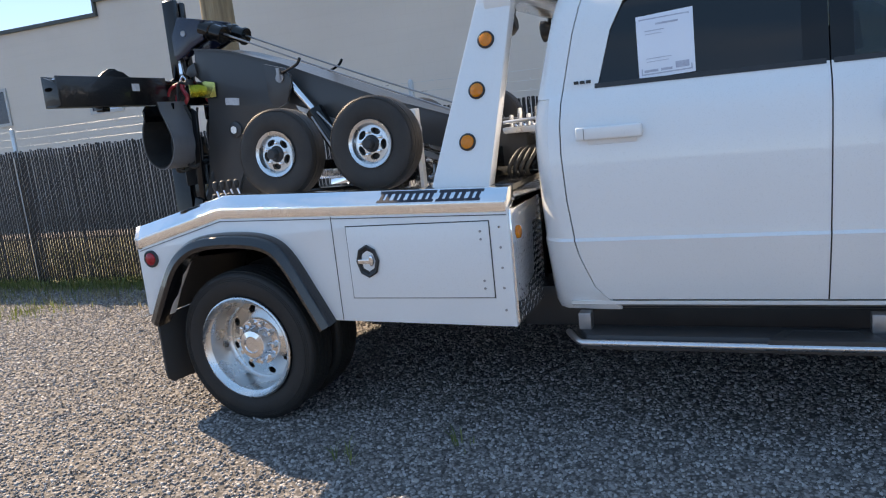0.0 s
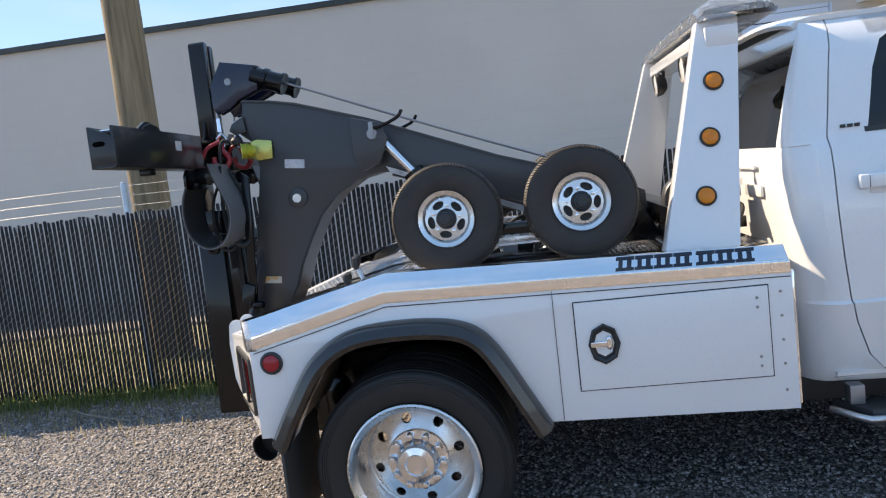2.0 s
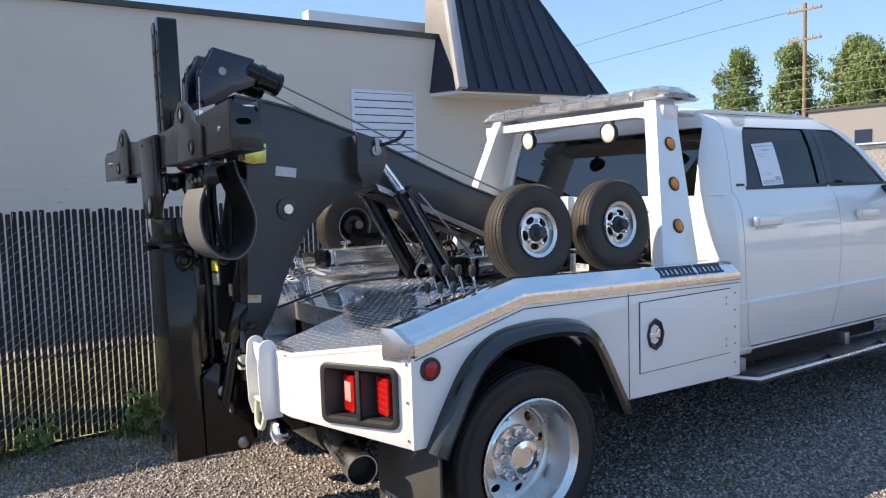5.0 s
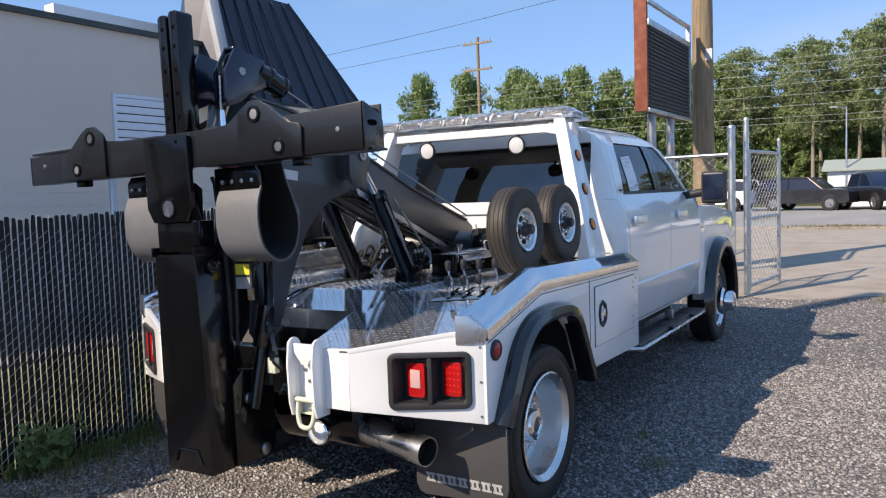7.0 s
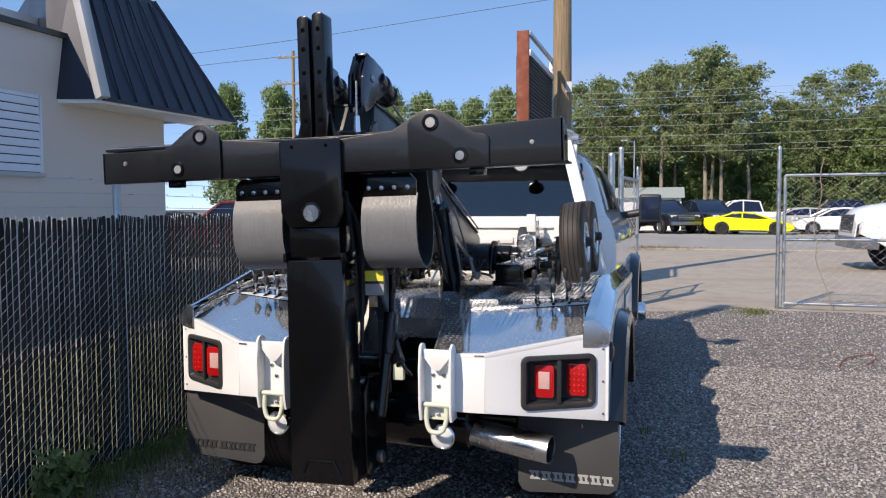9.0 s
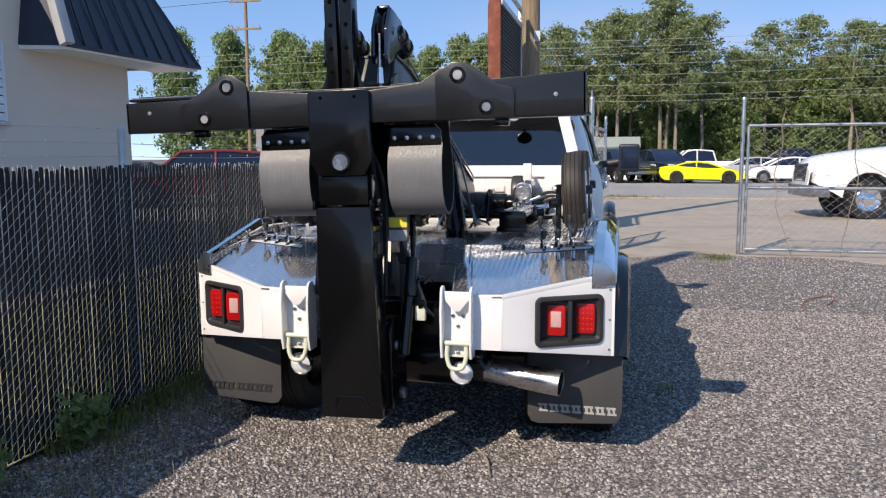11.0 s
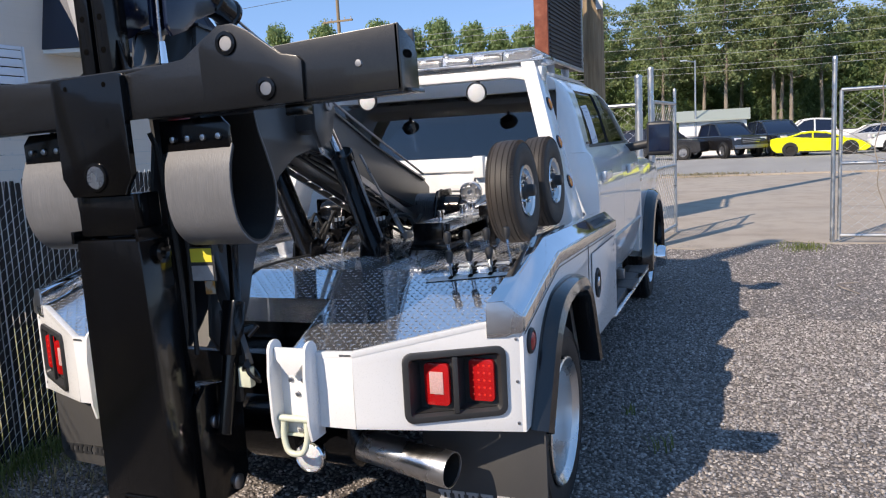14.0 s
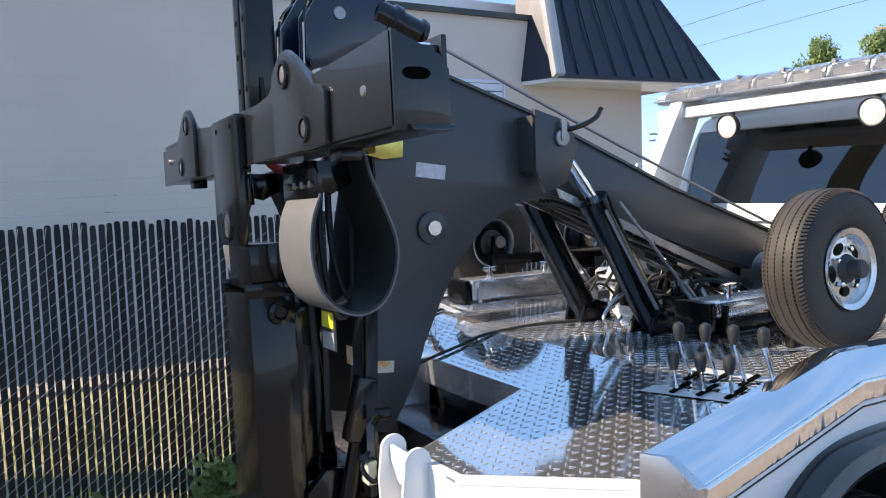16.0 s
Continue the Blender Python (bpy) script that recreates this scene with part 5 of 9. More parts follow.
    for f, zz in ((0.04, 0.60), (0.04, 0.75), (0.04, 0.90)):
        bm = bm_new()
        lathe(bm, [(0.006, -0.003), (0.006, 0.001), (0, 0.003)], Matrix.Translation(on_tail(f, zz, 0.001)) @ Matrix.Rotation(-math.pi / 2, 4, "Y"), 8)
        pt("rivet", bm, STEEL)
    # red side marker with a rubber ring
    bm = bm_new()
    m = Matrix.Translation((-2.985, y(1.17), 0.872)) @ Matrix.Rotation(math.pi / 2 * (1 if s < 0 else -1), 4, "X")
    lathe(bm, [(0.046, 0), (0.046, 0.008), (0.038, 0.014), (0.033, 0.010)], m, 28)
    mk = pt("side_marker", bm, PLASTIC, "round red side marker lamp")
    bm = bm_new()
    lathe(bm, [(0.034, 0.006), (0.033, 0.012), (0.02, 0.018), (0, 0.02)], m, 28)
    pt("marker_lens", bm, MARKRED, "", 0, mk)
    # amber marker on the forward face, and its tread plate
    bm = bm_new()
    box(bm, (XF + 0.004, y(0.93), 0.79), (0.012, 0.46, 0.50))
    fp = pt("front_plate", bm, PLATE, "tread plate front of the toolbox", 0.002)
    verts, faces = [], []
    for i in range(14):
        for j in range(16):
            cy, cz = y(0.72 + i * 0.031), 0.555 + j * 0.030
            d = 1 if (i + j) % 2 else -1
            a, b = Vector((0, 0.011, 0.011 * d)), Vector((0, 0.003 * d, -0.003))
            k = len(verts)
            c = Vector((XF + 0.0105, cy, cz))
            verts += [c - a, c - b, c + a, c + b, c + Vector((0.002, 0, 0))]
            faces += [(k, k + 1, k + 4), (k + 1, k + 2, k + 4), (k + 2, k + 3, k + 4), (k + 3, k, k + 4)]
    tagged(hang(new("tread", from_arrays("tread", verts, faces, PLATE)), fp), kind="stuff")
    bm = bm_new()
    lathe(bm, [(0.03, 0), (0.028, 0.01), (0, 0.016)], Matrix.Translation((XF + 0.01, y(1.08), 0.93)) @ Matrix.Rotation(math.pi / 2, 4, "Y"), 20)
    pt("front_marker", bm, AMBER, "round amber marker lamp")
    # underside and inner wheel housing
    bm = bm_new()
    prism(bm, [(-3.0, 0.575), (-2.95, 0.575), (-2.80, 0.86), (-2.62, 0.95), (-2.29, 0.95), (-2.10, 0.84), (-1.96, 0.56), (-1.02, 0.55), (-1.02, 1.0), (-3.0, 0.92)], "y", y(1.118), y(0.55))
    pt("wheel_housing", bm, PLASTIC, "black inner wheel housing")
    # rubber wheel flare
    bm = bm_new()
    outer = smooth_path([(-3.02, 0, 0.555), (-2.945, 0, 0.69), (-2.84, 0, 0.855), (-2.74, 0, 0.94), (-2.62, 0, 0.985), (-2.44, 0, 0.998), (-2.27, 0, 0.985), (-2.16, 0, 0.945), (-2.08, 0, 0.86), (-1.985, 0, 0.69), (-1.905, 0, 0.54)], 4)
    rows = []
    for i, q in enumerate(outer):
        d = (outer[min(i + 1, len(outer) - 1)] - outer[max(i - 1, 0)]).normalized()
        nn = Vector((d.z, 0, -d.x))
        if nn.z > 0:
            nn = -nn
        sec = [(0.0, 1.168), (0.0, 1.20), (0.016, 1.232), (0.05, 1.245), (0.07, 1.235), (0.075, 1.20), (0.07, 1.14)]
        rows.append([(q.x + nn.x * a, y(v), q.z + nn.z * a) for a, v in sec])
    grid(bm, rows)
    thicken(bm, 0.006)
    pt("wheel_flare", bm, FLARE, "black rubber wheel arch flare")
    # mud flap with a plain maker's mark
    bm = bm_new()
    prism(bm, [(y(0.735), 0.56), (y(1.215), 0.56), (y(1.215), 0.26), (y(1.205), 0.215), (y(1.17), 0.19), (y(0.79), 0.165), (y(0.755), 0.175), (y(0.735), 0.21)], "x", -2.985, -2.973)
    flap = pt("mud_flap", bm, GREYPLATE, "black rubber mud flap", 0.002)
    for i in range(7):
        bm = bm_new()
        v0 = 0.795 + i * 0.0565 + (0.008 if i > 3 else 0)
        for a0, a1, k0, k1 in ((0.0, 0.048, 0.0, 0.010), (0.0, 0.048, 0.032, 0.042), (0.006, 0.019, 0.010, 0.032), (0.030, 0.042, 0.010, 0.032)):
            prism(bm, [(y(v0 + a - 0.15 * k), 0.232 + k) for a, k in ((a0, k0), (a1, k0), (a1, k1), (a0, k1))], "x", -2.989, -2.984)
        pt("logo_block", bm, SILVER if s < 0 else PLASTIC, "raised lettering block", 0, flap)
    # tow hook bracket
    bm = bm_new()
    for v in (0.375, 0.515):
        lobe = [(-3.382 + 0.040 * math.cos(a), 0.905 + 0.040 * math.sin(a)) for a in np.linspace(math.pi * 1.05, -0.1 * math.pi, 9)]
        prism(bm, [(-3.325, 0.60), (-3.410, 0.60), (-3.425, 0.66), (-3.430, 0.83)] + lobe + [(-3.325, 0.88)], "y", y(v - 0.006), y(v + 0.006))
    prism(bm, [(y(0.375), 0.60), (y(0.515), 0.60), (y(0.515), 0.885), (y(0.375), 0.885)], "x", -3.360, -3.347)
    brk = pt("hook_bracket", bm, BODYWHITE, "white painted chain bracket", 0.004)
    bm = bm_new()
    prism(bm, [(y(0.382), 0.92), (y(0.508), 0.92), (y(0.508), 0.885), (y(0.46), 0.825), (y(0.43), 0.825), (y(0.382), 0.885)], "x", -3.397, -3.385)
    pt("latch_plate", bm, BODYWHITE, "", 0.004, brk)
    bm = bm_new()
    tube(bm, [(-3.395, y(0.40), 0.66), (-3.400, y(0.40), 0.60), (-3.405, y(0.42), 0.555), (-3.405, y(0.47), 0.555), (-3.400, y(0.49), 0.60), (-3.395, y(0.49), 0.66)], 0.011, 10)
    rod(bm, (-3.395, y(0.385), 0.672), (-3.395, y(0.505), 0.672), 0.012, 10)
    pt("shackle", bm, PALEZINC, "pale zinc shackle", 0, brk)
    bm = bm_new()
    for c, d in (((-3.372, y(0.445), 0.668), (0.012, 0.118, 0.012)), ((-3.372, y(0.445), 0.606), (0.012, 0.118, 0.010)), ((-3.372, y(0.392), 0.637), (0.012, 0.012, 0.06)), ((-3.372, y(0.498), 0.637), (0.012, 0.012, 0.06))):
        box(bm, c, d)
    pt("keeper_frame", bm, PALEZINC, "", 0.002, brk)
    for v, z in ((0.42, 0.80), (0.47, 0.80), (0.445, 0.75), (0.445, 0.62)):
        bm = bm_new()
        lathe(bm, [(0.009, 0), (0.009, 0.008), (0, 0.012)], Matrix.Translation((-3.360, y(v), z)) @ Matrix.Rotation(-math.pi / 2, 4, "Y"), 6)
        pt("bolt", bm, STEEL, "", 0, brk)
    # round work lamp
    bm = bm_new()
    m = Matrix.Translation((-3.33, y(0.455), 0.512)) @ Matrix.Rotation(-math.pi / 2, 4, "Y")
    lathe(bm, [(0, -0.05), (0.03, -0.05), (0.055, -0.02), (0.058, 0.01), (0.052, 0.016), (0.048, 0.01)], m, 28)
    wlamp = pt("work_lamp", bm, CHROME, "round chrome work lamp")
    bm = bm_new()
    lathe(bm, [(0.05, 0.008), (0.04, 0.016), (0, 0.018)], m, 24)
    pt("lamp_lens", bm, CLEARLENS, "", 0, wlamp)
    # deck half of tread plate, with raised treads
    bm = bm_new()
    xs = np.linspace(-3.352, XF, 12)

    def v_in(x):
        return 0.40 if x < -3.36 else 0.42 - 0.08 * (x + 3.36) / 0.45 if x < -2.915 else 0.04

    def v_out(x):
        lim = 1.058
        if x < XR:
            lim = min(lim, B[1] + (x - B[0]) / (A[0] - B[0]) * (A[1] - B[1]))
        return max(lim, 0.42)
    xs = sorted(set(list(xs) + [-2.9151, -2.9149, XR, -2.62]))
    rows = []
    for x in xs:
        a, b = v_in(x), v_out(x)
        rows.append([(x, y(v_), deck_z(x, v_)) for v_ in (a, max(a, 0.42), b)])
    top_v = grid(bm, rows)
    low_v = grid(bm, [[(px_, py_, pz_ - 0.008) for px_, py_, pz_ in r] for r in rows])
    for a_, b_, c_, d_ in zip(top_v, top_v[1:], low_v, low_v[1:]):
        bm.faces.new((a_[-1], b_[-1], d_[-1], c_[-1]))
        bm.faces.new((a_[0], b_[0], d_[0], c_[0]))
    for i_ in range(2):
        bm.faces.new((top_v[0][i_], top_v[0][i_ + 1], low_v[0][i_ + 1], low_v[0][i_]))
    deck = pt("deck_plate", bm, PLATE, "bright tread plate deck", 0, angle=3)
    deck.data.polygons.foreach_set("use_smooth", [False] * len(deck.data.polygons))
    verts, faces = [], []
    px, py = 0.0262, 0.0262
    i = 0
    x = -3.335
    while x < XF - 0.02:
        j = 0
        v = 0.0
        while v < 1.06:
            if v_in(x - 0.01) + 0.012 < v < v_out(x - 0.012) - 0.012:
                d = 1 if (i + j) % 2 else -1
                a, b = Vector((0.0108, 0.0108 * d, 0)), Vector((0.0031, -0.0031 * d, 0))
                c = Vector((x, y(v), deck_z(x, v) + 0.0003))
                dz = Vector((0, 0, 0.0013))
                k = len(verts)
                verts += [c - a, c - b, c + a, c + b, c - a * 0.6 + dz, c + a * 0.6 + dz]
                faces += [(k, k + 1, k + 5, k + 4), (k + 1, k + 2, k + 5), (k + 2, k + 3, k + 4, k + 5), (k + 3, k, k + 4)]
            j += 1
            v = j * py
        i += 1
        x += px
    tagged(hang(new("tread", from_arrays("tread", verts, faces, TREAD)), deck), kind="stuff")
    # walls of the notch behind the boom
    bm = bm_new()
    for x0, x1 in ((-3.352, -2.915),):
        bm.faces.new([bm.verts.new(p) for p in ((x0, y(v_in(x0 + 1e-4)), deck_z(x0, 0.4)), (x1, y(v_in(x1 - 1e-4)), deck_z(x1, 0.4)), (x1, y(v_in(x1 - 1e-4)), 0.62), (x0, y(v_in(x0 + 1e-4)), 0.62))])
    bm.faces.new([bm.verts.new(p) for p in ((-2.915, y(0.342), deck_z(-2.915, 0)), (-2.915, y(0.04), deck_z(-2.915, 0)), (-2.915, y(0.04), deck_z(-2.915, 0) - 0.10), (-2.915, y(0.342), deck_z(-2.915, 0) - 0.10))])
    thicken(bm, 0.006)
    pt("notch_wall", bm, BEAM, "aluminium wall of the boom notch")
    # lever console on the deck
    bm = bm_new()
    foot = [(-2.766, 0.694), (-2.708, 1.036), (-2.492, 1.036), (-2.540, 0.694)]
    lo = [bm.verts.new((px_, y(v_), deck_z(px_, v_) - 0.01)) for px_, v_ in foot]
    hi = [bm.verts.new((px_, y(v_), deck_z(px_, v_) + 0.004)) for px_, v_ in foot]
    bm.faces.new(lo), bm.faces.new(hi[::-1])
    for k in range(4):
        bm.faces.new((lo[k], hi[k], hi[(k + 1) % 4], lo[(k + 1) % 4]))
    con = pt("lever_console", bm, CONSOLE, "satin aluminium plate with control levers", 0.001)
    bm = bm_new()
    rim = [(-2.769, 0.691), (-2.711, 1.039), (-2.489, 1.039), (-2.537, 0.691)]
    vs = grid(bm, [[(px_, y(v_), deck_z(px_, v_) + h_) for px_, v_ in rim] for h_ in (-0.004, 0.0028)], True)
    bm.faces.new(vs[1])
    pt("console_joint", bm, HOLE, "", 0, con)
    for k in range(7):
        rear = k < 3
        lv = 0.787 + 0.078 * k if rear else 0.765 + 0.078 * (k - 3)
        lx = -2.722 + (lv - 0.787) * 0.2 + (0 if rear else 0.085)
        cz = deck_z(lx, lv) + 0.009
        bm = bm_new()
        box(bm, (lx + 0.012, y(lv), cz + 0.001), (0.075, 0.015, 0.004), Matrix.Rotation(-0.22, 4, "Y"))
        pt("slot", bm, HOLE, "", 0, con)
        bm = bm_new()
        tip = (lx - (0.008 if rear else 0.045), y(lv - 0.004), cz + (0.062 if rear else 0.115))
        rod(bm, (lx, y(lv), cz - 0.01), tip, 0.0055, 8)
        pt("lever", bm, CHROME, "", 0, con)
        bm = bm_new()
        lathe(bm, [(0, -0.012), (0.010, -0.01), (0.014, 0.005), (0.0165, 0.022), (0.013, 0.036), (0, 0.043)], Matrix.Translation(tip), 12)
        pt("knob", bm, PLASTIC, "black knob", 0, con)
    # light pylon leg
    bm = bm_new()

    def leg(z):
        f = (z - 1.10) / 0.92
        return -1.275 + 0.185 * f, 0.145 - 0.062 * f, 1.015 - 0.255 * f
    rows = []
    for z in (1.095, 1.4, 1.7, 1.93, 2.02):
        xc, hw, vo = leg(z)
        rows.append([(xc - hw, y(vo), z), (xc + hw, y(vo), z), (xc + hw, y(vo - 0.085), z), (xc - hw, y(vo - 0.085), z)])
    vs = grid(bm, rows, True)
    bm.faces.new(vs[0]), bm.faces.new(vs[-1])
    leg_ob = pt("pylon_leg", bm, WHITE, "white light pylon leg", 0.012)
    bm = bm_new()
    box(bm, (-1.265, y(0.97), 1.10), (0.34, 0.16, 0.012))
    pt("foot_plate", bm, WHITE, "", 0.003, leg_ob)
    for z in (1.772, 1.552, 1.327):
        xc, hw, vo = leg(z)
        m = Matrix.Translation((xc, y(vo), z)) @ Matrix.Rotation((math.pi / 2 - 0.27) * (1 if s < 0 else -1), 4, "X")
        bm = bm_new()
        lathe(bm, [(0.040, -0.004), (0.040, 0.006), (0.034, 0.010), (0.030, 0.006)], m, 24)
        pt("marker_ring", bm, PLASTIC, "", 0, leg_ob)
        bm = bm_new()
        lathe(bm, [(0.033, 0.004), (0.031, 0.010), (0.018, 0.016), (0, 0.018)], m, 24)
        pt("amber_marker", bm, AMBER, "round amber marker lamp", 0, leg_ob)
    # upper work lamp under the pylon beam
    bm = bm_new()
    m = Matrix.Translation((-1.16, y(0.40), 1.865)) @ Matrix.Rotation(-math.pi / 2 - 0.1, 4, "Y")
    lathe(bm, [(0, -0.045), (0.035, -0.045), (0.058, -0.02), (0.062, 0.010), (0.058, 0.014), (0.054, 0.008)], m, 28)
    rod(bm, (-1.13, y(0.40), 1.90), (-1.12, y(0.40), 1.96), 0.012, 8)
    ul = pt("deck_lamp", bm, PLASTIC, "round work lamp hung under the pylon")
    bm = bm_new()
    lathe(bm, [(0.055, 0.006), (0.045, 0.010), (0, 0.012)], m, 24)
    pt("lamp_lens", bm, CLEARLENS, "", 0, ul)

# pylon beam with curved gussets, and the light bar
bm = bm_new()
prism(bm, [(YC - 0.80, 1.99), (YC + 0.80, 1.99), (YC + 0.79, 1.90), (YC + 0.70, 1.915), (YC + 0.60, 1.935), (YC - 0.60, 1.935), (YC - 0.70, 1.915), (YC - 0.79, 1.90)], "x", -1.15, -1.02)
pt("pylon_beam", bm, WHITE, "white pylon beam", 0.01)
bm = bm_new()
prism(bm, [(YC - 0.80, 2.014), (YC + 0.76, 2.014), (YC + 0.78, 2.03), (YC - 0.83, 2.03)], "x", -1.17, -0.87)
bar = pt("light_bar", bm, ALLOY, "low light bar on an aluminium tray", 0.004)
n = Nodes("light_bar_dome")
n.set(Base_Color=(0.86, 0.88, 0.90, 1), Roughness=0.05, Transmission_Weight=0.9, IOR=1.45)
n.bump(n.noise(60, 2), 0.1, 0.004)
DOME = n.m
for k in range(8):
    bm = bm_new()
    v0 = -0.76 + k * 0.19
    e0, e1 = (0.05 if k == 0 else 0), (0.05 if k == 7 else 0)
    ends = [[(x, YC + v, 2.032 + (z - 2.032) * f) for x, z in ((-1.165, 2.032), (-1.15, 2.080), (-1.10, 2.104), (-0.94, 2.104), (-0.89, 2.080), (-0.875, 2.032))] for v, f in ((v0 + 0.003 - e0, 0.35 if e0 else 1), (v0 + 0.03, 1), (v0 + 0.16, 1), (v0 + 0.187 + e1, 0.35 if e1 else 1))]
    vs = grid(bm, ends, True)
    bm.faces.new(vs[0]), bm.faces.new(vs[-1])
    pt("dome", bm, DOME, "clear light bar dome", 0.004, bar)
    bm = bm_new()
    box(bm, (-1.12, YC + v0 + 0.095, 2.05), (0.03, 0.14, 0.028))
    box(bm, (-0.92, YC + v0 + 0.095, 2.05), (0.03, 0.14, 0.028))
    pt("led_module", bm, STEEL, "", 0, bar)
for z in (1.83, 1.865):
    bm = bm_new()
    box(bm, (-1.12, YC + 0.755, z), (0.20, 0.06, 0.008))
    pt("leg_shelf", bm, POLISHED, "small polished plate on the pylon leg", 0.002)
for v in (-0.2, 0.05, 0.3):
    bm = bm_new()
    rod(bm, (-1.12, YC + v, 2.104), (-0.92, YC + v, 2.104), 0.010, 8)
    pt("bar_clamp", bm, STEEL, "", 0, bar)

# -- chassis --
for s in (-1, 1):
    bm = bm_new()
    prism(bm, [(-3.30, 0.62), (2.6, 0.62), (2.6, 0.48), (-1.0, 0.48), (-3.30, 0.50)], "y", YC + s * 0.43, YC + s * 0.37)
    pt("frame_rail", bm, BLACK, "black chassis rail", 0.005)
bm = bm_new()
rod(bm, (-2.47, YC - 0.9, 0.385), (-2.47, YC + 0.9, 0.385), 0.065, 16)
lathe(bm, [(0, -0.17), (0.1, -0.15), (0.17, -0.05), (0.17, 0.05), (0.1, 0.15), (0, 0.17)], Matrix.Translation((-2.47, YC, 0.385)), 20)
pt("rear_axle", bm, BLACK, "black rear axle")
bm = bm_new()
box(bm, (-1.7, YC, 0.72), (2.4, 1.0, 0.34))
box(bm, (-3.02, YC, 0.70), (0.2, 0.9, 0.22))
pt("bed_underside", bm, BLACK, "black underside of the bed", 0.01)
bm = bm_new()
box(bm, (0.1, YC, 0.50), (2.4, 1.5, 0.2))
pt("floor_pan", bm, PLASTIC, "black underside of the cab", 0.02)
bm = bm_new()
lathe(bm, [(0, 0), (0.12, 0.0), (0.16, 0.03), (0.16, 0.5), (0.12, 0.53), (0, 0.53)], Matrix.Translation((-3.02, YC - 0.02, 0.52)) @ Matrix.Rotation(math.pi / 2, 4, "X"), 24)
pt("air_tank", bm, BLACK, "round black tank under the tail")
bm = bm_new()
tube(bm, [(-2.5, YC - 0.30, 0.50), (-2.9, YC - 0.26, 0.49), (-3.03, YC - 0.33, 0.485), (-3.075, YC - 0.48, 0.475), (-3.11, YC - 0.64, 0.462), (-3.145, YC - 0.82, 0.446)], 0.064, 20)
m, l = frame_to((-3.145, YC - 0.82, 0.446), (-3.163, YC - 0.92, 0.4385))
lathe(bm, [(0.064, -0.02), (0.0645, 0.0), (0.065, l), (0.061, l), (0.060, 0.0)], m, 28)
pt("exhaust_pipe", bm, ALLOY, "bright steel exhaust tailpipe")
bm = bm_new()
lathe(bm, [(0.0595, l - 0.006), (0.059, 0.03), (0.0, 0.03)], m, 24)
pt("exhaust_mouth", bm, SOOT, "sooty exhaust mouth")

# -- road wheels --


def holed_disc(bm, m, r0, r1, n, rc, rh, h0, h1, rays=16, wide=1.0):
    """A ring from r0 to r1 with n round holes at radius rc."""
    half = math.pi / n
    for k in range(n):
        hole, back, rim = [], [], []
        for i in range(rays):
            t = 2 * math.pi * i / rays
            c, sn = math.cos(t), math.sin(t)
            hx, hy = rc + rh * c, rh * wide * sn
            rr, aa = math.hypot(hx, hy), math.atan2(hy, hx)
            big = max(abs(c), abs(sn))
            u, w = c / big, sn / big
            br = (r0 + r1) / 2 + u * (r1 - r0) / 2
            ba = w * half

            def vert(r, a, dz=0.0):
                z = h0 + (h1 - h0) * (r - r0) / (r1 - r0) + dz
                a += 2 * half * k
                return bm.verts.new(m @ Vector((r * math.cos(a), r * math.sin(a), z)))
            hole.append(vert(rr, aa)), back.append(vert(rr, aa, -0.02)), rim.append(vert(br, ba))
        for i in range(rays):
            j = (i + 1) % rays
            bm.faces.new((hole[i], hole[j], rim[j], rim[i]))
            bm.faces.new((back[i], back[j], hole[j], hole[i]))


def tyre_mesh(bm, m, r, w, r_in, grooves):
    hw = w / 2
    wall = [(r_in, 0.80), (r_in + 0.02, 0.93), ((r + r_in) / 2, 1.0)]
    for k in range(3):
        # raised rings below the shoulder
        q = r - 0.050 + 0.009 * k
        wall += [(q, 0.985 - 0.012 * k), (q + 0.001, 1.005 - 0.012 * k), (q + 0.004, 1.0 - 0.012 * k), (q + 0.005, 0.978 - 0.012 * k)]
    wall += [(r - 0.018, 0.93), (r - 0.008, 0.85)]
    prof = [(a, -hw * b) for a, b in wall]
    g = grooves
    for i in range(g):
        a = -0.74 + 1.48 * i / g
        b = -0.74 + 1.48 * (i + 0.82) / g
        dip = 0.012 if i < g else 0
        prof += [(r - 0.003 * abs(a), hw * a), (r - 0.003 * abs(b), hw * b), (r - dip, hw * (b + 0.02)), (r - dip, hw * (a + 1.48 / g - 0.02))]
    prof += [(r - 0.004, hw * 0.76), *[(a, hw * b) for a, b in reversed(wall)]]
    lathe(bm, prof, m, 56, True)


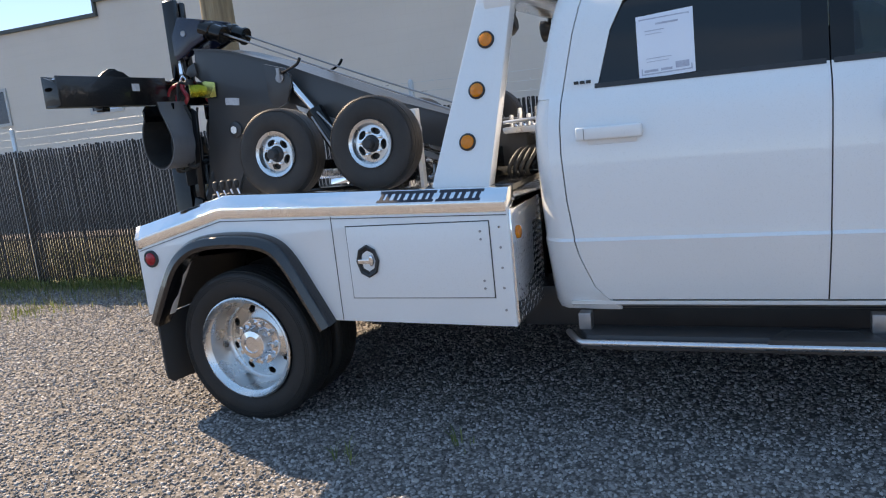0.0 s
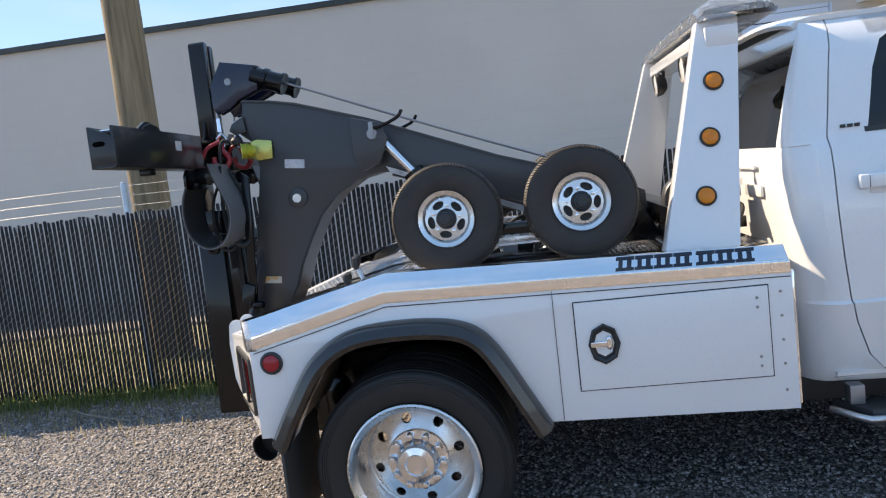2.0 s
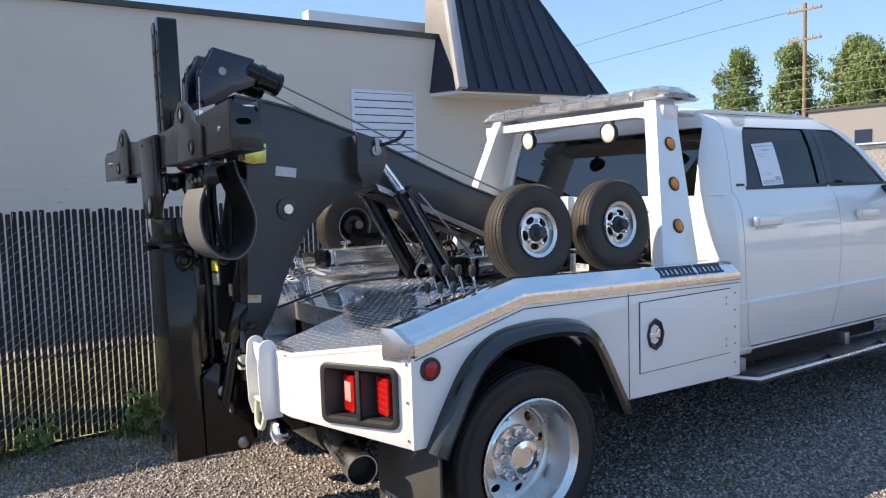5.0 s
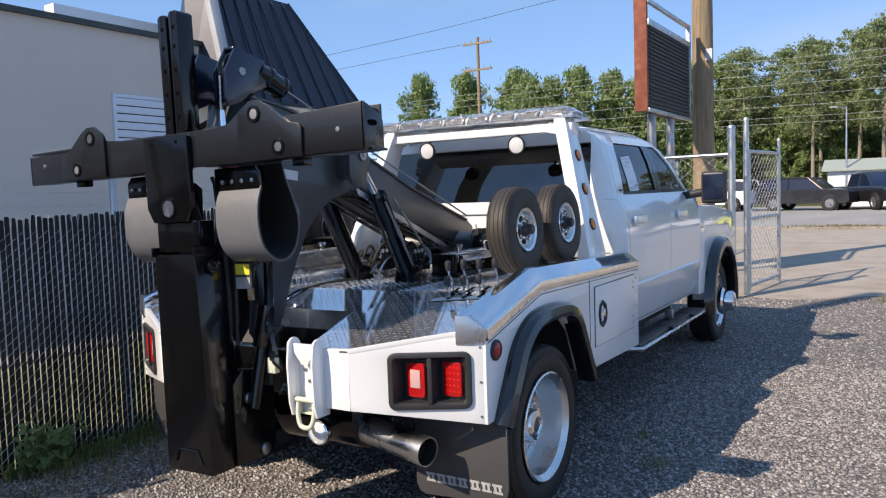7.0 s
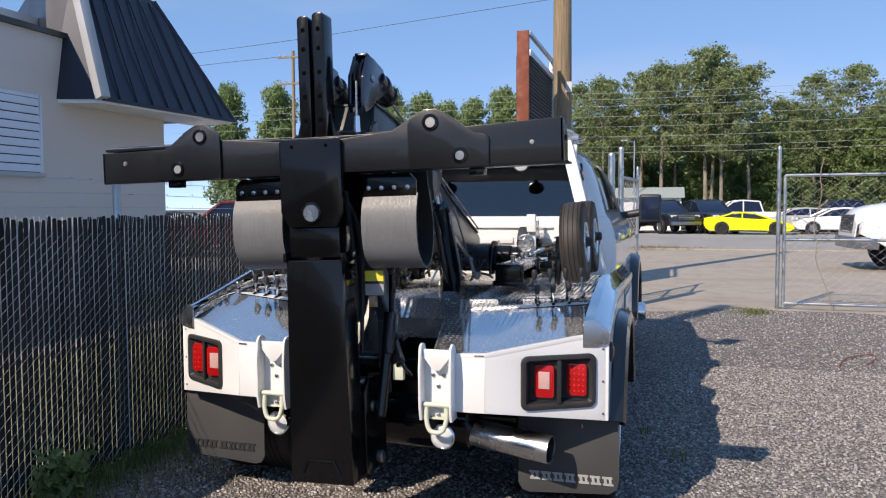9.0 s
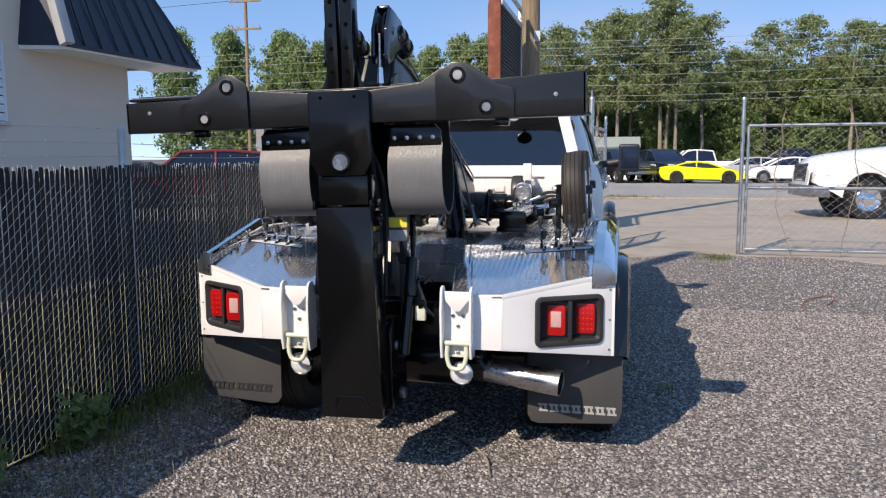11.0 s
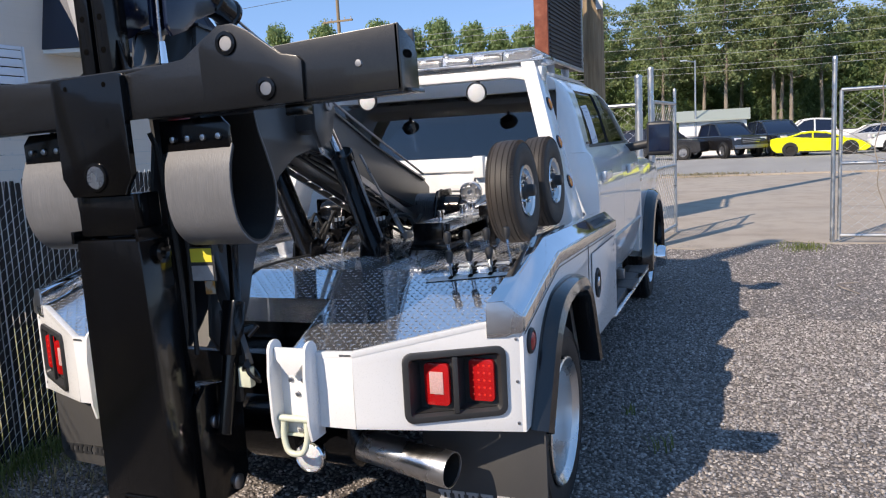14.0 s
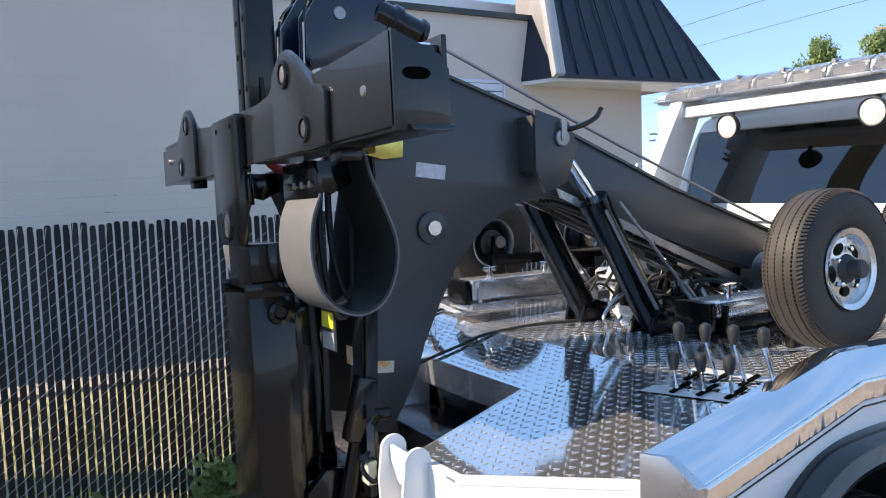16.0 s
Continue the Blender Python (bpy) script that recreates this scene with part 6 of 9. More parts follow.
def dual_wheel(x, v, s, inner):
    m = Matrix.Translation((x, YC - 0.04 + s * (v - 0.04), 0.39)) @ Matrix.Rotation(math.pi / 2 * (1 if s < 0 else -1), 4, "X") @ Matrix.Rotation(0.2, 4, "Z")
    bm = bm_new()
    lathe(bm, [(0.262, 0.092), (0.270, 0.10), (0.270, 0.108), (0.262, 0.112), (0.252, 0.098), (0.236, 0.085), (0.228, 0.05), (0.226, -0.03), (0.215, -0.05), (0.205, -0.055)], m, 56)
    wh = pt("wheel", bm, RIMALLOY, "polished alloy dual wheel with round hand holes")
    bm = bm_new()
    tyre_mesh(bm, m, 0.403, 0.215, 0.262, 5)
    pt("tyre", bm, TYRE, "black commercial tyre", 0, wh)
    if inner:
        return
    bm = bm_new()
    holed_disc(bm, m, 0.125, 0.208, 8, 0.172, 0.021, -0.02, -0.054)
    bmesh.ops.remove_doubles(bm, verts=bm.verts, dist=1e-4)
    pt("wheel_disc", bm, RIMALLOY, "", 0, wh)
    bm = bm_new()
    lathe(bm, [(0.128, -0.02), (0.124, -0.008), (0.09, -0.004), (0.085, 0.004), (0.082, 0.035), (0.072, 0.05), (0.045, 0.056), (0.04, 0.05), (0, 0.05)], m, 40)
    pt("hub_cap", bm, CHROME, "chrome hub cap", 0, wh)
    for k in range(10):
        bm = bm_new()
        a = 2 * math.pi * (k + 0.5) / 10
        lathe(bm, [(0.018, -0.012), (0.017, 0.010), (0.012, 0.022), (0, 0.025)], m @ Matrix.Translation((0.105 * math.cos(a), 0.105 * math.sin(a), 0)), 10)
        pt("lug_nut", bm, CHROME, "", 0, wh)


for s in (-1, 1):
    dual_wheel(-2.47, 1.065, s, False)
    dual_wheel(-2.47, 0.80, s, True)
    # front wheel with a protruding chrome hub
    m = Matrix.Translation((2.0, YC + s * 0.93, 0.40)) @ Matrix.Rotation(math.pi / 2 * (1 if s < 0 else -1), 4, "X")
    bm = bm_new()
    lathe(bm, [(0.262, 0.092), (0.270, 0.108), (0.255, 0.11), (0.245, 0.09), (0.23, 0.085), (0.12, 0.10), (0.11, 0.13)], m, 48)
    wh = pt("wheel", bm, CHROME, "polished alloy front wheel")
    bm = bm_new()
    tyre_mesh(bm, m, 0.403, 0.225, 0.262, 5)
    pt("tyre", bm, TYRE, "black commercial tyre", 0, wh)
    bm = bm_new()
    lathe(bm, [(0.14, 0.10), (0.135, 0.15), (0.105, 0.17), (0.10, 0.235), (0.085, 0.255), (0, 0.262)], m, 32)
    pt("hub_cap", bm, CHROME, "chrome hub cap", 0, wh)

# -- crew cab --
HALF = [(0.90, 0.535), (0.955, 0.54), (0.985, 0.575), (1.01, 0.66), (1.04, 0.80), (1.056, 0.872), (1.042, 0.884), (1.052, 1.05), (1.05, 1.25), (1.035, 1.37), (1.005, 1.455), (0.965, 1.50),
        (0.935, 1.62), (0.90, 1.74), (0.855, 1.85), (0.80, 1.92), (0.735, 1.965)]


def half(z):
    for (w0, z0), (w1, z1) in zip(HALF, HALF[1:]):
        if z <= z1:
            return w0 + (w1 - w0) * max(0, (z - z0)) / (z1 - z0)
    return HALF[-1][0]


def skin(bm, s, zs, left, right, off=0.0, cols=4, thick=0.018):
    """A body panel that follows the cab's side, between two edges given by height."""
    rows = []
    for z in zs:
        a, b = left(z), right(z)
        rows.append([(a + (b - a) * k / cols, YC + s * (half(z) + off), z) for k in range(cols + 1)])
    vs = grid(bm, rows)
    inner = grid(bm, [[(p.co.x, p.co.y - s * thick, p.co.z) for p in r] for r in vs])
    k = cols
    for a, b in zip(range(len(vs) - 1), range(1, len(vs))):
        bm.faces.new((vs[a][0], vs[b][0], inner[b][0], inner[a][0]))
        bm.faces.new((vs[a][k], vs[b][k], inner[b][k], inner[a][k]))
    for i in range(k):
        bm.faces.new((vs[0][i], vs[0][i + 1], inner[0][i + 1], inner[0][i]))
        bm.faces.new((vs[-1][i], vs[-1][i + 1], inner[-1][i + 1], inner[-1][i]))


def heights(a, b):
    return [a] + [z for _, z in HALF if a + 0.008 < z < b - 0.008] + [b]


def lerp_list(pts):
    def f(z):
        for (z0, x0), (z1, x1) in zip(pts, pts[1:]):
            if z <= z1:
                return x0 + (x1 - x0) * max(0.0, z - z0) / (z1 - z0)
        return pts[-1][1]
    return f


rear_gap = lerp_list([(0.55, -0.58), (0.64, -0.675), (0.75, -0.725), (0.95, -0.765), (1.3, -0.785), (1.5, -0.775), (1.75, -0.73), (1.97, -0.675)])
mid_gap = lerp_list([(0.55, 0.225), (0.9, 0.235), (1.4, 0.245), (1.97, 0.24)])
front_gap = lerp_list([(0.55, 1.10), (0.7, 1.17), (1.0, 1.20), (1.40, 1.17), (1.5, 1.10)])
a_pillar = lerp_list([(1.5, 1.08), (1.75, 0.78), (1.90, 0.55), (1.97, 0.42)])
GAP = 0.0028
WZ = 1.515
for s in (-1, 1):
    bm = bm_new()
    skin(bm, s, heights(0.60, WZ), lambda z: rear_gap(z) + GAP, lambda z: mid_gap(z) - GAP)
    d1 = pt("rear_door", bm, WHITE, "white rear cab door", 0, angle=30)
    bm = bm_new()
    skin(bm, s, heights(0.60, WZ), lambda z: mid_gap(z) + GAP, lambda z: front_gap(z) - GAP)
    d2 = pt("front_door", bm, WHITE, "white front cab door", 0, angle=30)
    bm = bm_new()
    skin(bm, s, heights(0.535, 0.592), lambda z: -0.80, lambda z: 1.25)
    pt("rocker_panel", bm, WHITE, "white rocker panel", 0, angle=30)
    # dark inner shell seen in the shut lines
    bm = bm_new()
    skin(bm, s, heights(0.55, WZ), lambda z: -0.80, lambda z: 1.3, -0.024)
    pt("inner_sill", bm, PLASTIC, "", 0, angle=30)
    # window frames and panes
    bm = bm_new()
    zs = heights(WZ, 1.965)
    skin(bm, s, zs, lambda z: rear_gap(z) + GAP, lambda z: max(rear_gap(z) + 0.11, lerp_list([(1.5, -0.63), (1.56, -0.615), (1.75, -0.57), (1.84, -0.535), (1.88, -0.48), (1.97, -0.3)])(z)))
    pt("door_pillar", bm, WHITE, "", 0, d1, 30)
    bm = bm_new()
    skin(bm, s, heights(1.878, 1.955), lambda z: -0.55, lambda z: a_pillar(z) - 0.02)
    pt("window_header", bm, WHITE, "", 0, d1, 30)
    bm = bm_new()
    skin(bm, s, heights(WZ, 1.885), lambda z: 0.150, lambda z: mid_gap(z) - GAP, -0.002)
    skin(bm, s, heights(WZ, 1.885), lambda z: mid_gap(z) + GAP, lambda z: 0.325, -0.002)
    pt("black_pillar", bm, BLACK, "gloss black pillar trim", 0, d1, 30)
    bm = bm_new()
    skin(bm, s, heights(WZ, 1.89), lambda z: -0.645, lambda z: 0.155, -0.012, thick=0.005)
    gl = pt("door_glass", bm, TINT, "dark tinted window", 0, d1, 30)
    gl.visible_shadow = False
    bm = bm_new()
    skin(bm, s, heights(WZ, 1.89), lambda z: 0.32, lambda z: a_pillar(z) - 0.05, -0.012, thick=0.005)
    gl = pt("door_glass", bm, GLASS, "lightly tinted window", 0, d2, 30)
    gl.visible_shadow = False
    bm = bm_new()
    skin(bm, s, heights(WZ - 0.010, WZ + 0.010), lambda z: -0.638, lambda z: 0.23, 0.002, thick=0.012)
    skin(bm, s, heights(WZ - 0.010, WZ + 0.010), lambda z: 0.255, lambda z: 1.02, 0.002, thick=0.012)
    pt("belt_seal", bm, PLASTIC, "black window seal", 0, d1)
    bm = bm_new()
    skin(bm, s, zs, lambda z: a_pillar(z) - 0.07, lambda z: a_pillar(z) + 0.01)
    pt("a_pillar", bm, WHITE, "", 0, angle=30)
    # handles
    for dd, x0 in ((d1, -0.575), (d2, 0.55)):
        bm = bm_new()
        yy = YC + s * (half(1.32) + 0.022)
        box(bm, (x0, yy, 1.325), (0.27, 0.022, 0.055))
        hd = pt("handle", bm, WHITE, "white grab handle", 0.01, dd, segs=3)
        bm = bm_new()
        box(bm, (x0 + 0.01, YC + s * (half(1.32) + 0.004), 1.31), (0.20, 0.014, 0.066))
        pt("handle_recess", bm, BODYWHITE, "", 0.006, dd)
        bm = bm_new()
        box(bm, (x0 - 0.10, yy + s * 0.0115, 1.325), (0.002, 0.002, 0.044))
        pt("handle_seam", bm, PLASTIC, "", 0, dd)
    bm = bm_new()
    for k in range(3):
        box(bm, (-0.715 + 0.026 * k, YC + s * (half(1.53) + 0.004), 1.535), (0.020, 0.004, 0.013))
    pt("badge", bm, PLASTIC, "small dark model badge", 0.001)
    # door mirror
    bm = bm_new()
    box(bm, (0.86, YC + s * 1.25, 1.53), (0.10, 0.20, 0.27))
    mir = pt("door_mirror", bm, PLASTIC, "large black towing mirror", 0.03, segs=3)
    bm = bm_new()
    rod(bm, (0.92, YC + s * 0.96, 1.46), (0.87, YC + s * 1.20, 1.50), 0.035, 12)
    pt("mirror_arm", bm, PLASTIC, "", 0, mir)
    bm = bm_new()
    box(bm, (0.807, YC + s * 1.25, 1.535), (0.004, 0.16, 0.21))
    pt("mirror_glass", bm, NAVY, "", 0.001, mir)
    # running board: dark tube deck, bright rounded edge, framed step pads
    bm = bm_new()
    plan_rb = [(-0.80, 0.95), (-0.72, 1.10), (1.0, 1.10), (1.06, 0.95)]
    lo = [bm.verts.new((x, YC + s * v, 0.405)) for x, v in plan_rb]
    hi = [bm.verts.new((x, YC + s * (v - 0.012), 0.468)) for x, v in plan_rb]
    bm.faces.new(lo), bm.faces.new(hi[::-1])
    for k in range(4):
        bm.faces.new((lo[k], hi[k], hi[(k + 1) % 4], lo[(k + 1) % 4]))
    rb = pt("running_board", bm, BOARD, "dark grey running board with a metal edge", 0.01)
    bm = bm_new()
    tube(bm, [(-0.825, YC + s * 0.975, 0.445), (-0.77, YC + s * 1.075, 0.442), (-0.735, YC + s * 1.112, 0.440), (0.0, YC + s * 1.118, 0.440), (1.0, YC + s * 1.118, 0.440)], 0.014, 12, 4, smooth=False)
    pt("edge_strip", bm, ALLOY, "brushed metal edge strip", 0, rb)
    for x0 in (0.21, 0.85):
        bm = bm_new()
        fr = [(x0 - 0.21, 1.125), (x0 - 0.15, 0.985), (x0 + 0.15, 0.985), (x0 + 0.21, 1.125)]
        inn = [(x0 - 0.150, 1.105), (x0 - 0.115, 1.003), (x0 + 0.115, 1.003), (x0 + 0.150, 1.105)]
        rows = [[(x, YC + s * v, z) for x, v in q] for q, z in ((fr, 0.43), (fr, 0.470), (inn, 0.474), (inn, 0.462))]
        grid(bm, rows, True)
        pt("step_frame", bm, BOARD, "grey frame of the step", 0.003, rb)
        bm = bm_new()
        bm.faces.new([bm.verts.new((x, YC + s * v, 0.466)) for x, v in inn])
        thicken(bm, 0.006)
        pt("step_pad", bm, PLASTIC, "ribbed black step pad", 0, rb)
        for k in range(5):
            bm = bm_new()
            box(bm, (x0, YC + s * (1.018 + 0.018 * k), 0.468), (0.24, 0.007, 0.005))
            pt("pad_rib", bm, PLASTIC, "", 0, rb)
    for x0 in (-0.74, 0.4):
        bm = bm_new()
        box(bm, (x0, YC + s * 0.985, 0.505), (0.055, 0.06, 0.075))
        pt("board_bracket", bm, STEEL, "grey board bracket", 0.004, rb)
    # front fender with its arch and flare
    bm = bm_new()
    arch = [(2.0 + 0.50 * math.cos(a), 0.42 + 0.52 * math.sin(a)) for a in np.linspace(math.pi * 0.97, 0.03 * math.pi, 14)]
    prism(bm, [(1.215, 0.56), (1.215, 1.30), (1.30, 1.36), (1.9, 1.34), (2.7, 1.26), (2.86, 1.1), (2.9, 0.6), (2.5, 0.5)] + arch[::-1] + [(1.5, 0.56)], "y", YC + s * 1.03, YC + s * 0.90)
    pt("front_fender", bm, WHITE, "white front fender", 0.02)
    bm = bm_new()
    rows = []
    for a in np.linspace(math.pi * 1.04, -0.04 * math.pi, 22):
        cs, sn = math.cos(a), math.sin(a)
        rows.append([(2.0 + r * cs, YC + s * v, 0.42 + r * sn * 1.04) for r, v in ((0.60, 1.03), (0.59, 1.09), (0.56, 1.12), (0.51, 1.125), (0.49, 1.10), (0.49, 0.98))])
    grid(bm, rows)
    thicken(bm, 0.008)
    pt("front_flare", bm, FLARE, "black wide front wheel flare")
    bm = bm_new()
    for k in range(2):
        box(bm, (1.31 + 0.11 * k, YC + s * 1.0345, 1.17), (0.085, 0.004, 0.025))
    pt("fender_badge", bm, CHROME, "small chrome badge", 0.001)

# paper behind the rear window, with unread print as bars
bm = bm_new()
grid(bm, [[(x, YC - half(z) + 0.0082, z) for x, z in ((-0.455 - 0.013 * f, 1.520 + 0.252 * f), (-0.235 - 0.008 * f, 1.530 + 0.257 * f))] for f in (k / 8 for k in range(9))])
thicken(bm, 0.001)
sheet = pt("window_paper", bm, PAPER, "printed sale sheet taped to the window")
bm = bm_new()


def on_paper(u, w):
    x = -0.455 + 0.22 * u - 0.012 * w
    z = 1.520 + 0.252 * w + 0.01 * u
    return (x, YC - half(z) + 0.0062, z)


def bar_on_paper(bm, u0, u1, w0, w1):
    bm.faces.new([bm.verts.new(on_paper(*p)) for p in ((u0, w0), (u1, w0), (u1, w1), (u0, w1))])


for u0, u1, w0, w1 in ((0.05, 0.95, 0.93, 0.95), (0.05, 0.95, 0.05, 0.07), (0.05, 0.07, 0.05, 0.95), (0.93, 0.95, 0.05, 0.95), (0.1, 0.35, 0.09, 0.13), (0.4, 0.6, 0.09, 0.13),
                       (0.66, 0.90, 0.10, 0.2), (0.35, 0.75, 0.83, 0.86), (0.15, 0.5, 0.74, 0.755), (0.15, 0.45, 0.69, 0.70), (0.15, 0.6, 0.30, 0.31), (0.15, 0.55, 0.25, 0.26)):
    bar_on_paper(bm, u0, u1, w0, w1)
pt("print_layer", bm, PRINT, "", 0, sheet)

# cab back with rounded corners
bm = bm_new()


def back_x(z):
    return lerp_list([(0.53, -0.90), (1.35, -0.93), (1.5, -0.915), (1.75, -0.855), (1.9, -0.81), (1.97, -0.77)])(z)


def pane_half(z):
    return 0.822 - 0.05 * max(0.0, z - 1.48)


def corner(z):
    """The rear corner in plan beside the back window."""
    w, xb, xg = half(z), back_x(z), rear_gap(z) - GAP
    d = max(0.012, w - pane_half(z))
    return [(xg, w), (xg - 0.04, w - 0.02 * d), (xb + 0.06, w - 0.12 * d), (xb + 0.022, w - 0.38 * d), (xb + 0.006, w - 0.68 * d), (xb, w - d)]


def plan(z, inner_to=0.0):
    w, xb, xg = half(z), back_x(z), rear_gap(z) - GAP
    pts = [(xg, w), (xg - 0.05, w - 0.002), (xb + 0.075, w - 0.02), (xb + 0.035, w - 0.055), (xb + 0.012, w - 0.10), (xb, w - 0.17)]
    return pts + ([(xb - 0.004, inner_to)] if inner_to < w - 0.2 else [])


rows = []
for z in heights(0.545, 1.48):
    p = plan(z)
    rows.append([(x, YC - v, z) for x, v in p] + [(x, YC + v, z) for x, v in p[::-1][1:]])
grid(bm, rows)
thicken(bm, 0.015)
back = pt("cab_back", bm, WHITE, "white back wall of the cab", 0, angle=32)
for s in (-1, 1):
    bm = bm_new()
    rows = []
    for z in heights(1.48, 1.965):
        rows.append([(x, YC + s * v, z) for x, v in corner(z)])
    grid(bm, rows)
    thicken(bm, 0.015)
    pt("rear_pillar", bm, WHITE, "", 0, back, 32)
bm = bm_new()
for v in (-0.55, -0.18, 0.18, 0.55):
    box(bm, (-0.938, YC + v, 1.30), (0.012, 0.24, 0.05))
box(bm, (-0.94, YC - 0.0, 1.40), (0.016, 1.2, 0.018))
pt("back_rib", bm, WHITE, "", 0.005, back)
bm = bm_new()
rows = []
for z in (1.875, 1.93, 1.965):
    rows.append([(back_x(z) - 0.004 * (1 - abs(k) / 6), YC + (min(half(z), pane_half(z)) - 0.004) * k / 6, z) for k in range(-6, 7)])
grid(bm, rows)
thicken(bm, 0.015)
pt("rear_header", bm, WHITE, "", 0, back)
bm = bm_new()
rows = []
for z in (1.475, 1.6, 1.75, 1.885):
    rows.append([(back_x(z) + 0.012, YC + (pane_half(z) + 0.004) * k / 4, z) for k in range(-4, 5)])
grid(bm, rows)
thicken(bm, 0.004)
rg = pt("rear_glass", bm, BACKGLASS, "tinted rear window of the cab", 0, back)
rg.visible_shadow = False
# roof
bm = bm_new()
rows = []
for x in (-0.79, -0.77, -0.72, -0.6, -0.3, 0.0, 0.25, 0.42, 0.52):
    drop = 0.05 * max(0, (x - 0.1) / 0.42) ** 2 + (0.03 if x < -0.78 else 0.008 if x < -0.76 else 0)
    w = 0.745 - (0.02 if x < -0.76 else 0)
    rows.append([(x, YC + w * k / 8, 1.962 + 0.062 * (1 - abs(k / 8) ** 2.4) - drop * (1 - 0.3 * abs(k / 8))) for k in range(-8, 9)])
grid(bm, rows)
thicken(bm, -0.02)
pt("cab_roof", bm, WHITE, "white cab roof", 0, angle=30)
# windscreen, hood, cowl
bm = bm_new()
grid(bm, [[(1.10 - 0.02 * abs(k) / 4, YC + 0.92 * k / 4, 1.44) for k in range(-4, 5)], [(0.80, YC + 0.84 * k / 4, 1.72) for k in range(-4, 5)], [(0.50, YC + 0.74 * k / 4, 1.945) for k in range(-4, 5)]])
thicken(bm, 0.005)
ws = pt("windscreen", bm, GLASS, "clear windscreen")
ws.visible_shadow = False
bm = bm_new()
rows = []
for x, zc, zw in ((1.06, 1.43, 1.36), (1.3, 1.42, 1.35), (2.0, 1.39, 1.33), (2.6, 1.33, 1.26), (2.82, 1.24, 1.16), (2.9, 1.0, 0.95), (2.92, 0.55, 0.55)):
    rows.append([(x, YC + 0.99 * k / 6, zw + (zc - zw) * (1 - abs(k / 6) ** 3)) for k in range(-6, 7)])
grid(bm, rows)
thicken(bm, -0.02)
pt("hood", bm, WHITE, "white hood and nose", 0, angle=30)
# seats and dash
bm = bm_new()
for x0, vs_ in ((-0.55, (-0.55, 0.0, 0.55)), (0.42, (-0.5, 0.5))):
    for v in vs_:
        w = 0.46
        prism(bm, [(x0 - 0.10, 1.0), (x0 + 0.08, 1.0), (x0 + 0.0, 1.52), (x0 - 0.12, 1.52)], "y", YC + v - w / 2, YC + v + w / 2)
        prism(bm, [(x0 - 0.13, 1.55), (x0 - 0.03, 1.55), (x0 - 0.05, 1.70), (x0 - 0.13, 1.70)], "y", YC + v - 0.13, YC + v + 0.13)
        rod(bm, (x0 - 0.07, YC + v - 0.06, 1.48), (x0 - 0.08, YC + v - 0.06, 1.58), 0.008, 6)
        rod(bm, (x0 - 0.07, YC + v + 0.06, 1.48), (x0 - 0.08, YC + v + 0.06, 1.58), 0.008, 6)
        box(bm, (x0 + 0.24, YC + v, 0.98), (0.5, w, 0.14))
pt("seats", bm, CLOTH, "black cloth cab seats", 0.03)
bm = bm_new()
prism(bm, [(0.85, 1.0), (1.1, 0.9), (1.12, 1.40), (0.95, 1.42), (0.82, 1.34)], "y", YC - 0.92, YC + 0.92)
box(bm, (0.1, YC, 0.86), (2.0, 1.8, 0.05))
pt("dashboard", bm, CLOTH, "black dashboard and cab floor", 0.02)
bm = bm_new()
lathe(bm, [(0.17, -0.012), (0.185, 0), (0.17, 0.012), (0.158, 0)], Matrix.Translation((0.72, YC + 0.45, 1.36)) @ Matrix.Rotation(-1.1, 4, "Y"), 28, True)
pt("steering_wheel", bm, PLASTIC, "black steering wheel")

# -- underlift mast, stowed upright; the whole of it leans a little --
TIP = Matrix.Translation((0, YC, 1.4)) @ Matrix.Rotation(radians(-1.4), 4, "X") @ Matrix.Translation((0, -YC, -1.4))


def up(name, bm, mat, label="", bevel=0.0, parent=None, angle=38):
    bmesh.ops.transform(bm, matrix=TIP, verts=bm.verts)
    return pt(name, bm, mat, label, bevel, parent, angle)


def Y(v):
    return YC + v


bm = bm_new()
prism(bm, [(Y(-0.125), 1.33), (Y(0.13), 1.33), (Y(0.145), 0.375), (Y(-0.145), 0.375)], "x", -3.69, -3.555)
mast = up("underlift_mast", bm, BLACK, "gloss black underlift mast tube", 0.008)
bm = bm_new()
prism(bm, [(Y(-0.112), 1.34), (Y(0.118), 1.34), (Y(0.118), 1.47), (Y(-0.112), 1.47)], "x", -3.675, -3.56)
up("mast_collar", bm, BLACK, "", 0.006, mast)
for v in (-0.128, 0.133):
    bm = bm_new()
    prism(bm, [(Y(v - 0.006), 1.32), (Y(v + 0.006), 1.32), (Y(v + 0.006), 1.36), (Y(v - 0.006), 1.36)], "x", -3.70, -3.56)
    up("weld_lip", bm, BLACK, "", 0.003, mast)
bm = bm_new()
tube(bm, [(-3.692, Y(-0.085), 0.42), (-3.692, Y(-0.06), 0.475), (-3.692, Y(0.06), 0.475), (-3.692, Y(0.085), 0.42)], 0.006, 8, smooth=False)
up("weld_bead", bm, BLACK, "", 0, mast)
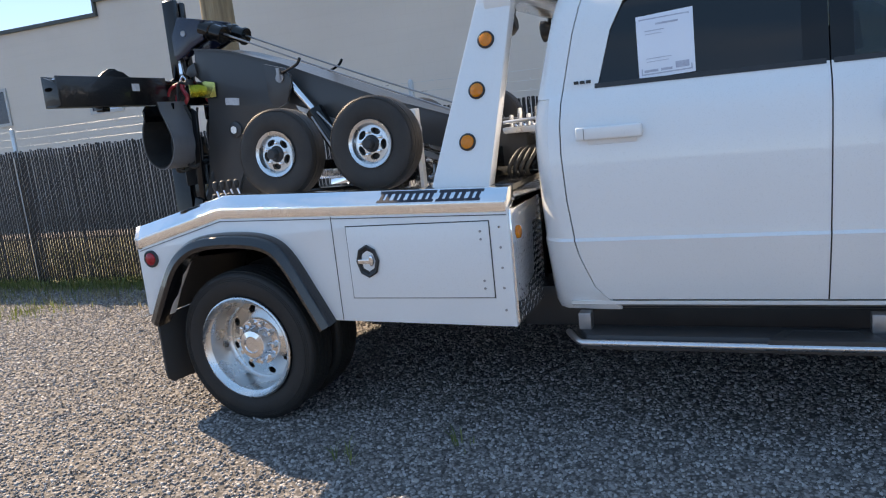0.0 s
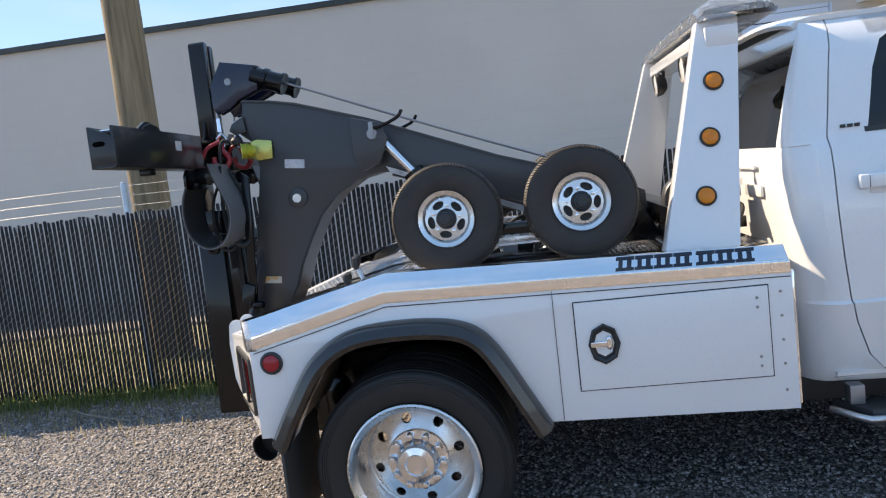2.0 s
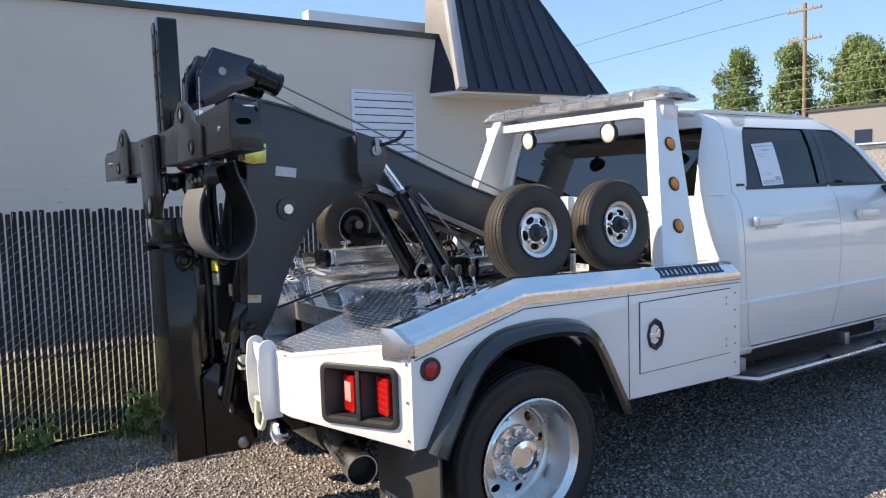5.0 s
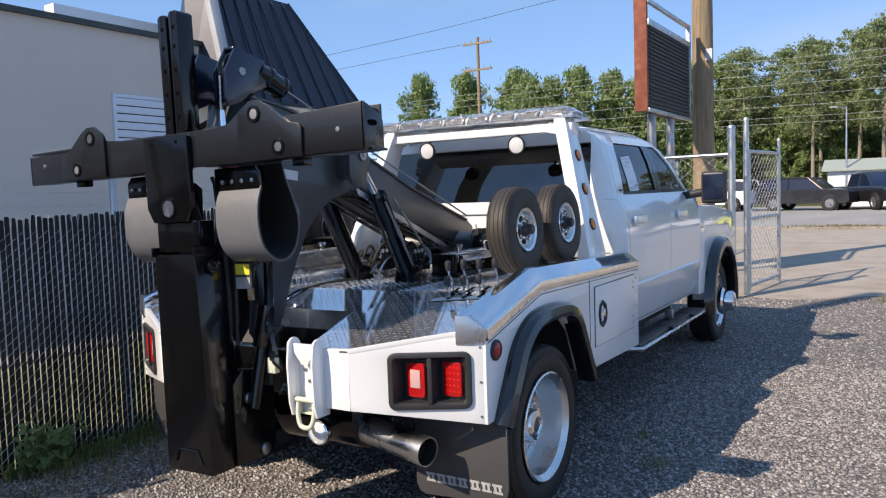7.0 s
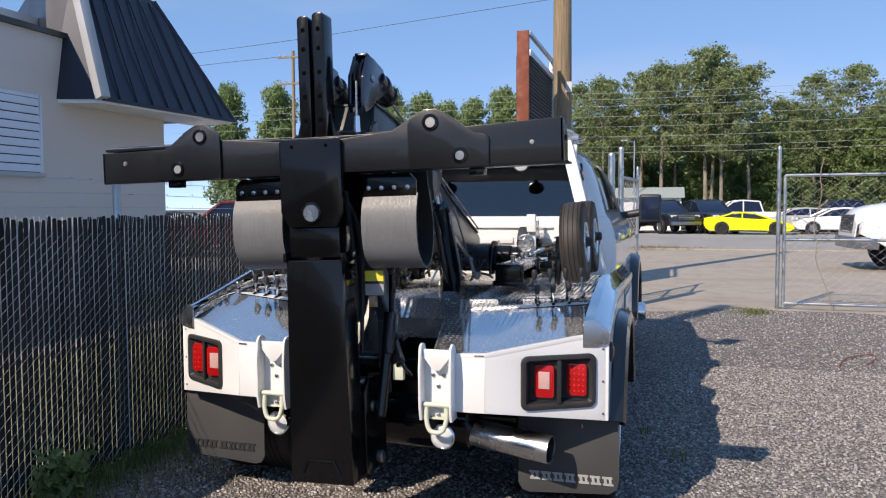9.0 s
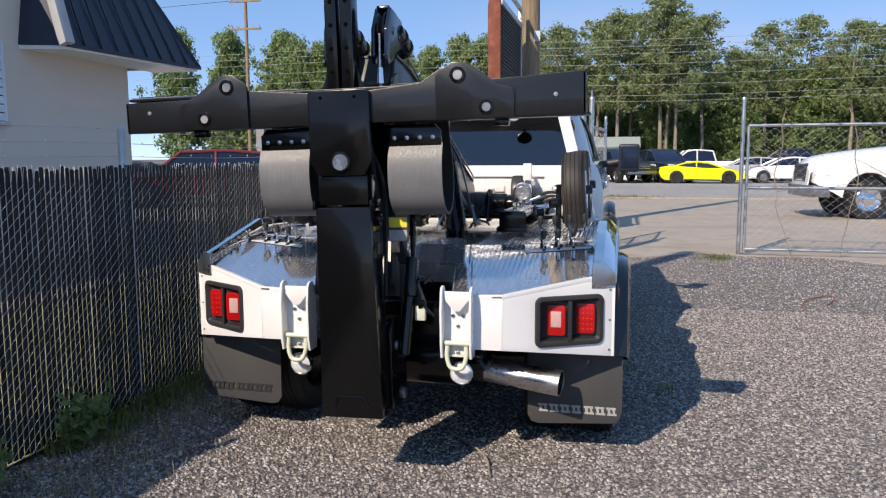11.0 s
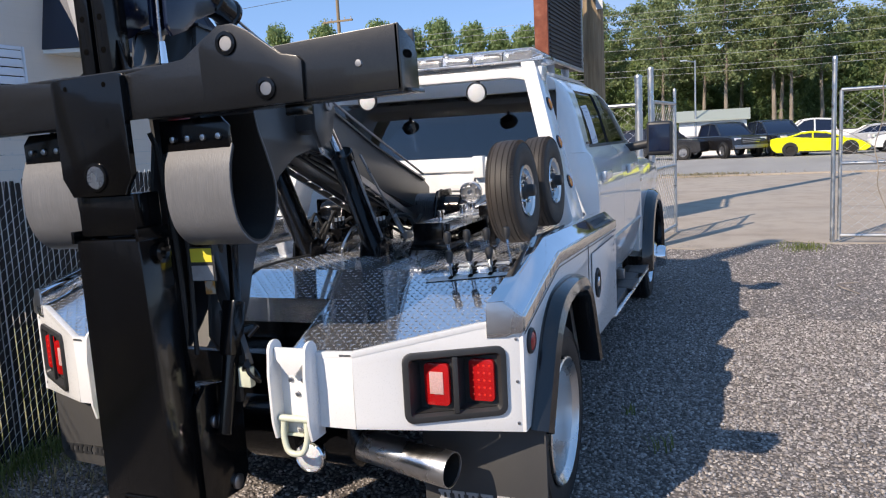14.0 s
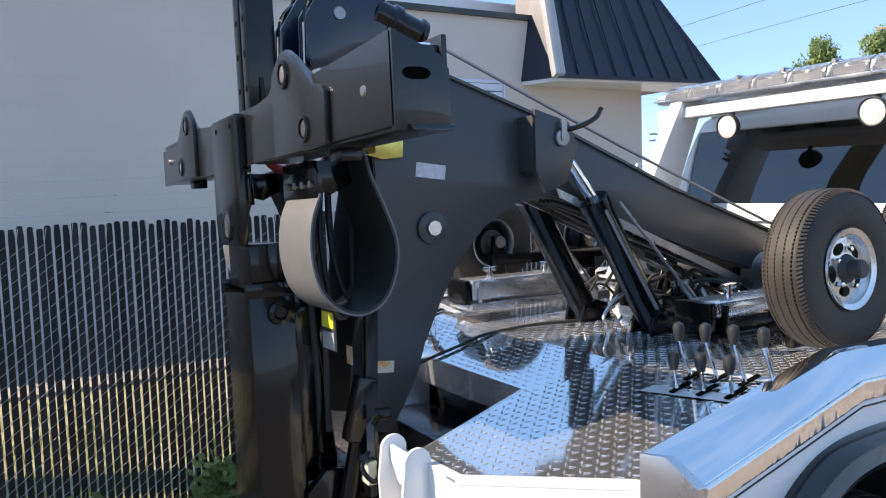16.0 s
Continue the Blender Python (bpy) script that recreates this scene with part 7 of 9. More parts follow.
# crossbar
bm = bm_new()
barz0 = 1.685
prism(bm, [(Y(-1.05), barz0 + 0.012), (Y(1.05), barz0), (Y(1.05), 1.825), (Y(0.72), 1.83), (Y(0.61), 1.885), (Y(0.56), 1.905), (Y(0.52), 1.905), (Y(0.43), 1.855), (Y(0.14), 1.83),
           (Y(-0.14), 1.83), (Y(-0.36), 1.85), (Y(-0.45), 1.905), (Y(-0.52), 1.918), (Y(-0.57), 1.905), (Y(-0.66), 1.85), (Y(-1.05), 1.865)], "x", -3.676, -3.664)
cb = up("crossbar", bm, CROSS, "gloss black underlift crossbar", 0.003)
for v0, v1 in ((-1.05, -0.2), (0.2, 1.05)):
    bm = bm_new()
    box(bm, (-3.57, Y((v0 + v1) / 2), 1.776), (0.012, v1 - v0, 0.172))
    up("crossbar_back", bm, CROSS, "", 0.003, cb)
    bm = bm_new()
    box(bm, (-3.62, Y((v0 + v1) / 2), 1.695), (0.10, v1 - v0, 0.012))
    up("crossbar_floor", bm, CROSS, "", 0.003, cb)
bm = bm_new()
box(bm, (-3.62, Y(0), 1.838), (0.10, 2.08, 0.012))
up("crossbar_top", bm, CROSS, "", 0.003, cb)
for s in (-1, 1):
    bm = bm_new()
    prism(bm, [(Y(s * 1.03), 1.849), (Y(s * 0.68), 1.849), (Y(s * 0.68), 1.845), (Y(s * 1.03), 1.845)], "x", -3.663, -3.577)
    sp = up("step_plate", bm, PLATE, "bright tread plate on top of the crossbar", 0, cb)
    bm = bm_new()
    for i in range(13):
        for j in range(4):
            d = 1 if (i + j) % 2 else -1
            v = 0.70 + i * 0.0262
            c = Vector((-3.655 + j * 0.0245, Y(s * v), 1.8495))
            a, b = Vector((0.0085, 0.0085 * d, 0)), Vector((0.002, -0.002 * d, 0))
            vs = [bm.verts.new(q) for q in (c - a, c - b, c + a, c + b, c + Vector((0, 0, 0.002)))]
            for k in range(4):
                bm.faces.new((vs[k], vs[(k + 1) % 4], vs[4]))
    tr = up("step_tread", bm, TREAD, "", 0, cb)
    tagged(tr, kind="stuff")
    bm = bm_new()
    box(bm, (-3.5625, Y(s * 0.47), 1.80), (0.003, 0.06, 0.045))
    up("rating_label", bm, LABEL, "small pale label with unread print", 0, cb)
for s in (-1, 1):
    bm = bm_new()
    prism(bm, [(-3.676, 1.69), (-3.562, 1.69), (-3.562, 1.80), (-3.58, 1.826), (-3.676, 1.826 if s > 0 else 1.866)], "y", Y(s * 1.052), Y(s * 1.038))
    up("crossbar_end", bm, CROSS, "", 0.003, cb)
    bm = bm_new()
    prism(bm, [(-3.63 + 0.02 * math.cos(q) + (0.008 if math.cos(q) > 0 else -0.008), 1.79 + 0.011 * math.sin(q)) for q in (2 * math.pi * k / 16 for k in range(16))], "y", Y(s * 1.0535), Y(s * 1.050))
    up("end_slot", bm, HOLE, "", 0, cb)
    bm = bm_new()
    prism(bm, [(Y(s * 1.03), 1.690), (Y(s * 1.068), 1.690), (Y(s * 1.066), 1.700), (Y(s * 1.03), 1.704)], "x", -3.650, -3.562)
    up("end_lip", bm, CROSS, "", 0.003, cb)
    # doubler plate with two bushed pins
    bm = bm_new()
    prism(bm, [(Y(s * 0.43), 1.69), (Y(s * 0.76), 1.692), (Y(s * 0.765), 1.80), (Y(s * 0.75), 1.815), (Y(s * 0.70), 1.825), (Y(s * 0.60), 1.90), (Y(s * 0.55), 1.925), (Y(s * 0.50), 1.925), (Y(s * 0.445), 1.89), (Y(s * 0.43), 1.87)], "x", -3.69, -3.675)
    up("doubler_plate", bm, CROSS, "", 0.003, cb)
    for v, z, r in ((0.527, 1.873, 0.026), (0.645, 1.737, 0.024)):
        bm = bm_new()
        lathe(bm, [(r + 0.008, 0), (r + 0.007, 0.006), (r - 0.003, 0.007), (r - 0.004, 0.0)], Matrix.Translation((-3.69, Y(s * v), z)) @ Matrix.Rotation(-math.pi / 2, 4, "Y"), 24)
        up("bushing", bm, BLACK, "", 0, cb)
        bm = bm_new()
        lathe(bm, [(r - 0.006, -0.002), (r - 0.006, 0.003), (0.0, 0.003)], Matrix.Translation((-3.69, Y(s * v), z)) @ Matrix.Rotation(-math.pi / 2, 4, "Y"), 20)
        up("pin", bm, STEEL, "bare steel pin", 0, cb)
    bm = bm_new()
    lathe(bm, [(0.011, 0), (0.009, 0.004), (0, 0.005)], Matrix.Translation((-3.676, Y(s * 0.93), 1.775)) @ Matrix.Rotation(-math.pi / 2, 4, "Y"), 14)
    up("small_pin", bm, STEEL, "", 0, cb)
    # hanging bolt tab under the bar
    bm = bm_new()
    box(bm, (-3.62, Y(s * 0.70), 1.675), (0.05, 0.06, 0.03))
    up("bar_tab", bm, BLACK, "", 0.004, cb)
    # wheel pad loop of belt rubber on a bolted flange
    bm = bm_new()
    a, b = (0.165, 0.425)
    prism(bm, [(Y(s * a), 1.585), (Y(s * b), 1.585), (Y(s * b), 1.655), (Y(s * (b - 0.03)), 1.685), (Y(s * a), 1.685)], "x", -3.585, -3.57)
    fl = up("belt_flange", bm, BLACK, "black flange with bolts", 0.003)
    for k in range(4):
        bm = bm_new()
        lathe(bm, [(0.010, 0), (0.010, 0.008), (0, 0.011)], Matrix.Translation((-3.585, Y(s * (0.215 + 0.058 * k)), 1.625)) @ Matrix.Rotation(-math.pi / 2, 4, "Y"), 8)
        up("bolt", bm, ALLOY, "", 0, fl)
    bm = bm_new()
    y0, y1 = sorted((Y(s * 0.185), Y(s * 0.43)))
    loop = [(-3.578, 1.60), (-3.604, 1.53), (-3.610, 1.44), (-3.59, 1.355), (-3.54, 1.30), (-3.475, 1.283), (-3.412, 1.315), (-3.375, 1.39), (-3.37, 1.47), (-3.40, 1.56), (-3.435, 1.64), (-3.45, 1.70)]
    band(bm, loop, y1 - y0, 0.005, y0)
    belt = up("belt_loop", bm, STRAP, "grey rubber belt loop", 0, angle=30)
    # added inner layer; its black holds the dark rubber and the loop's inside shade
    bm = bm_new()
    inner = [(x + 0.0065 * (-3.485 - x) / math.hypot(-3.485 - x, 1.47 - z), z + 0.0065 * (1.47 - z) / math.hypot(-3.485 - x, 1.47 - z)) for x, z in loop]
    band(bm, inner, y1 - y0, 0.0065, y0)
    up("inner_shade_layer", bm, HOSE, "dark inside of the belt loop, shade included in its black", 0, belt, 30)
    bm = bm_new()
    prism(bm, [(-3.57, 1.69), (-3.43, 1.69), (-3.44, 1.63), (-3.50, 1.60), (-3.57, 1.62)], "y", Y(s * 0.30), Y(s * 0.315))
    up("belt_gusset", bm, BLACK, "", 0.003)
# centre plate
bm = bm_new()
prism(bm, [(Y(-0.128), 1.835), (Y(-0.14), 1.825), (Y(-0.14), 1.53), (Y(-0.105), 1.468), (Y(0.105), 1.468), (Y(0.14), 1.53), (Y(0.14), 1.825), (Y(0.128), 1.835)], "x", -3.70, -3.676)
cp = up("centre_plate", bm, BLACK, "gloss black centre plate", 0.003)
bm = bm_new()
lathe(bm, [(0.046, 0), (0.045, 0.006), (0.037, 0.007), (0.036, 0.0)], Matrix.Translation((-3.70, Y(0), 1.527)) @ Matrix.Rotation(-math.pi / 2, 4, "Y"), 28)
up("pin_ring", bm, BLACK, "", 0, cp)
bm = bm_new()
lathe(bm, [(0.036, 0), (0.035, 0.005), (0.0, 0.005)], Matrix.Translation((-3.70, Y(0), 1.527)) @ Matrix.Rotation(-math.pi / 2, 4, "Y"), 24)
up("pivot_pin", bm, ALLOY, "bare steel pivot pin", 0, cp)
for v in (-0.075, 0.08):
    bm = bm_new()
    lathe(bm, [(0.008, 0), (0.0, 0.001)], Matrix.Translation((-3.7008, Y(v), 1.805)) @ Matrix.Rotation(-math.pi / 2, 4, "Y"), 12)
    up("plate_hole", bm, HOLE, "", 0, cp)
# twin upright posts above the bar
for v, z1 in ((0.045, 2.36), (-0.025, 2.37)):
    bm = bm_new()
    rows = []
    w = 0.027
    prism(bm, [(Y(v - w), 1.82), (Y(v + w), 1.82), (Y(v + w), z1 - 0.012), (Y(v + w - 0.012), z1), (Y(v - w + 0.012), z1), (Y(v - w), z1 - 0.012)], "x", -3.63, -3.545)
    post = up("upright_post", bm, BLACK, "black steel upright channel", 0.004)
    for z in (1.92, 2.02, 2.12, 2.22, 2.30):
        bm = bm_new()
        lathe(bm, [(0.010, 0), (0.0, 0.0008)], Matrix.Translation((-3.6305, Y(v), z)) @ Matrix.Rotation(-math.pi / 2, 4, "Y"), 12)
        up("post_hole", bm, HOLE, "", 0, post)
for v, d in ((0.075, 1), (-0.055, -1)):
    bm = bm_new()
    prism(bm, [(Y(v), 1.84), (Y(v + d * 0.07), 1.84), (Y(v + d * 0.025), 1.865), (Y(v), 1.95)], "x", -3.60, -3.588)
    up("post_gusset", bm, BLACK, "", 0.002)
# lower knee: side plates with pins, links and lift cylinder
for s in (-1, 1):
    bm = bm_new()
    prism(bm, [(-3.56, 0.38), (-3.36, 0.37), (-3.32, 0.42), (-3.31, 0.70), (-3.36, 0.78), (-3.50, 0.80), (-3.56, 0.74)], "y", Y(s * 0.155), Y(s * 0.135))
    kn = up("knee_plate", bm, BLACK, "black knee plate", 0.004)
    for x, z, r in ((-3.47, 0.665, 0.026), (-3.39, 0.41, 0.028)):
        bm = bm_new()
        lathe(bm, [(r, 0), (r, 0.008), (r - 0.006, 0.012), (0, 0.012)], Matrix.Translation((x, Y(s * 0.155), z)) @ Matrix.Rotation(math.pi / 2 * -s, 4, "X"), 20)
        up("knee_pin", bm, STEEL, "bare steel pin", 0, kn)
    bm = bm_new()
    prism(bm, [(-3.40, 1.02), (-3.36, 1.02), (-3.325, 1.62), (-3.365, 1.65)], "y", Y(s * 0.235), Y(s * 0.215))
    up("side_link", bm, BLACK, "black flat link", 0.004)
    bm = bm_new()
    rod(bm, (-3.47, Y(s * 0.19), 0.62), (-3.385, Y(s * 0.22), 1.05), 0.028, 14, bev=0.004)
    up("link_tube", bm, BLACK, "", 0)
    bm = bm_new()
    prism(bm, [(-3.47, 0.90), (-3.40, 0.88), (-3.36, 1.06), (-3.42, 1.08)], "y", Y(s * 0.25), Y(s * 0.20))
    up("knee_block", bm, BLACK, "", 0.006)
bm = bm_new()
m, l = frame_to((-3.315, 4.155, 1.34), (-3.404, 3.945, 0.85))
bmesh.ops.transform(bm, matrix=m, verts=box(bm, (0, 0, l / 2), (0.022, 0.060, l)))
strut = pt("lock_strut", bm, BOOM, "black flat diagonal strut", 0.003)
bm = bm_new()
rod(bm, (-3.43, 3.985, 0.965), (-3.33, 3.965, 0.965), 0.018, 12, bev=0.003)
rod(bm, (-3.40, 3.93, 0.955), (-3.385, 3.90, 0.99), 0.008, 8)
pt("strut_pin", bm, BLACK, "", 0, strut)
bm = bm_new()
box(bm, (-3.412, 3.945, 0.815), (0.03, 0.05, 0.07))
pt("strut_end", bm, PALEZINC, "pale zinc strut end", 0.006, strut)
bm = bm_new()
box(bm, (-3.375, 4.04, 0.87), (0.022, 0.052, 0.33))
up("stop_bar", bm, BOOM, "dark grey upright stop bar", 0.004)
bm = bm_new()
box(bm, (-3.48, Y(-0.185), 1.215), (0.004, 0.10, 0.115))
plate = up("label_plate", bm, BOOM, "dark plate with a yellow label", 0.001)
bm = bm_new()
box(bm, (-3.4835, Y(-0.185), 1.245), (0.002, 0.086, 0.046))
up("yellow_label", bm, YELLOWTAG, "yellow label with unread print", 0, plate)
bm = bm_new()
box(bm, (-3.4835, Y(-0.185), 1.185), (0.002, 0.086, 0.050))
up("grey_label", bm, SILVER, "", 0, plate)
bm = bm_new()
m = Matrix.Translation((-3.605, Y(-0.132), 1.275)) @ Matrix.Rotation(math.pi / 2, 4, "X")
lathe(bm, [(0.034, -0.004), (0.034, 0.012), (0.022, 0.016), (0.016, 0.008), (0, 0.008)], m, 20)
up("side_pin", bm, BLACK, "", 0, mast)
bm = bm_new()
tube(bm, [(-3.42, Y(-0.275), 0.87), (-3.45, Y(-0.30), 0.835), (-3.43, Y(-0.325), 0.80), (-3.40, Y(-0.30), 0.81), (-3.395, Y(-0.275), 0.84), (-3.42, Y(-0.275), 0.87)], 0.007, 8)
rod(bm, (-3.44, Y(-0.29), 0.86), (-3.41, Y(-0.25), 0.83), 0.012, 10)
up("pull_ring", bm, BLACK, "black pull ring on the strut", 0, strut)
bm = bm_new()
box(bm, (-3.45, Y(0), 0.60), (0.20, 0.25, 0.34))
up("knee_core", bm, BLACK, "", 0.01)
bm = bm_new()
rod(bm, (-3.45, Y(-0.02), 0.62), (-3.50, Y(0.0), 1.28), 0.048, 20, bev=0.006)
up("tilt_cylinder", bm, BLACK, "black hydraulic tilt cylinder")
bm = bm_new()
prism(bm, [(-3.56, 0.80), (-3.50, 0.80), (-3.50, 1.30), (-3.56, 1.33)], "y", Y(-0.10), Y(0.11))
up("mast_inner", bm, BLACK, "", 0.006)
bm = bm_new()
tube(bm, [(-3.50, Y(-0.07), 1.62), (-3.50, Y(-0.10), 1.3), (-3.49, Y(-0.09), 1.0), (-3.50, Y(-0.05), 0.8)], 0.011, 8)
tube(bm, [(-3.48, Y(-0.03), 1.66), (-3.47, Y(-0.12), 1.4), (-3.47, Y(-0.11), 0.9)], 0.009, 8)
tube(bm, [(-3.46, Y(-0.16), 1.70), (-3.52, Y(-0.26), 1.5), (-3.50, Y(-0.28), 1.28), (-3.42, Y(-0.22), 1.30), (-3.38, Y(-0.16), 1.62)], 0.008, 8)
up("hydraulic_hose", bm, HOSE, "black hydraulic hoses")
bm = bm_new()
box(bm, (-3.405, Y(-0.145), 1.125), (0.003, 0.04, 0.055))
up("warning_sticker", bm, WARN, "small orange and white sticker")

# -- boom --
BO = [(-3.335, 2.02), (-3.18, 2.0), (-3.05, 1.972), (-2.69, 1.852), (-2.05, 1.588), (-1.42, 1.375), (-1.34, 1.33), (-1.34, 1.22), (-1.45, 1.20), (-1.90, 1.33), (-2.30, 1.465), (-2.52, 1.555), (-2.65, 1.578),
      (-2.78, 1.553), (-2.90, 1.485), (-3.0, 1.385), (-3.075, 1.26), (-3.14, 1.13), (-3.175, 1.03), (-3.225, 0.94), (-3.275, 0.865), (-3.36, 0.885), (-3.405, 0.95), (-3.385, 1.15), (-3.29, 1.66), (-3.30, 1.80), (-3.35, 1.90)]
boom = None
for s in (-1, 1):
    bm = bm_new()
    prism(bm, BO, "y", Y(s * 0.14), Y(s * 0.124))
    ob = pt("boom_side", bm, BOOM, "black powder-coated boom side plate", 0.003)
    boom = boom or ob
    bm = bm_new()
    lathe(bm, [(0.052, 0), (0.051, 0.012), (0.044, 0.016), (0.026, 0.016), (0.026, 0.02), (0, 0.02)], Matrix.Translation((-3.105, Y(s * 0.14), 1.49)) @ Matrix.Rotation(math.pi / 2 * -s, 4, "X"), 28)
    pt("pivot_boss", bm, BOOM, "", 0, ob)
    bm = bm_new()
    lathe(bm, [(0.026, 0.0), (0.024, 0.008), (0, 0.008)], Matrix.Translation((-3.105, Y(s * 0.158), 1.49)) @ Matrix.Rotation(math.pi / 2 * -s, 4, "X"), 8)
    pt("pivot_bolt", bm, ALLOY, "bare steel pivot bolt", 0, ob)
    # doubler at the lift pin
    bm = bm_new()
    prism(bm, [(-2.76, 1.86), (-2.62, 1.82), (-2.58, 1.74), (-2.63, 1.62), (-2.72, 1.585), (-2.76, 1.66)], "y", Y(s * 0.235), Y(s * 0.215))
    prism(bm, [(-2.76, 1.84), (-2.72, 1.84), (-2.72, 1.64), (-2.76, 1.66)], "y", Y(s * 0.22), Y(s * 0.138))
    pt("lift_lug", bm, BOOM, "", 0.005, ob)
    bm = bm_new()
    rod(bm, (-2.655, Y(s * 0.25), 1.765), (-2.655, Y(s * 0.13), 1.765), 0.028, 18, bev=0.004)
    box(bm, (-2.655, Y(s * 0.252), 1.79), (0.022, 0.006, 0.07))
    pt("lift_pin", bm, STEEL, "bare steel lift pin", 0, ob)
    # lift cylinders
    base, top_, eye = (-2.19, Y(s * 0.19), 1.07), (-2.475, Y(s * 0.185), 1.55), (-2.65, Y(s * 0.185), 1.77)
    bm = bm_new()
    rod(bm, base, top_, 0.052, 24, bev=0.006)
    rod(bm, Vector(top_).lerp(base, 0.06), Vector(top_).lerp(base, -0.02), 0.056, 24, bev=0.004)
    rod(bm, (-2.19, Y(s * 0.235), 1.075), (-2.19, Y(s * 0.145), 1.075), 0.05, 20, bev=0.005)
    cy = pt("lift_cylinder", bm, BLACK, "black hydraulic lift cylinder", 0)
    bm = bm_new()
    rod(bm, top_, eye, 0.022, 20)
    pt("cylinder_rod", bm, CHROME, "chrome cylinder rod", 0, cy)
    bm = bm_new()
    tube(bm, [(-2.24, Y(s * 0.25), 1.15), (-2.36, Y(s * 0.245), 1.34), (-2.47, Y(s * 0.24), 1.52)], 0.007, 8)
    pt("oil_line", bm, STEEL, "", 0, cy)
    bm = bm_new()
    prism(bm, [(-2.27, 1.04), (-2.10, 1.04), (-2.13, 1.12), (-2.19, 1.14), (-2.25, 1.12)], "y", Y(s * 0.15), Y(s * 0.135))
    prism(bm, [(-2.27, 1.04), (-2.10, 1.04), (-2.13, 1.12), (-2.19, 1.14), (-2.25, 1.12)], "y", Y(s * 0.245), Y(s * 0.23))
    pt("cylinder_lug", bm, BLACK, "", 0.003, cy)
    # upper lug for the strap hook
    bm = bm_new()
    tube(bm, [(-2.66, Y(s * 0.24), 1.79), (-2.60, Y(s * 0.25), 1.80), (-2.52, Y(s * 0.25), 1.83), (-2.49, Y(s * 0.25), 1.865)], 0.009, 8)
    pt("pin_handle", bm, BLACK, "", 0, ob)
    # swivel sheave head
    bm = bm_new()
    prism(bm, [(-3.425, 2.222), (-3.36, 2.212), (-3.25, 2.185), (-3.235, 2.145), (-3.24, 2.07), (-3.29, 2.05), (-3.345, 2.03), (-3.40, 1.99), (-3.47, 1.965), (-3.49, 2.0), (-3.487, 2.12)], "y", Y(s * 0.075), Y(s * 0.092))
    prism(bm, [(-3.425, 2.222), (-3.36, 2.212), (-3.25, 2.185), (-3.235, 2.145), (-3.24, 2.07), (-3.29, 2.05), (-3.345, 2.03), (-3.40, 1.99), (-3.47, 1.965), (-3.49, 2.0), (-3.487, 2.12)], "y", Y(s * 0.135), Y(s * 0.152))
    box(bm, (-3.33, Y(s * 0.113), 2.205), (0.20, 0.06, 0.014), Matrix.Rotation(0.21, 4, "Y"))
    hd = pt("sheave_head", bm, NAVY, "dark swivel sheave head on the boom tip", 0.004)
    bm = bm_new()
    lathe(bm, [(0, -0.02), (0.095, -0.02), (0.098, -0.012), (0.085, 0.0), (0.098, 0.012), (0.095, 0.02), (0, 0.02)], Matrix.Translation((-3.385, Y(s * 0.113), 2.12)) @ Matrix.Rotation(math.pi / 2, 4, "X"), 28)
    pt("sheave", bm, BLACK, "", 0, hd)
    bm = bm_new()
    lathe(bm, [(0.02, 0), (0.018, 0.006), (0.008, 0.006), (0, 0.003)], Matrix.Translation((-3.39, Y(s * 0.152), 2.125)) @ Matrix.Rotation(math.pi / 2 * -s, 4, "X"), 14)
    pt("sheave_pin", bm, STEEL, "", 0, hd)
    bm = bm_new()
    m, l = frame_to((-3.27, Y(s * 0.113), 2.145), (-3.105, Y(s * 0.113), 2.08))
    lathe(bm, [(0, 0), (0.045, 0), (0.05, 0.005), (0.05, 0.06), (0.058, 0.065), (0.058, 0.085), (0.05, 0.09), (0.05, l - 0.02), (0.058, l - 0.015), (0.056, l), (0.03, l), (0, l - 0.005)], m, 24)
    pt("swivel_barrel", bm, BLACK, "black swivel barrel", 0, hd)
    # rope from the winch, hook and shackle
    bm = bm_new()
    tube(bm, [(-3.11, Y(s * 0.113), 2.09), (-2.3, Y(s * 0.125), 1.75), (-1.45, Y(s * 0.15), 1.41)], 0.0055, 8, 4)
    tube(bm, [(-3.483, Y(s * 0.113), 2.10), (-3.487, Y(s * 0.115), 1.95), (-3.482, Y(s * 0.115), 1.86)], 0.006, 8, 4)
    pt("wire_rope", bm, STEEL, "grey steel winch rope")
    bm = bm_new()
    rod(bm, (-3.484, Y(s * 0.115), 1.95), (-3.482, Y(s * 0.115), 1.88), 0.012, 10, 0.016)
    tube(bm, [(-3.482, Y(s * 0.115), 1.87), (-3.46, Y(s * 0.115), 1.84), (-3.482, Y(s * 0.115), 1.80), (-3.505, Y(s * 0.115), 1.84), (-3.482, Y(s * 0.115), 1.87)], 0.008, 8)
    pt("rope_socket", bm, CHROME, "", 0)
    bm = bm_new()
    tube(bm, [(-3.482, Y(s * 0.13), 1.825), (-3.475, Y(s * 0.14), 1.78), (-3.44, Y(s * 0.15), 1.73), (-3.47, Y(s * 0.155), 1.69), (-3.52, Y(s * 0.15), 1.71), (-3.525, Y(s * 0.145), 1.75)], 0.014, 10)
    tube(bm, [(-3.49, Y(s * 0.13), 1.83), (-3.55, Y(s * 0.16), 1.80), (-3.58, Y(s * 0.17), 1.75)], 0.010, 8)
    pt("tow_hook", bm, REDPAINT, "red forged tow hook")
bm = bm_new()
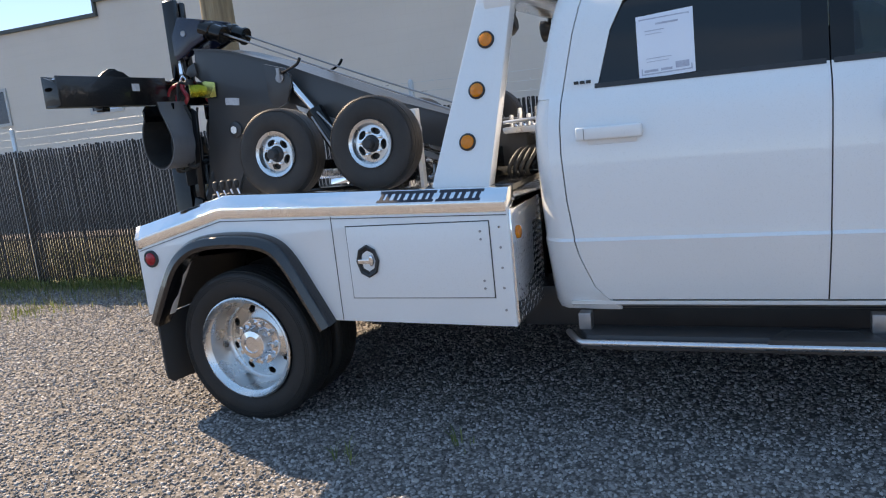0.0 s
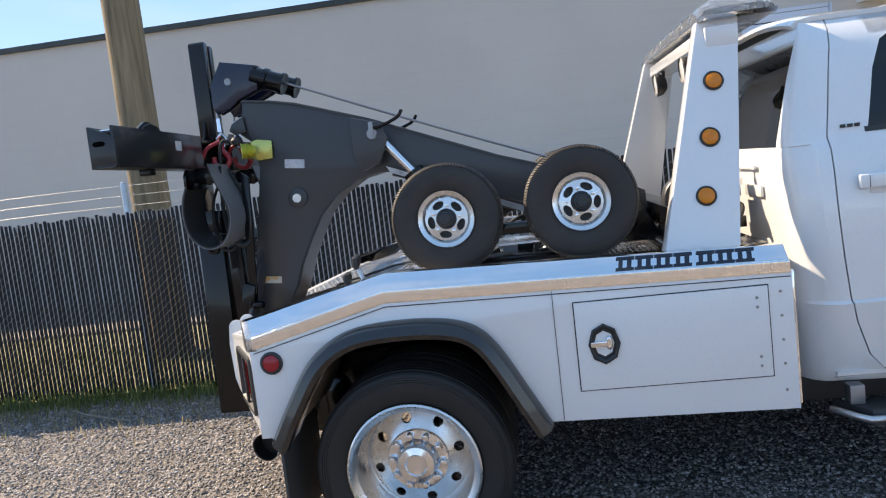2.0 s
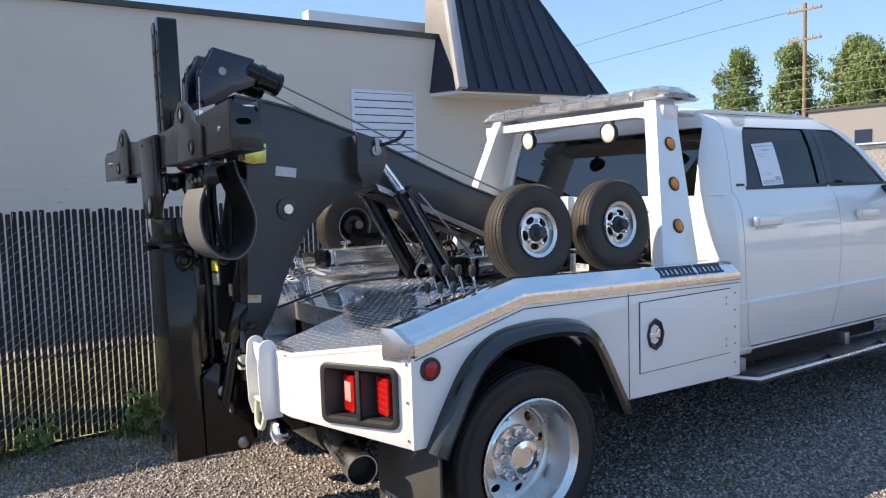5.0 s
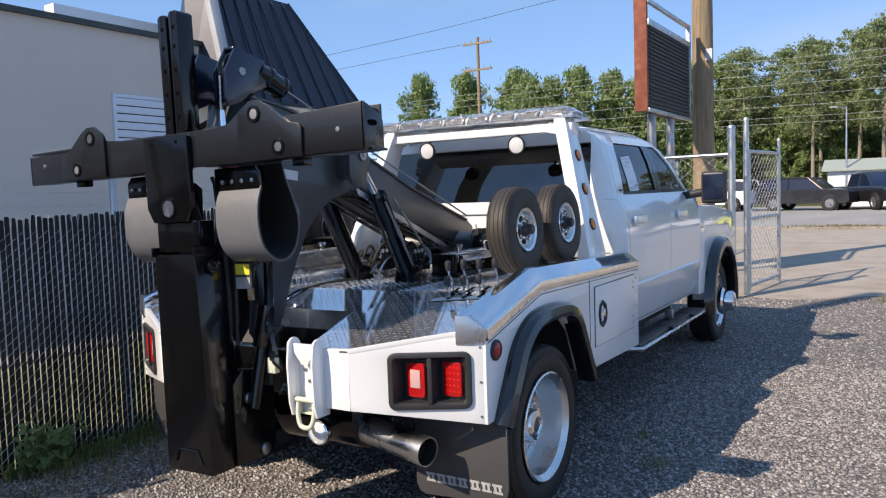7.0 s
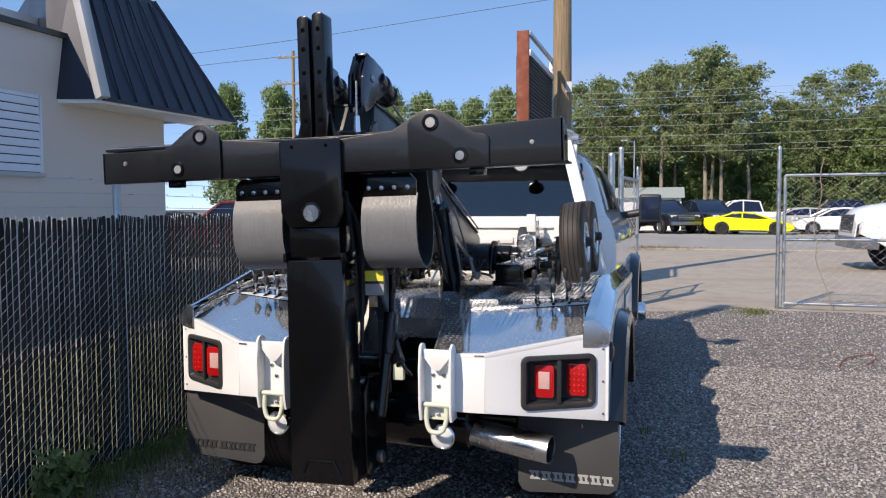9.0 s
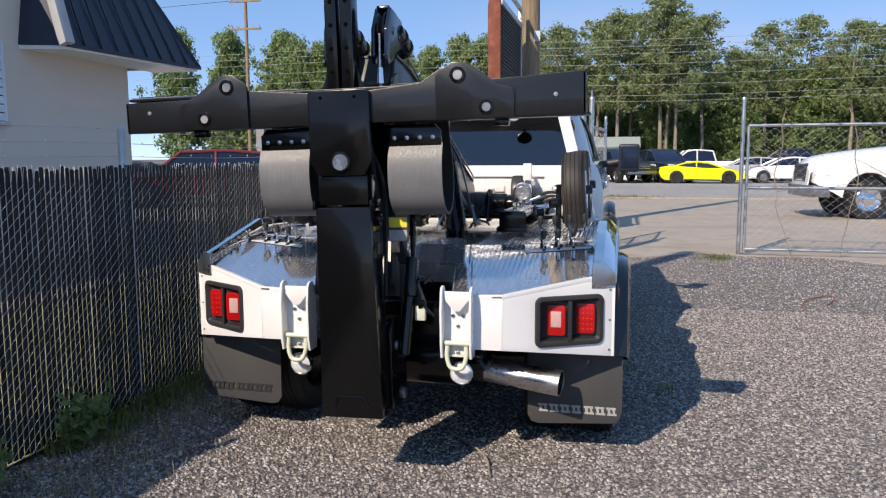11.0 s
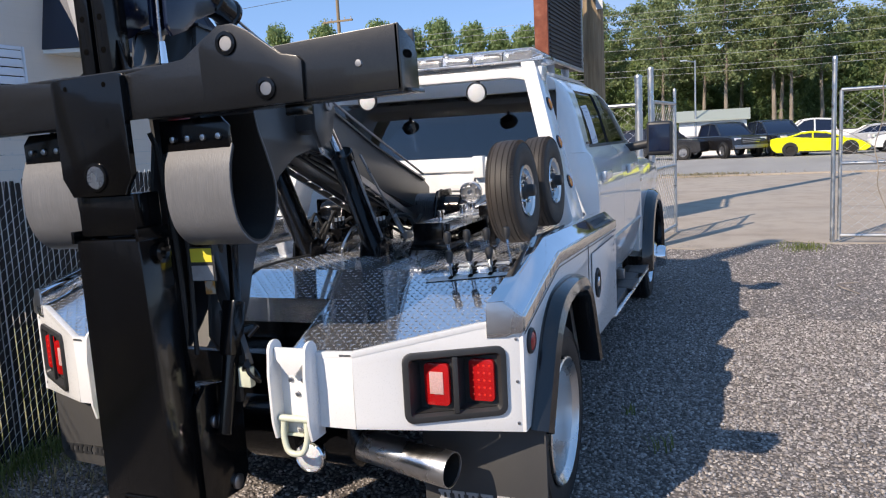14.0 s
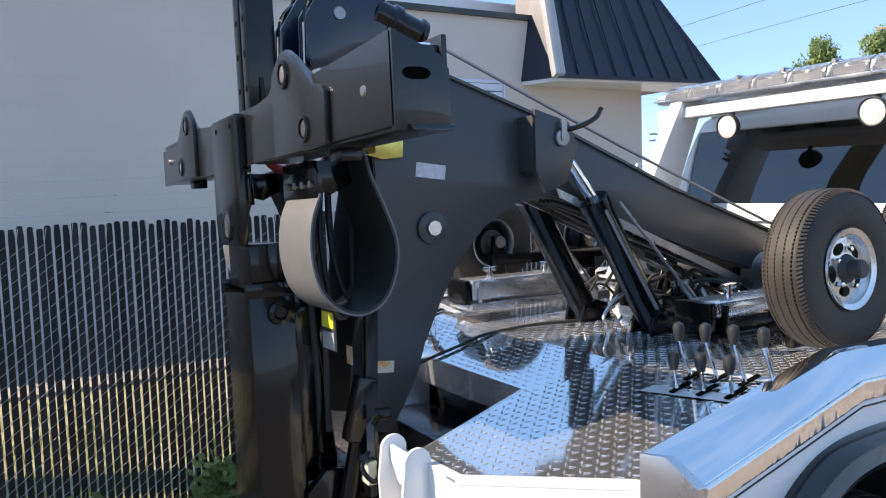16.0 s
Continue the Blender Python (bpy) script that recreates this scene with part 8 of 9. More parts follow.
# box plates between the boom sides
TOPE = BO[:6]
for (x0, z0), (x1, z1) in zip(TOPE, TOPE[1:]):
    bm.faces.new([bm.verts.new(p) for p in ((x0, Y(-0.15), z0 + 0.004), (x1, Y(-0.15), z1 + 0.004), (x1, Y(0.15), z1 + 0.004), (x0, Y(0.15), z0 + 0.004))])
LOWE = BO[8:21]
for (x0, z0), (x1, z1) in zip(LOWE, LOWE[1:]):
    bm.faces.new([bm.verts.new(p) for p in ((x0, Y(-0.125), z0 + 0.006), (x1, Y(-0.125), z1 + 0.006), (x1, Y(0.125), z1 + 0.006), (x0, Y(0.125), z0 + 0.006))])
bmesh.ops.remove_doubles(bm, verts=bm.verts, dist=1e-4)
thicken(bm, 0.01)
pt("boom_web", bm, BOOM, "black boom top and bottom plates", 0, boom)
bm = bm_new()
prism(bm, [(-3.33, 2.015), (-3.37, 1.90), (-3.40, 1.885), (-3.37, 1.85), (-3.30, 1.79), (-3.27, 1.80), (-3.28, 2.0)], "y", Y(-0.123), Y(0.123))
pt("boom_nose", bm, BOOM, "", 0.004, boom)
for s in (-1, 1):
    bm = bm_new()
    prism(bm, [(-3.34, 1.94), (-3.40, 1.91), (-3.42, 1.875), (-3.39, 1.85), (-3.33, 1.86)], "y", Y(s * 0.155), Y(s * 0.142))
    pt("boom_ear", bm, BOOM, "", 0.003, boom)
# labels, bracket
bm = bm_new()
box(bm, (-3.10, Y(-0.1412), 1.668), (0.105, 0.002, 0.045), Matrix.Rotation(0.12, 4, "Y"))
pt("rating_label", bm, LABEL, "small pale rating label with unread print", 0, boom)
bm = bm_new()
box(bm, (-3.305, Y(-0.1412), 1.075), (0.10, 0.002, 0.036), Matrix.Rotation(0.1, 4, "Y"))
pt("warning_label", bm, WARN, "orange and white warning label", 0, boom)
bm = bm_new()
prism(bm, [(-3.34, 1.80), (-3.275, 1.815), (-3.20, 1.80), (-3.205, 1.71), (-3.275, 1.705), (-3.33, 1.72)], "y", Y(-0.16), Y(-0.152))
box(bm, (-3.335, Y(-0.20), 1.76), (0.006, 0.09, 0.08))
pt("guide_bracket", bm, ZINC, "yellow zinc-plated guide bracket", 0.004, boom)
bm = bm_new()
lathe(bm, [(0, 0), (0.028, 0), (0.03, 0.02), (0.02, 0.035), (0, 0.037)], Matrix.Translation((-3.37, Y(-0.20), 1.80)), 14)
tube(bm, [(-3.37, Y(-0.19), 1.80), (-3.45, Y(-0.20), 1.82), (-3.47, Y(-0.21), 1.70), (-3.48, Y(-0.23), 1.50), (-3.46, Y(-0.25), 1.35), (-3.40, Y(-0.25), 1.28), (-3.35, Y(-0.22), 1.33), (-3.36, Y(-0.2), 1.5), (-3.44, Y(-0.19), 1.68)], 0.010, 8)
pt("hanging_hose", bm, HOSE, "looped black hydraulic hose")
# wire harness along the boom
bm = bm_new()
for k in range(3):
    tube(bm, [(-2.60, Y(-0.10 + 0.03 * k), 1.555), (-2.2, Y(-0.13 + 0.03 * k), 1.42 - 0.02 * k), (-1.8, Y(-0.12 + 0.02 * k), 1.25)], 0.009, 8)
pt("boom_hose", bm, HOSE, "black hoses under the boom")

# -- winches, valves and hoses before the cab --
rnd = random.Random(21)
for s in (-1, 1):
    bm = bm_new()
    rod(bm, (-1.50, Y(s * 0.08), 1.215), (-1.50, Y(s * 0.40), 1.215), 0.075, 24, bev=0.005)
    for v in (0.07, 0.27):
        lathe(bm, [(0, 0), (0.105, 0), (0.108, 0.006), (0.105, 0.012), (0, 0.012)], Matrix.Translation((-1.50, Y(s * v), 1.215)) @ Matrix.Rotation(math.pi / 2 * -s, 4, "X"), 28)
    wn_ = pt("winch_drum", bm, BLACK, "black winch drum")
    bm = bm_new()
    for k in range(14):
        lathe(bm, [(0.078, -0.006), (0.088, 0), (0.078, 0.006)], Matrix.Translation((-1.50, Y(s * (0.09 + 0.013 * k)), 1.215)) @ Matrix.Rotation(math.pi / 2, 4, "X"), 24)
    pt("rope_coil", bm, STEEL, "", 0, wn_)
    bm = bm_new()
    lathe(bm, [(0, 0), (0.06, 0), (0.065, 0.02), (0.065, 0.06), (0.05, 0.07), (0.05, 0.09), (0, 0.09)], Matrix.Translation((-1.50, Y(s * 0.40), 1.215)) @ Matrix.Rotation(math.pi / 2 * -s, 4, "X"), 20)
    pt("winch_motor", bm, BLACK, "", 0, wn_)
    bm = bm_new()
    prism(bm, [(-1.70, 1.10), (-1.30, 1.10), (-1.40, 1.32), (-1.60, 1.32)], "y", Y(s * 0.30), Y(s * 0.285))
    pt("winch_plate", bm, BLACK, "", 0.006, wn_)
    # small manifold with fittings at the foot of each lift cylinder
    bm = bm_new()
    box(bm, (-1.98, Y(s * 0.12), 1.13), (0.12, 0.08, 0.07))
    for k in range(3):
        rod(bm, (-2.02 + 0.04 * k, Y(s * 0.12), 1.16), (-2.02 + 0.04 * k, Y(s * 0.12), 1.20), 0.011, 6)
    pt("valve_manifold", bm, BLACK, "small black hydraulic manifold", 0.004)
    for k in range(3):
        bm = bm_new()
        rod(bm, (-2.02 + 0.04 * k, Y(s * 0.12), 1.195), (-2.02 + 0.04 * k, Y(s * 0.12), 1.22), 0.009, 6)
        pt("hose_fitting", bm, ALLOY, "bright hose fitting")
    # bare guide and clevis beside the cylinder
    bm = bm_new()
    rod(bm, (-2.10, Y(s * 0.27), 1.20), (-2.42, Y(s * 0.255), 1.545), 0.006, 8)
    rod(bm, (-2.06, Y(s * 0.28), 1.15), (-2.14, Y(s * 0.275), 1.24), 0.014, 10)
    box(bm, (-2.03, Y(s * 0.285), 1.13), (0.07, 0.04, 0.035))
    pt("lock_linkage", bm, STEEL, "bare steel lock linkage", 0.002)
    # open ladder-like hose carrier under the boom
    for v in (0.095, 0.155):
        bm = bm_new()
        prism(bm, [(-2.62, 1.60), (-2.60, 1.565), (-1.62, 1.155), (-1.60, 1.18)], "y", Y(s * v), Y(s * (v + 0.010)))
        pt("carrier_rail", bm, STEEL, "thin steel rail under the boom")
    for k in range(9):
        bm = bm_new()
        f = (k + 0.5) / 9
        rod(bm, (-2.60 + 0.98 * f, Y(s * 0.095), 1.58 - 0.41 * f), (-2.60 + 0.98 * f, Y(s * 0.165), 1.58 - 0.41 * f), 0.006, 6)
        pt("carrier_rung", bm, STEEL)
for k in range(15):
    bm = bm_new()
    x0, v0 = rnd.uniform(-2.2, -1.85), rnd.uniform(-0.22, 0.30)
    p = [(x0, Y(v0), 1.08)]
    for i in range(3):
        p.append((p[-1][0] + rnd.uniform(-0.02, 0.16), Y(p[-1][1] - YC + rnd.uniform(-0.10, 0.10)), 1.10 + rnd.uniform(0.0, 0.15)))
    p.append((p[-1][0] + 0.1, p[-1][1], 1.08))
    tube(bm, p, rnd.choice((0.006, 0.008, 0.010)), 7, 5)
    pt("hydraulic_hose", bm, HOSE if rnd.random() < 0.8 else ALLOY, "hydraulic hose before the winches")
bm = bm_new()
tube(bm, [(-2.30, Y(-0.06), 1.06), (-2.36, Y(-0.10), 1.12), (-2.30, Y(-0.13), 1.20), (-2.2, Y(-0.12), 1.16), (-2.15, Y(-0.08), 1.07)], 0.006, 8)
pt("grey_conduit", bm, ALLOY, "pale grey cable conduit")
bm = bm_new()
box(bm, (-1.2, Y(0), 1.115), (0.36, 2.0, 0.03))
box(bm, (-1.27, Y(0), 1.20), (0.10, 1.3, 0.14))
pt("winch_bridge", bm, BLACK, "black winch cross member", 0.01)
# bright fairlead wheel and white bracket beside the winch
bm = bm_new()
m = Matrix.Translation((-1.755, 3.675, 1.318)) @ Matrix.Rotation(-math.pi / 2, 4, "Y")
lathe(bm, [(0, 0), (0.012, 0), (0.014, 0.016), (0.030, 0.016), (0.034, 0.008), (0.048, 0.008), (0.052, 0.016), (0.058, 0.012), (0.058, -0.014), (0.050, -0.018), (0, -0.018)], m, 28)
fair = pt("fairlead_wheel", bm, ALLOY, "bright round fairlead wheel")
for k in range(6):
    bm = bm_new()
    a = math.pi * k / 3
    lathe(bm, [(0.007, 0.008), (0.007, 0.015), (0, 0.017)], m @ Matrix.Translation((0.041 * math.cos(a), 0.041 * math.sin(a), 0)), 6)
    pt("bolt", bm, STEEL, "", 0, fair)
bm = bm_new()
rod(bm, (-1.735, 3.675, 1.10), (-1.735, 3.675, 1.27), 0.02, 12)
rod(bm, (-1.735, 3.72, 1.10), (-1.735, 3.705, 1.28), 0.012, 10)
rod(bm, (-1.735, 3.66, 1.24), (-1.735, 3.52, 1.30), 0.012, 10)
rod(bm, (-1.70, 3.655, 1.20), (-1.70, 3.50, 1.22), 0.014, 10)
pt("fairlead_post", bm, CHROME, "", 0, fair)
bm = bm_new()
box(bm, (-1.66, 3.655, 1.445), (0.05, 0.056, 0.115))
box(bm, (-1.64, 3.655, 1.25), (0.02, 0.05, 0.32))
pt("white_bracket", bm, WHITE, "white painted upright bracket", 0.005)
bm = bm_new()
for k in range(3):
    tube(bm, [(-1.80, 3.56 - 0.015 * k, 1.30 - 0.025 * k), (-1.80, 3.48, 1.315 - 0.025 * k), (-1.78, 3.40, 1.30 - 0.025 * k), (-1.70, 3.36, 1.27 - 0.02 * k)], 0.011, 8)
pt("wound_hose", bm, HOSE, "coiled black hoses beside the dolly")
# winch gearbox and control spools in the gap before the cab
bm = bm_new()
lathe(bm, [(0, 0), (0.118, 0), (0.124, 0.008), (0.124, 0.07), (0.118, 0.078), (0, 0.078)], Matrix.Translation((-1.19, Y(-0.40), 1.285)) @ Matrix.Rotation(math.pi / 2, 4, "X"), 36)
gear = pt("winch_gearbox", bm, BOOM, "round black winch gearbox")
bm = bm_new()
for q in (0.6, 2.7, 4.8):
    lathe(bm, [(0.008, 0.078), (0.008, 0.085), (0, 0.087)], Matrix.Translation((-1.19 + 0.09 * math.cos(q), Y(-0.40), 1.285 + 0.09 * math.sin(q))) @ Matrix.Rotation(math.pi / 2, 4, "X"), 6)
pt("bolt", bm, STEEL, "", 0, gear)
bm = bm_new()
box(bm, (-1.04, Y(-0.45), 1.26), (0.07, 0.16, 0.12))
box(bm, (-1.06, Y(-0.46), 1.17), (0.16, 0.20, 0.05))
valve = pt("control_valve", bm, BLACK, "black control valve before the cab", 0.005)
for k in range(4):
    bm = bm_new()
    x0 = -1.155 + 0.045 * k
    rod(bm, (x0, Y(-0.50), 1.33), (x0, Y(-0.50), 1.42 + 0.03 * (k % 2)), 0.012, 10)
    rod(bm, (x0, Y(-0.50), 1.40), (x0 + 0.025, Y(-0.50), 1.36), 0.008, 8)
    pt("spool", bm, CHROME, "", 0, valve)
bm = bm_new()
box(bm, (-1.085, Y(-0.50), 1.345), (0.21, 0.09, 0.03))
rod(bm, (-1.19, Y(-0.53), 1.385), (-0.985, Y(-0.53), 1.395), 0.009, 8)
pt("spool_rail", bm, ALLOY, "", 0.003, valve)
bm = bm_new()
for k in range(4):
    tube(bm, [(-1.13 + 0.03 * k, Y(-0.60), 1.10), (-1.14 + 0.03 * k, Y(-0.66), 1.16), (-1.10 + 0.03 * k, Y(-0.62), 1.24), (-1.06 + 0.01 * k, Y(-0.54), 1.26)], 0.010, 8)
pt("valve_hose", bm, HOSE, "black hoses at the control valve")

bm = bm_new()
tube(bm, [(-3.05, 4.40, 0.966), (-2.93, 4.42, 0.992), (-2.80, 4.425, 1.020), (-2.70, 4.43, 1.043), (-2.50, 4.40, 1.062), (-2.30, 4.34, 1.066)], 0.006, 8)
pt("deck_cable", bm, HOSE, "thin black cable along the deck")

# ---- tow dollies stowed on the deck: two wheels on an alloy frame each ----


def dolly(s, label):
    YD = YC if s < 0 else YC - 0.08
    d = thing("tow_dolly", (-1.98, YD + s * 0.8, 1.11), label, "tow dolly", "stowed tow dollies")
    for x, zc in ((-2.25, 1.352), (-1.71, 1.362)):
        m = Matrix.Translation((x, YD + s * 0.985, zc)) @ Matrix.Rotation(math.pi / 2 * (1 if s < 0 else -1) + s * 0.06, 4, "X") @ Matrix.Rotation(x * 3, 4, "Z")
        bm = bm_new()
        prof = [(0.112, 0.054), (0.125, 0.061), (0.160, 0.0665), (0.190, 0.066), (0.206, 0.0625), (0.2165, 0.0565), (0.2225, 0.0475), (0.2245, 0.0385), (0.2155, 0.0378), (0.2155, 0.0345), (0.2262, 0.0338), (0.2275, 0.0150), (0.2180, 0.0144), (0.2180, 0.0112), (0.2280, 0.0105)]
        lathe(bm, [(r, -h) for r, h in prof] + [(r, h) for r, h in reversed(prof)], m @ Matrix.Translation((0, 0, -0.065)), 64, True)
        wl = part("wheel", bm, DTYRE, d, "dusty black trailer tyre")
        bm = bm_new()
        for k in range(120):
            # zigzag rib edges and slanted shoulder lugs
            for side in (-1, 1):
                for r0, h, lean, size in ((0.2180, 0.0540, 0.62, (0.0060, 0.0062, 0.018)), (0.2230, 0.0357, 0.0, (0.005, 0.0052, 0.0042)), (0.2248, 0.0130, 0.0, (0.005, 0.0052, 0.0042))):
                    vs = box(bm, (0, 0, 0), size)
                    turn = Matrix.Rotation(2 * math.pi * (k + 0.3 * side) / 120, 4, "Z") @ Matrix.Translation((r0, 0, side * h)) @ Matrix.Rotation(side * 0.45, 4, "X") @ Matrix.Rotation(-side * lean, 4, "Y")
                    bmesh.ops.transform(bm, matrix=m @ Matrix.Translation((0, 0, -0.065)) @ turn, verts=vs)
        part("tread", bm, DTYRE, wl, kind="stuff")
        bm = bm_new()
        holed_disc(bm, m, 0.036, 0.088, 5, 0.063, 0.0150, -0.016, -0.022, wide=1.7)
        lathe(bm, [(0.088, -0.022), (0.096, -0.012), (0.098, -0.004), (0.108, -0.001), (0.114, 0.002), (0.116, -0.004), (0.112, -0.012)], m, 36)
        part("rim", bm, RIMALLOY, wl, "bright slotted rim")
        bm = bm_new()
        lathe(bm, [(0.042, -0.016), (0.036, -0.005), (0.028, 0.0), (0.026, 0.03), (0.02, 0.036), (0, 0.036)], m, 20)
        part("hub", bm, PLASTIC, wl)
        bm = bm_new()
        lathe(bm, [(0.030, -0.05), (0.11, -0.05), (0.11, -0.045)], m, 20)
        part("back_plate", bm, PLASTIC, wl)
        bm = bm_new()
        lathe(bm, [(0.112, -0.118), (0.117, -0.126), (0.113, -0.131), (0.106, -0.126), (0.100, -0.112), (0.097, -0.060)], m, 36)
        part("inner_rim", bm, STEEL, wl, "dull inner rim")
        bm = bm_new()
        lathe(bm, [(0, -0.112), (0.050, -0.112), (0.062, -0.106), (0.066, -0.095), (0.066, -0.050)], m, 28)
        part("drum", bm, PLASTIC, wl)
        for k in range(5):
            a = 2 * math.pi * (k + 0.5) / 5
            bm = bm_new()
            lathe(bm, [(0.008, -0.016), (0.008, -0.002), (0, 0.0)], m @ Matrix.Translation((0.056 * math.cos(a), 0.056 * math.sin(a), 0)), 6)
            part("lug_nut", bm, CHROME, wl)
        bm = bm_new()
        rod(bm, (x, YD + s * 0.94, zc), (x, YD + s * 0.80, zc), 0.028, 14)
        part("stub_axle", bm, STEEL, d)
        bm = bm_new()
        prism(bm, [(x - 0.05, 1.11), (x + 0.05, 1.11), (x + 0.03, zc + 0.03), (x - 0.03, zc + 0.03)], "y", YD + s * 0.84, YD + s * 0.81)
        part("upright", bm, BLACK, d, "", 0.005)
    bm = bm_new()
    box(bm, (-1.98, YD + s * 0.80, 1.27), (0.66, 0.06, 0.05))
    part("side_beam", bm, BLACK, d, "black side beam", 0.006)
    bx = -2.06 if s < 0 else -2.30
    bm = bm_new()
    bh = 0.05 if s < 0 else 0.085
    box(bm, (bx, YD + s * 0.56, 1.228 - bh / 2), (0.62, 0.13, bh))
    part("axle_beam", bm, BEAM, d, "satin aluminium axle beam", 0.012)
    bm = bm_new()
    box(bm, (bx, YD + s * 0.56, 1.118), (0.66, 0.18, 0.03))
    for q in (-0.28, 0.28):
        box(bm, (bx + q, YD + s * 0.56, 1.17), (0.02, 0.16, 0.10))
    part("beam_cradle", bm, BLACK if s < 0 else BEAM, d, "", 0.006)
    for q in (-0.335, 0.335):
        bm = bm_new()
        box(bm, (bx + q, YD + s * 0.56, 1.18), (0.03, 0.14, 0.10))
        part("beam_end", bm, BLACK, d, "", 0.006)
    for q in (-0.18, 0.12):
        bm = bm_new()
        rod(bm, (bx + q, YD + s * 0.56, 1.22), (bx + q, YD + s * 0.56, 1.27), 0.014, 10)
        rod(bm, (bx + q - 0.03, YD + s * 0.56, 1.262), (bx + q + 0.03, YD + s * 0.56, 1.262), 0.010, 8)
        part("clamp_bolt", bm, CHROME, d)
    return d


dolly(-1, "stowed tow dolly with two small chrome wheels, toolbox side")
dolly(1, "stowed tow dolly with two small chrome wheels, fence side")

# ---- slatted fence along the yard ----
FY, FZ0, FZ1, SLATP = 5.97, 0.03, 1.45, 0.0378
fence = thing("slatted_fence", (-4.5, FY, 0), "chain-link fence with black privacy slats and barbed wire", "fence")
bm = bm_new()
link_mesh(bm, (-14.1 + SLATP / 2, FY + 0.002), (5.15, FY + 0.002), FZ0, FZ1, SLATP, 0.0017, 0.0075, 0.8)
part("wire_mesh", bm, WIRE, fence, "galvanised woven wire", kind="stuff")
for x in np.arange(-14.72 + 2.4, 5.2, 2.4):
    bm = bm_new()
    lathe(bm, [(0, -0.2), (0.024, -0.2), (0.024, 1.72), (0.018, 1.74), (0, 1.75)], Matrix.Translation((x, FY + 0.034, 0)), 14)
    part("post", bm, GALV, fence)
    bm = bm_new()
    rod(bm, (x + 0.004, FY - 0.011, 0.05), (x + 0.004, FY - 0.011, 1.44), 0.0035, 8)
    part("tension_bar", bm, WIRE, fence, "thin galvanised tension bar")
# twisted wire ends standing over the slats
rnd = random.Random(3)
verts, faces = [], []
for k in range(int((5.12 + 14.1) / SLATP)):
    for lean in (-1, 1):
        x0 = -14.1 + SLATP * (k + 0.5)
        base, tip = Vector((x0, FY, 1.43)), Vector((x0 + lean * rnd.uniform(0.004, 0.014), FY + rnd.uniform(-0.008, 0.008), rnd.uniform(1.492, 1.518)))
        j = len(verts)
        for q in (base, tip):
            verts += [q + Vector((0.0018 * math.cos(a), 0.0018 * math.sin(a), 0)) for a in (0, 2.1, 4.2)]
        faces += [(j, j + 1, j + 4, j + 3), (j + 1, j + 2, j + 5, j + 4), (j + 2, j, j + 3, j + 5)]
tagged(hang(new("wire_barb", from_arrays("wire_barb", verts, faces, WIRE)), fence), kind="stuff")
rnd = random.Random(3)
for z in (1.56, 1.64, 1.72):
    bm = bm_new()
    tube(bm, [(-14.2 + 1.4 * k, FY + 0.03, z - (0.012 if k % 2 else 0)) for k in range(14)], 0.0018, 5, 3)
    x = -14.0
    while x < 4.9:
        for a in (0.6, 2.4):
            tube(bm, [(x, FY + 0.03, z - 0.004), (x + 0.010 * math.cos(a), FY + 0.03 + 0.010 * math.sin(a), z + 0.010)], 0.0013, 4, smooth=False)
        x += 0.28
    part("barbed_wire", bm, GALV, fence)
bm = bm_new()
rod(bm, (-14.2, FY + 0.015, FZ1 - 0.02), (5.15, FY + 0.015, FZ1 - 0.02), 0.003, 8)
part("tension_wire", bm, GALV, fence)

# ---- loose stones of the gravel ----
rs = np.random.RandomState(4)


def stones(name, count, x0, x1, y0, y1, lo, hi, label):
    base = np.array([(-1, -1, -1), (1, -1, -1), (1, 1, -1), (-1, 1, -1), (-1, -1, 1), (1, -1, 1), (1, 1, 1), (-1, 1, 1)], float) * 0.6
    quads = np.array([(4, 5, 6, 7), (0, 1, 5, 4), (1, 2, 6, 5), (2, 3, 7, 6), (3, 0, 4, 7)])
    c = np.column_stack([rs.uniform(x0, x1, count), rs.uniform(y0, y1, count), np.zeros(count)])
    size = lo + (hi - lo) * rs.rand(count) ** 1.5
    v = base[None] * rs.uniform(0.55, 1.15, (count, 8, 3))
    v *= np.array([1.0, 0.8, 0.68])
    ang = rs.uniform(0, 6.28, count)
    ca, sa = np.cos(ang), np.sin(ang)
    tilt = rs.normal(0, 0.35, count)
    vx = v[..., 0] * ca[:, None] - v[..., 1] * sa[:, None]
    vy = v[..., 0] * sa[:, None] + v[..., 1] * ca[:, None]
    vz = v[..., 2] + vx * np.sin(tilt)[:, None]
    out = np.stack([vx, vy, vz], -1) * size[:, None, None] + c[:, None]
    out[..., 2] += size[:, None] * 0.12
    me = bpy.data.meshes.new(name)
    me.vertices.add(count * 8)
    me.vertices.foreach_set("co", out.astype(np.float32).ravel())
    f = (quads[None] + (np.arange(count) * 8)[:, None, None]).reshape(-1, 4)
    me.loops.add(f.size)
    me.loops.foreach_set("vertex_index", f.ravel().astype(np.int32))
    me.polygons.add(len(f))
    me.polygons.foreach_set("loop_start", (np.arange(len(f)) * 4).astype(np.int32))
    me.update(calc_edges=True)
    me.materials.append(STONE)
    tagged(new(name, me), label, "gravel", kind="stuff")


stones("gravel", 150000, -8.5, 1.2, 0.6, 6.0, 0.006, 0.0165, "loose grey crushed stones")
stones("gravel", 18000, 1.2, 5.6, -2.5, 5.5, 0.008, 0.018, "loose grey crushed stones")
stones("gravel", 22000, -5.5, 1.2, -2.2, 0.6, 0.007, 0.016, "loose grey crushed stones")

# ---- grass and weeds ----


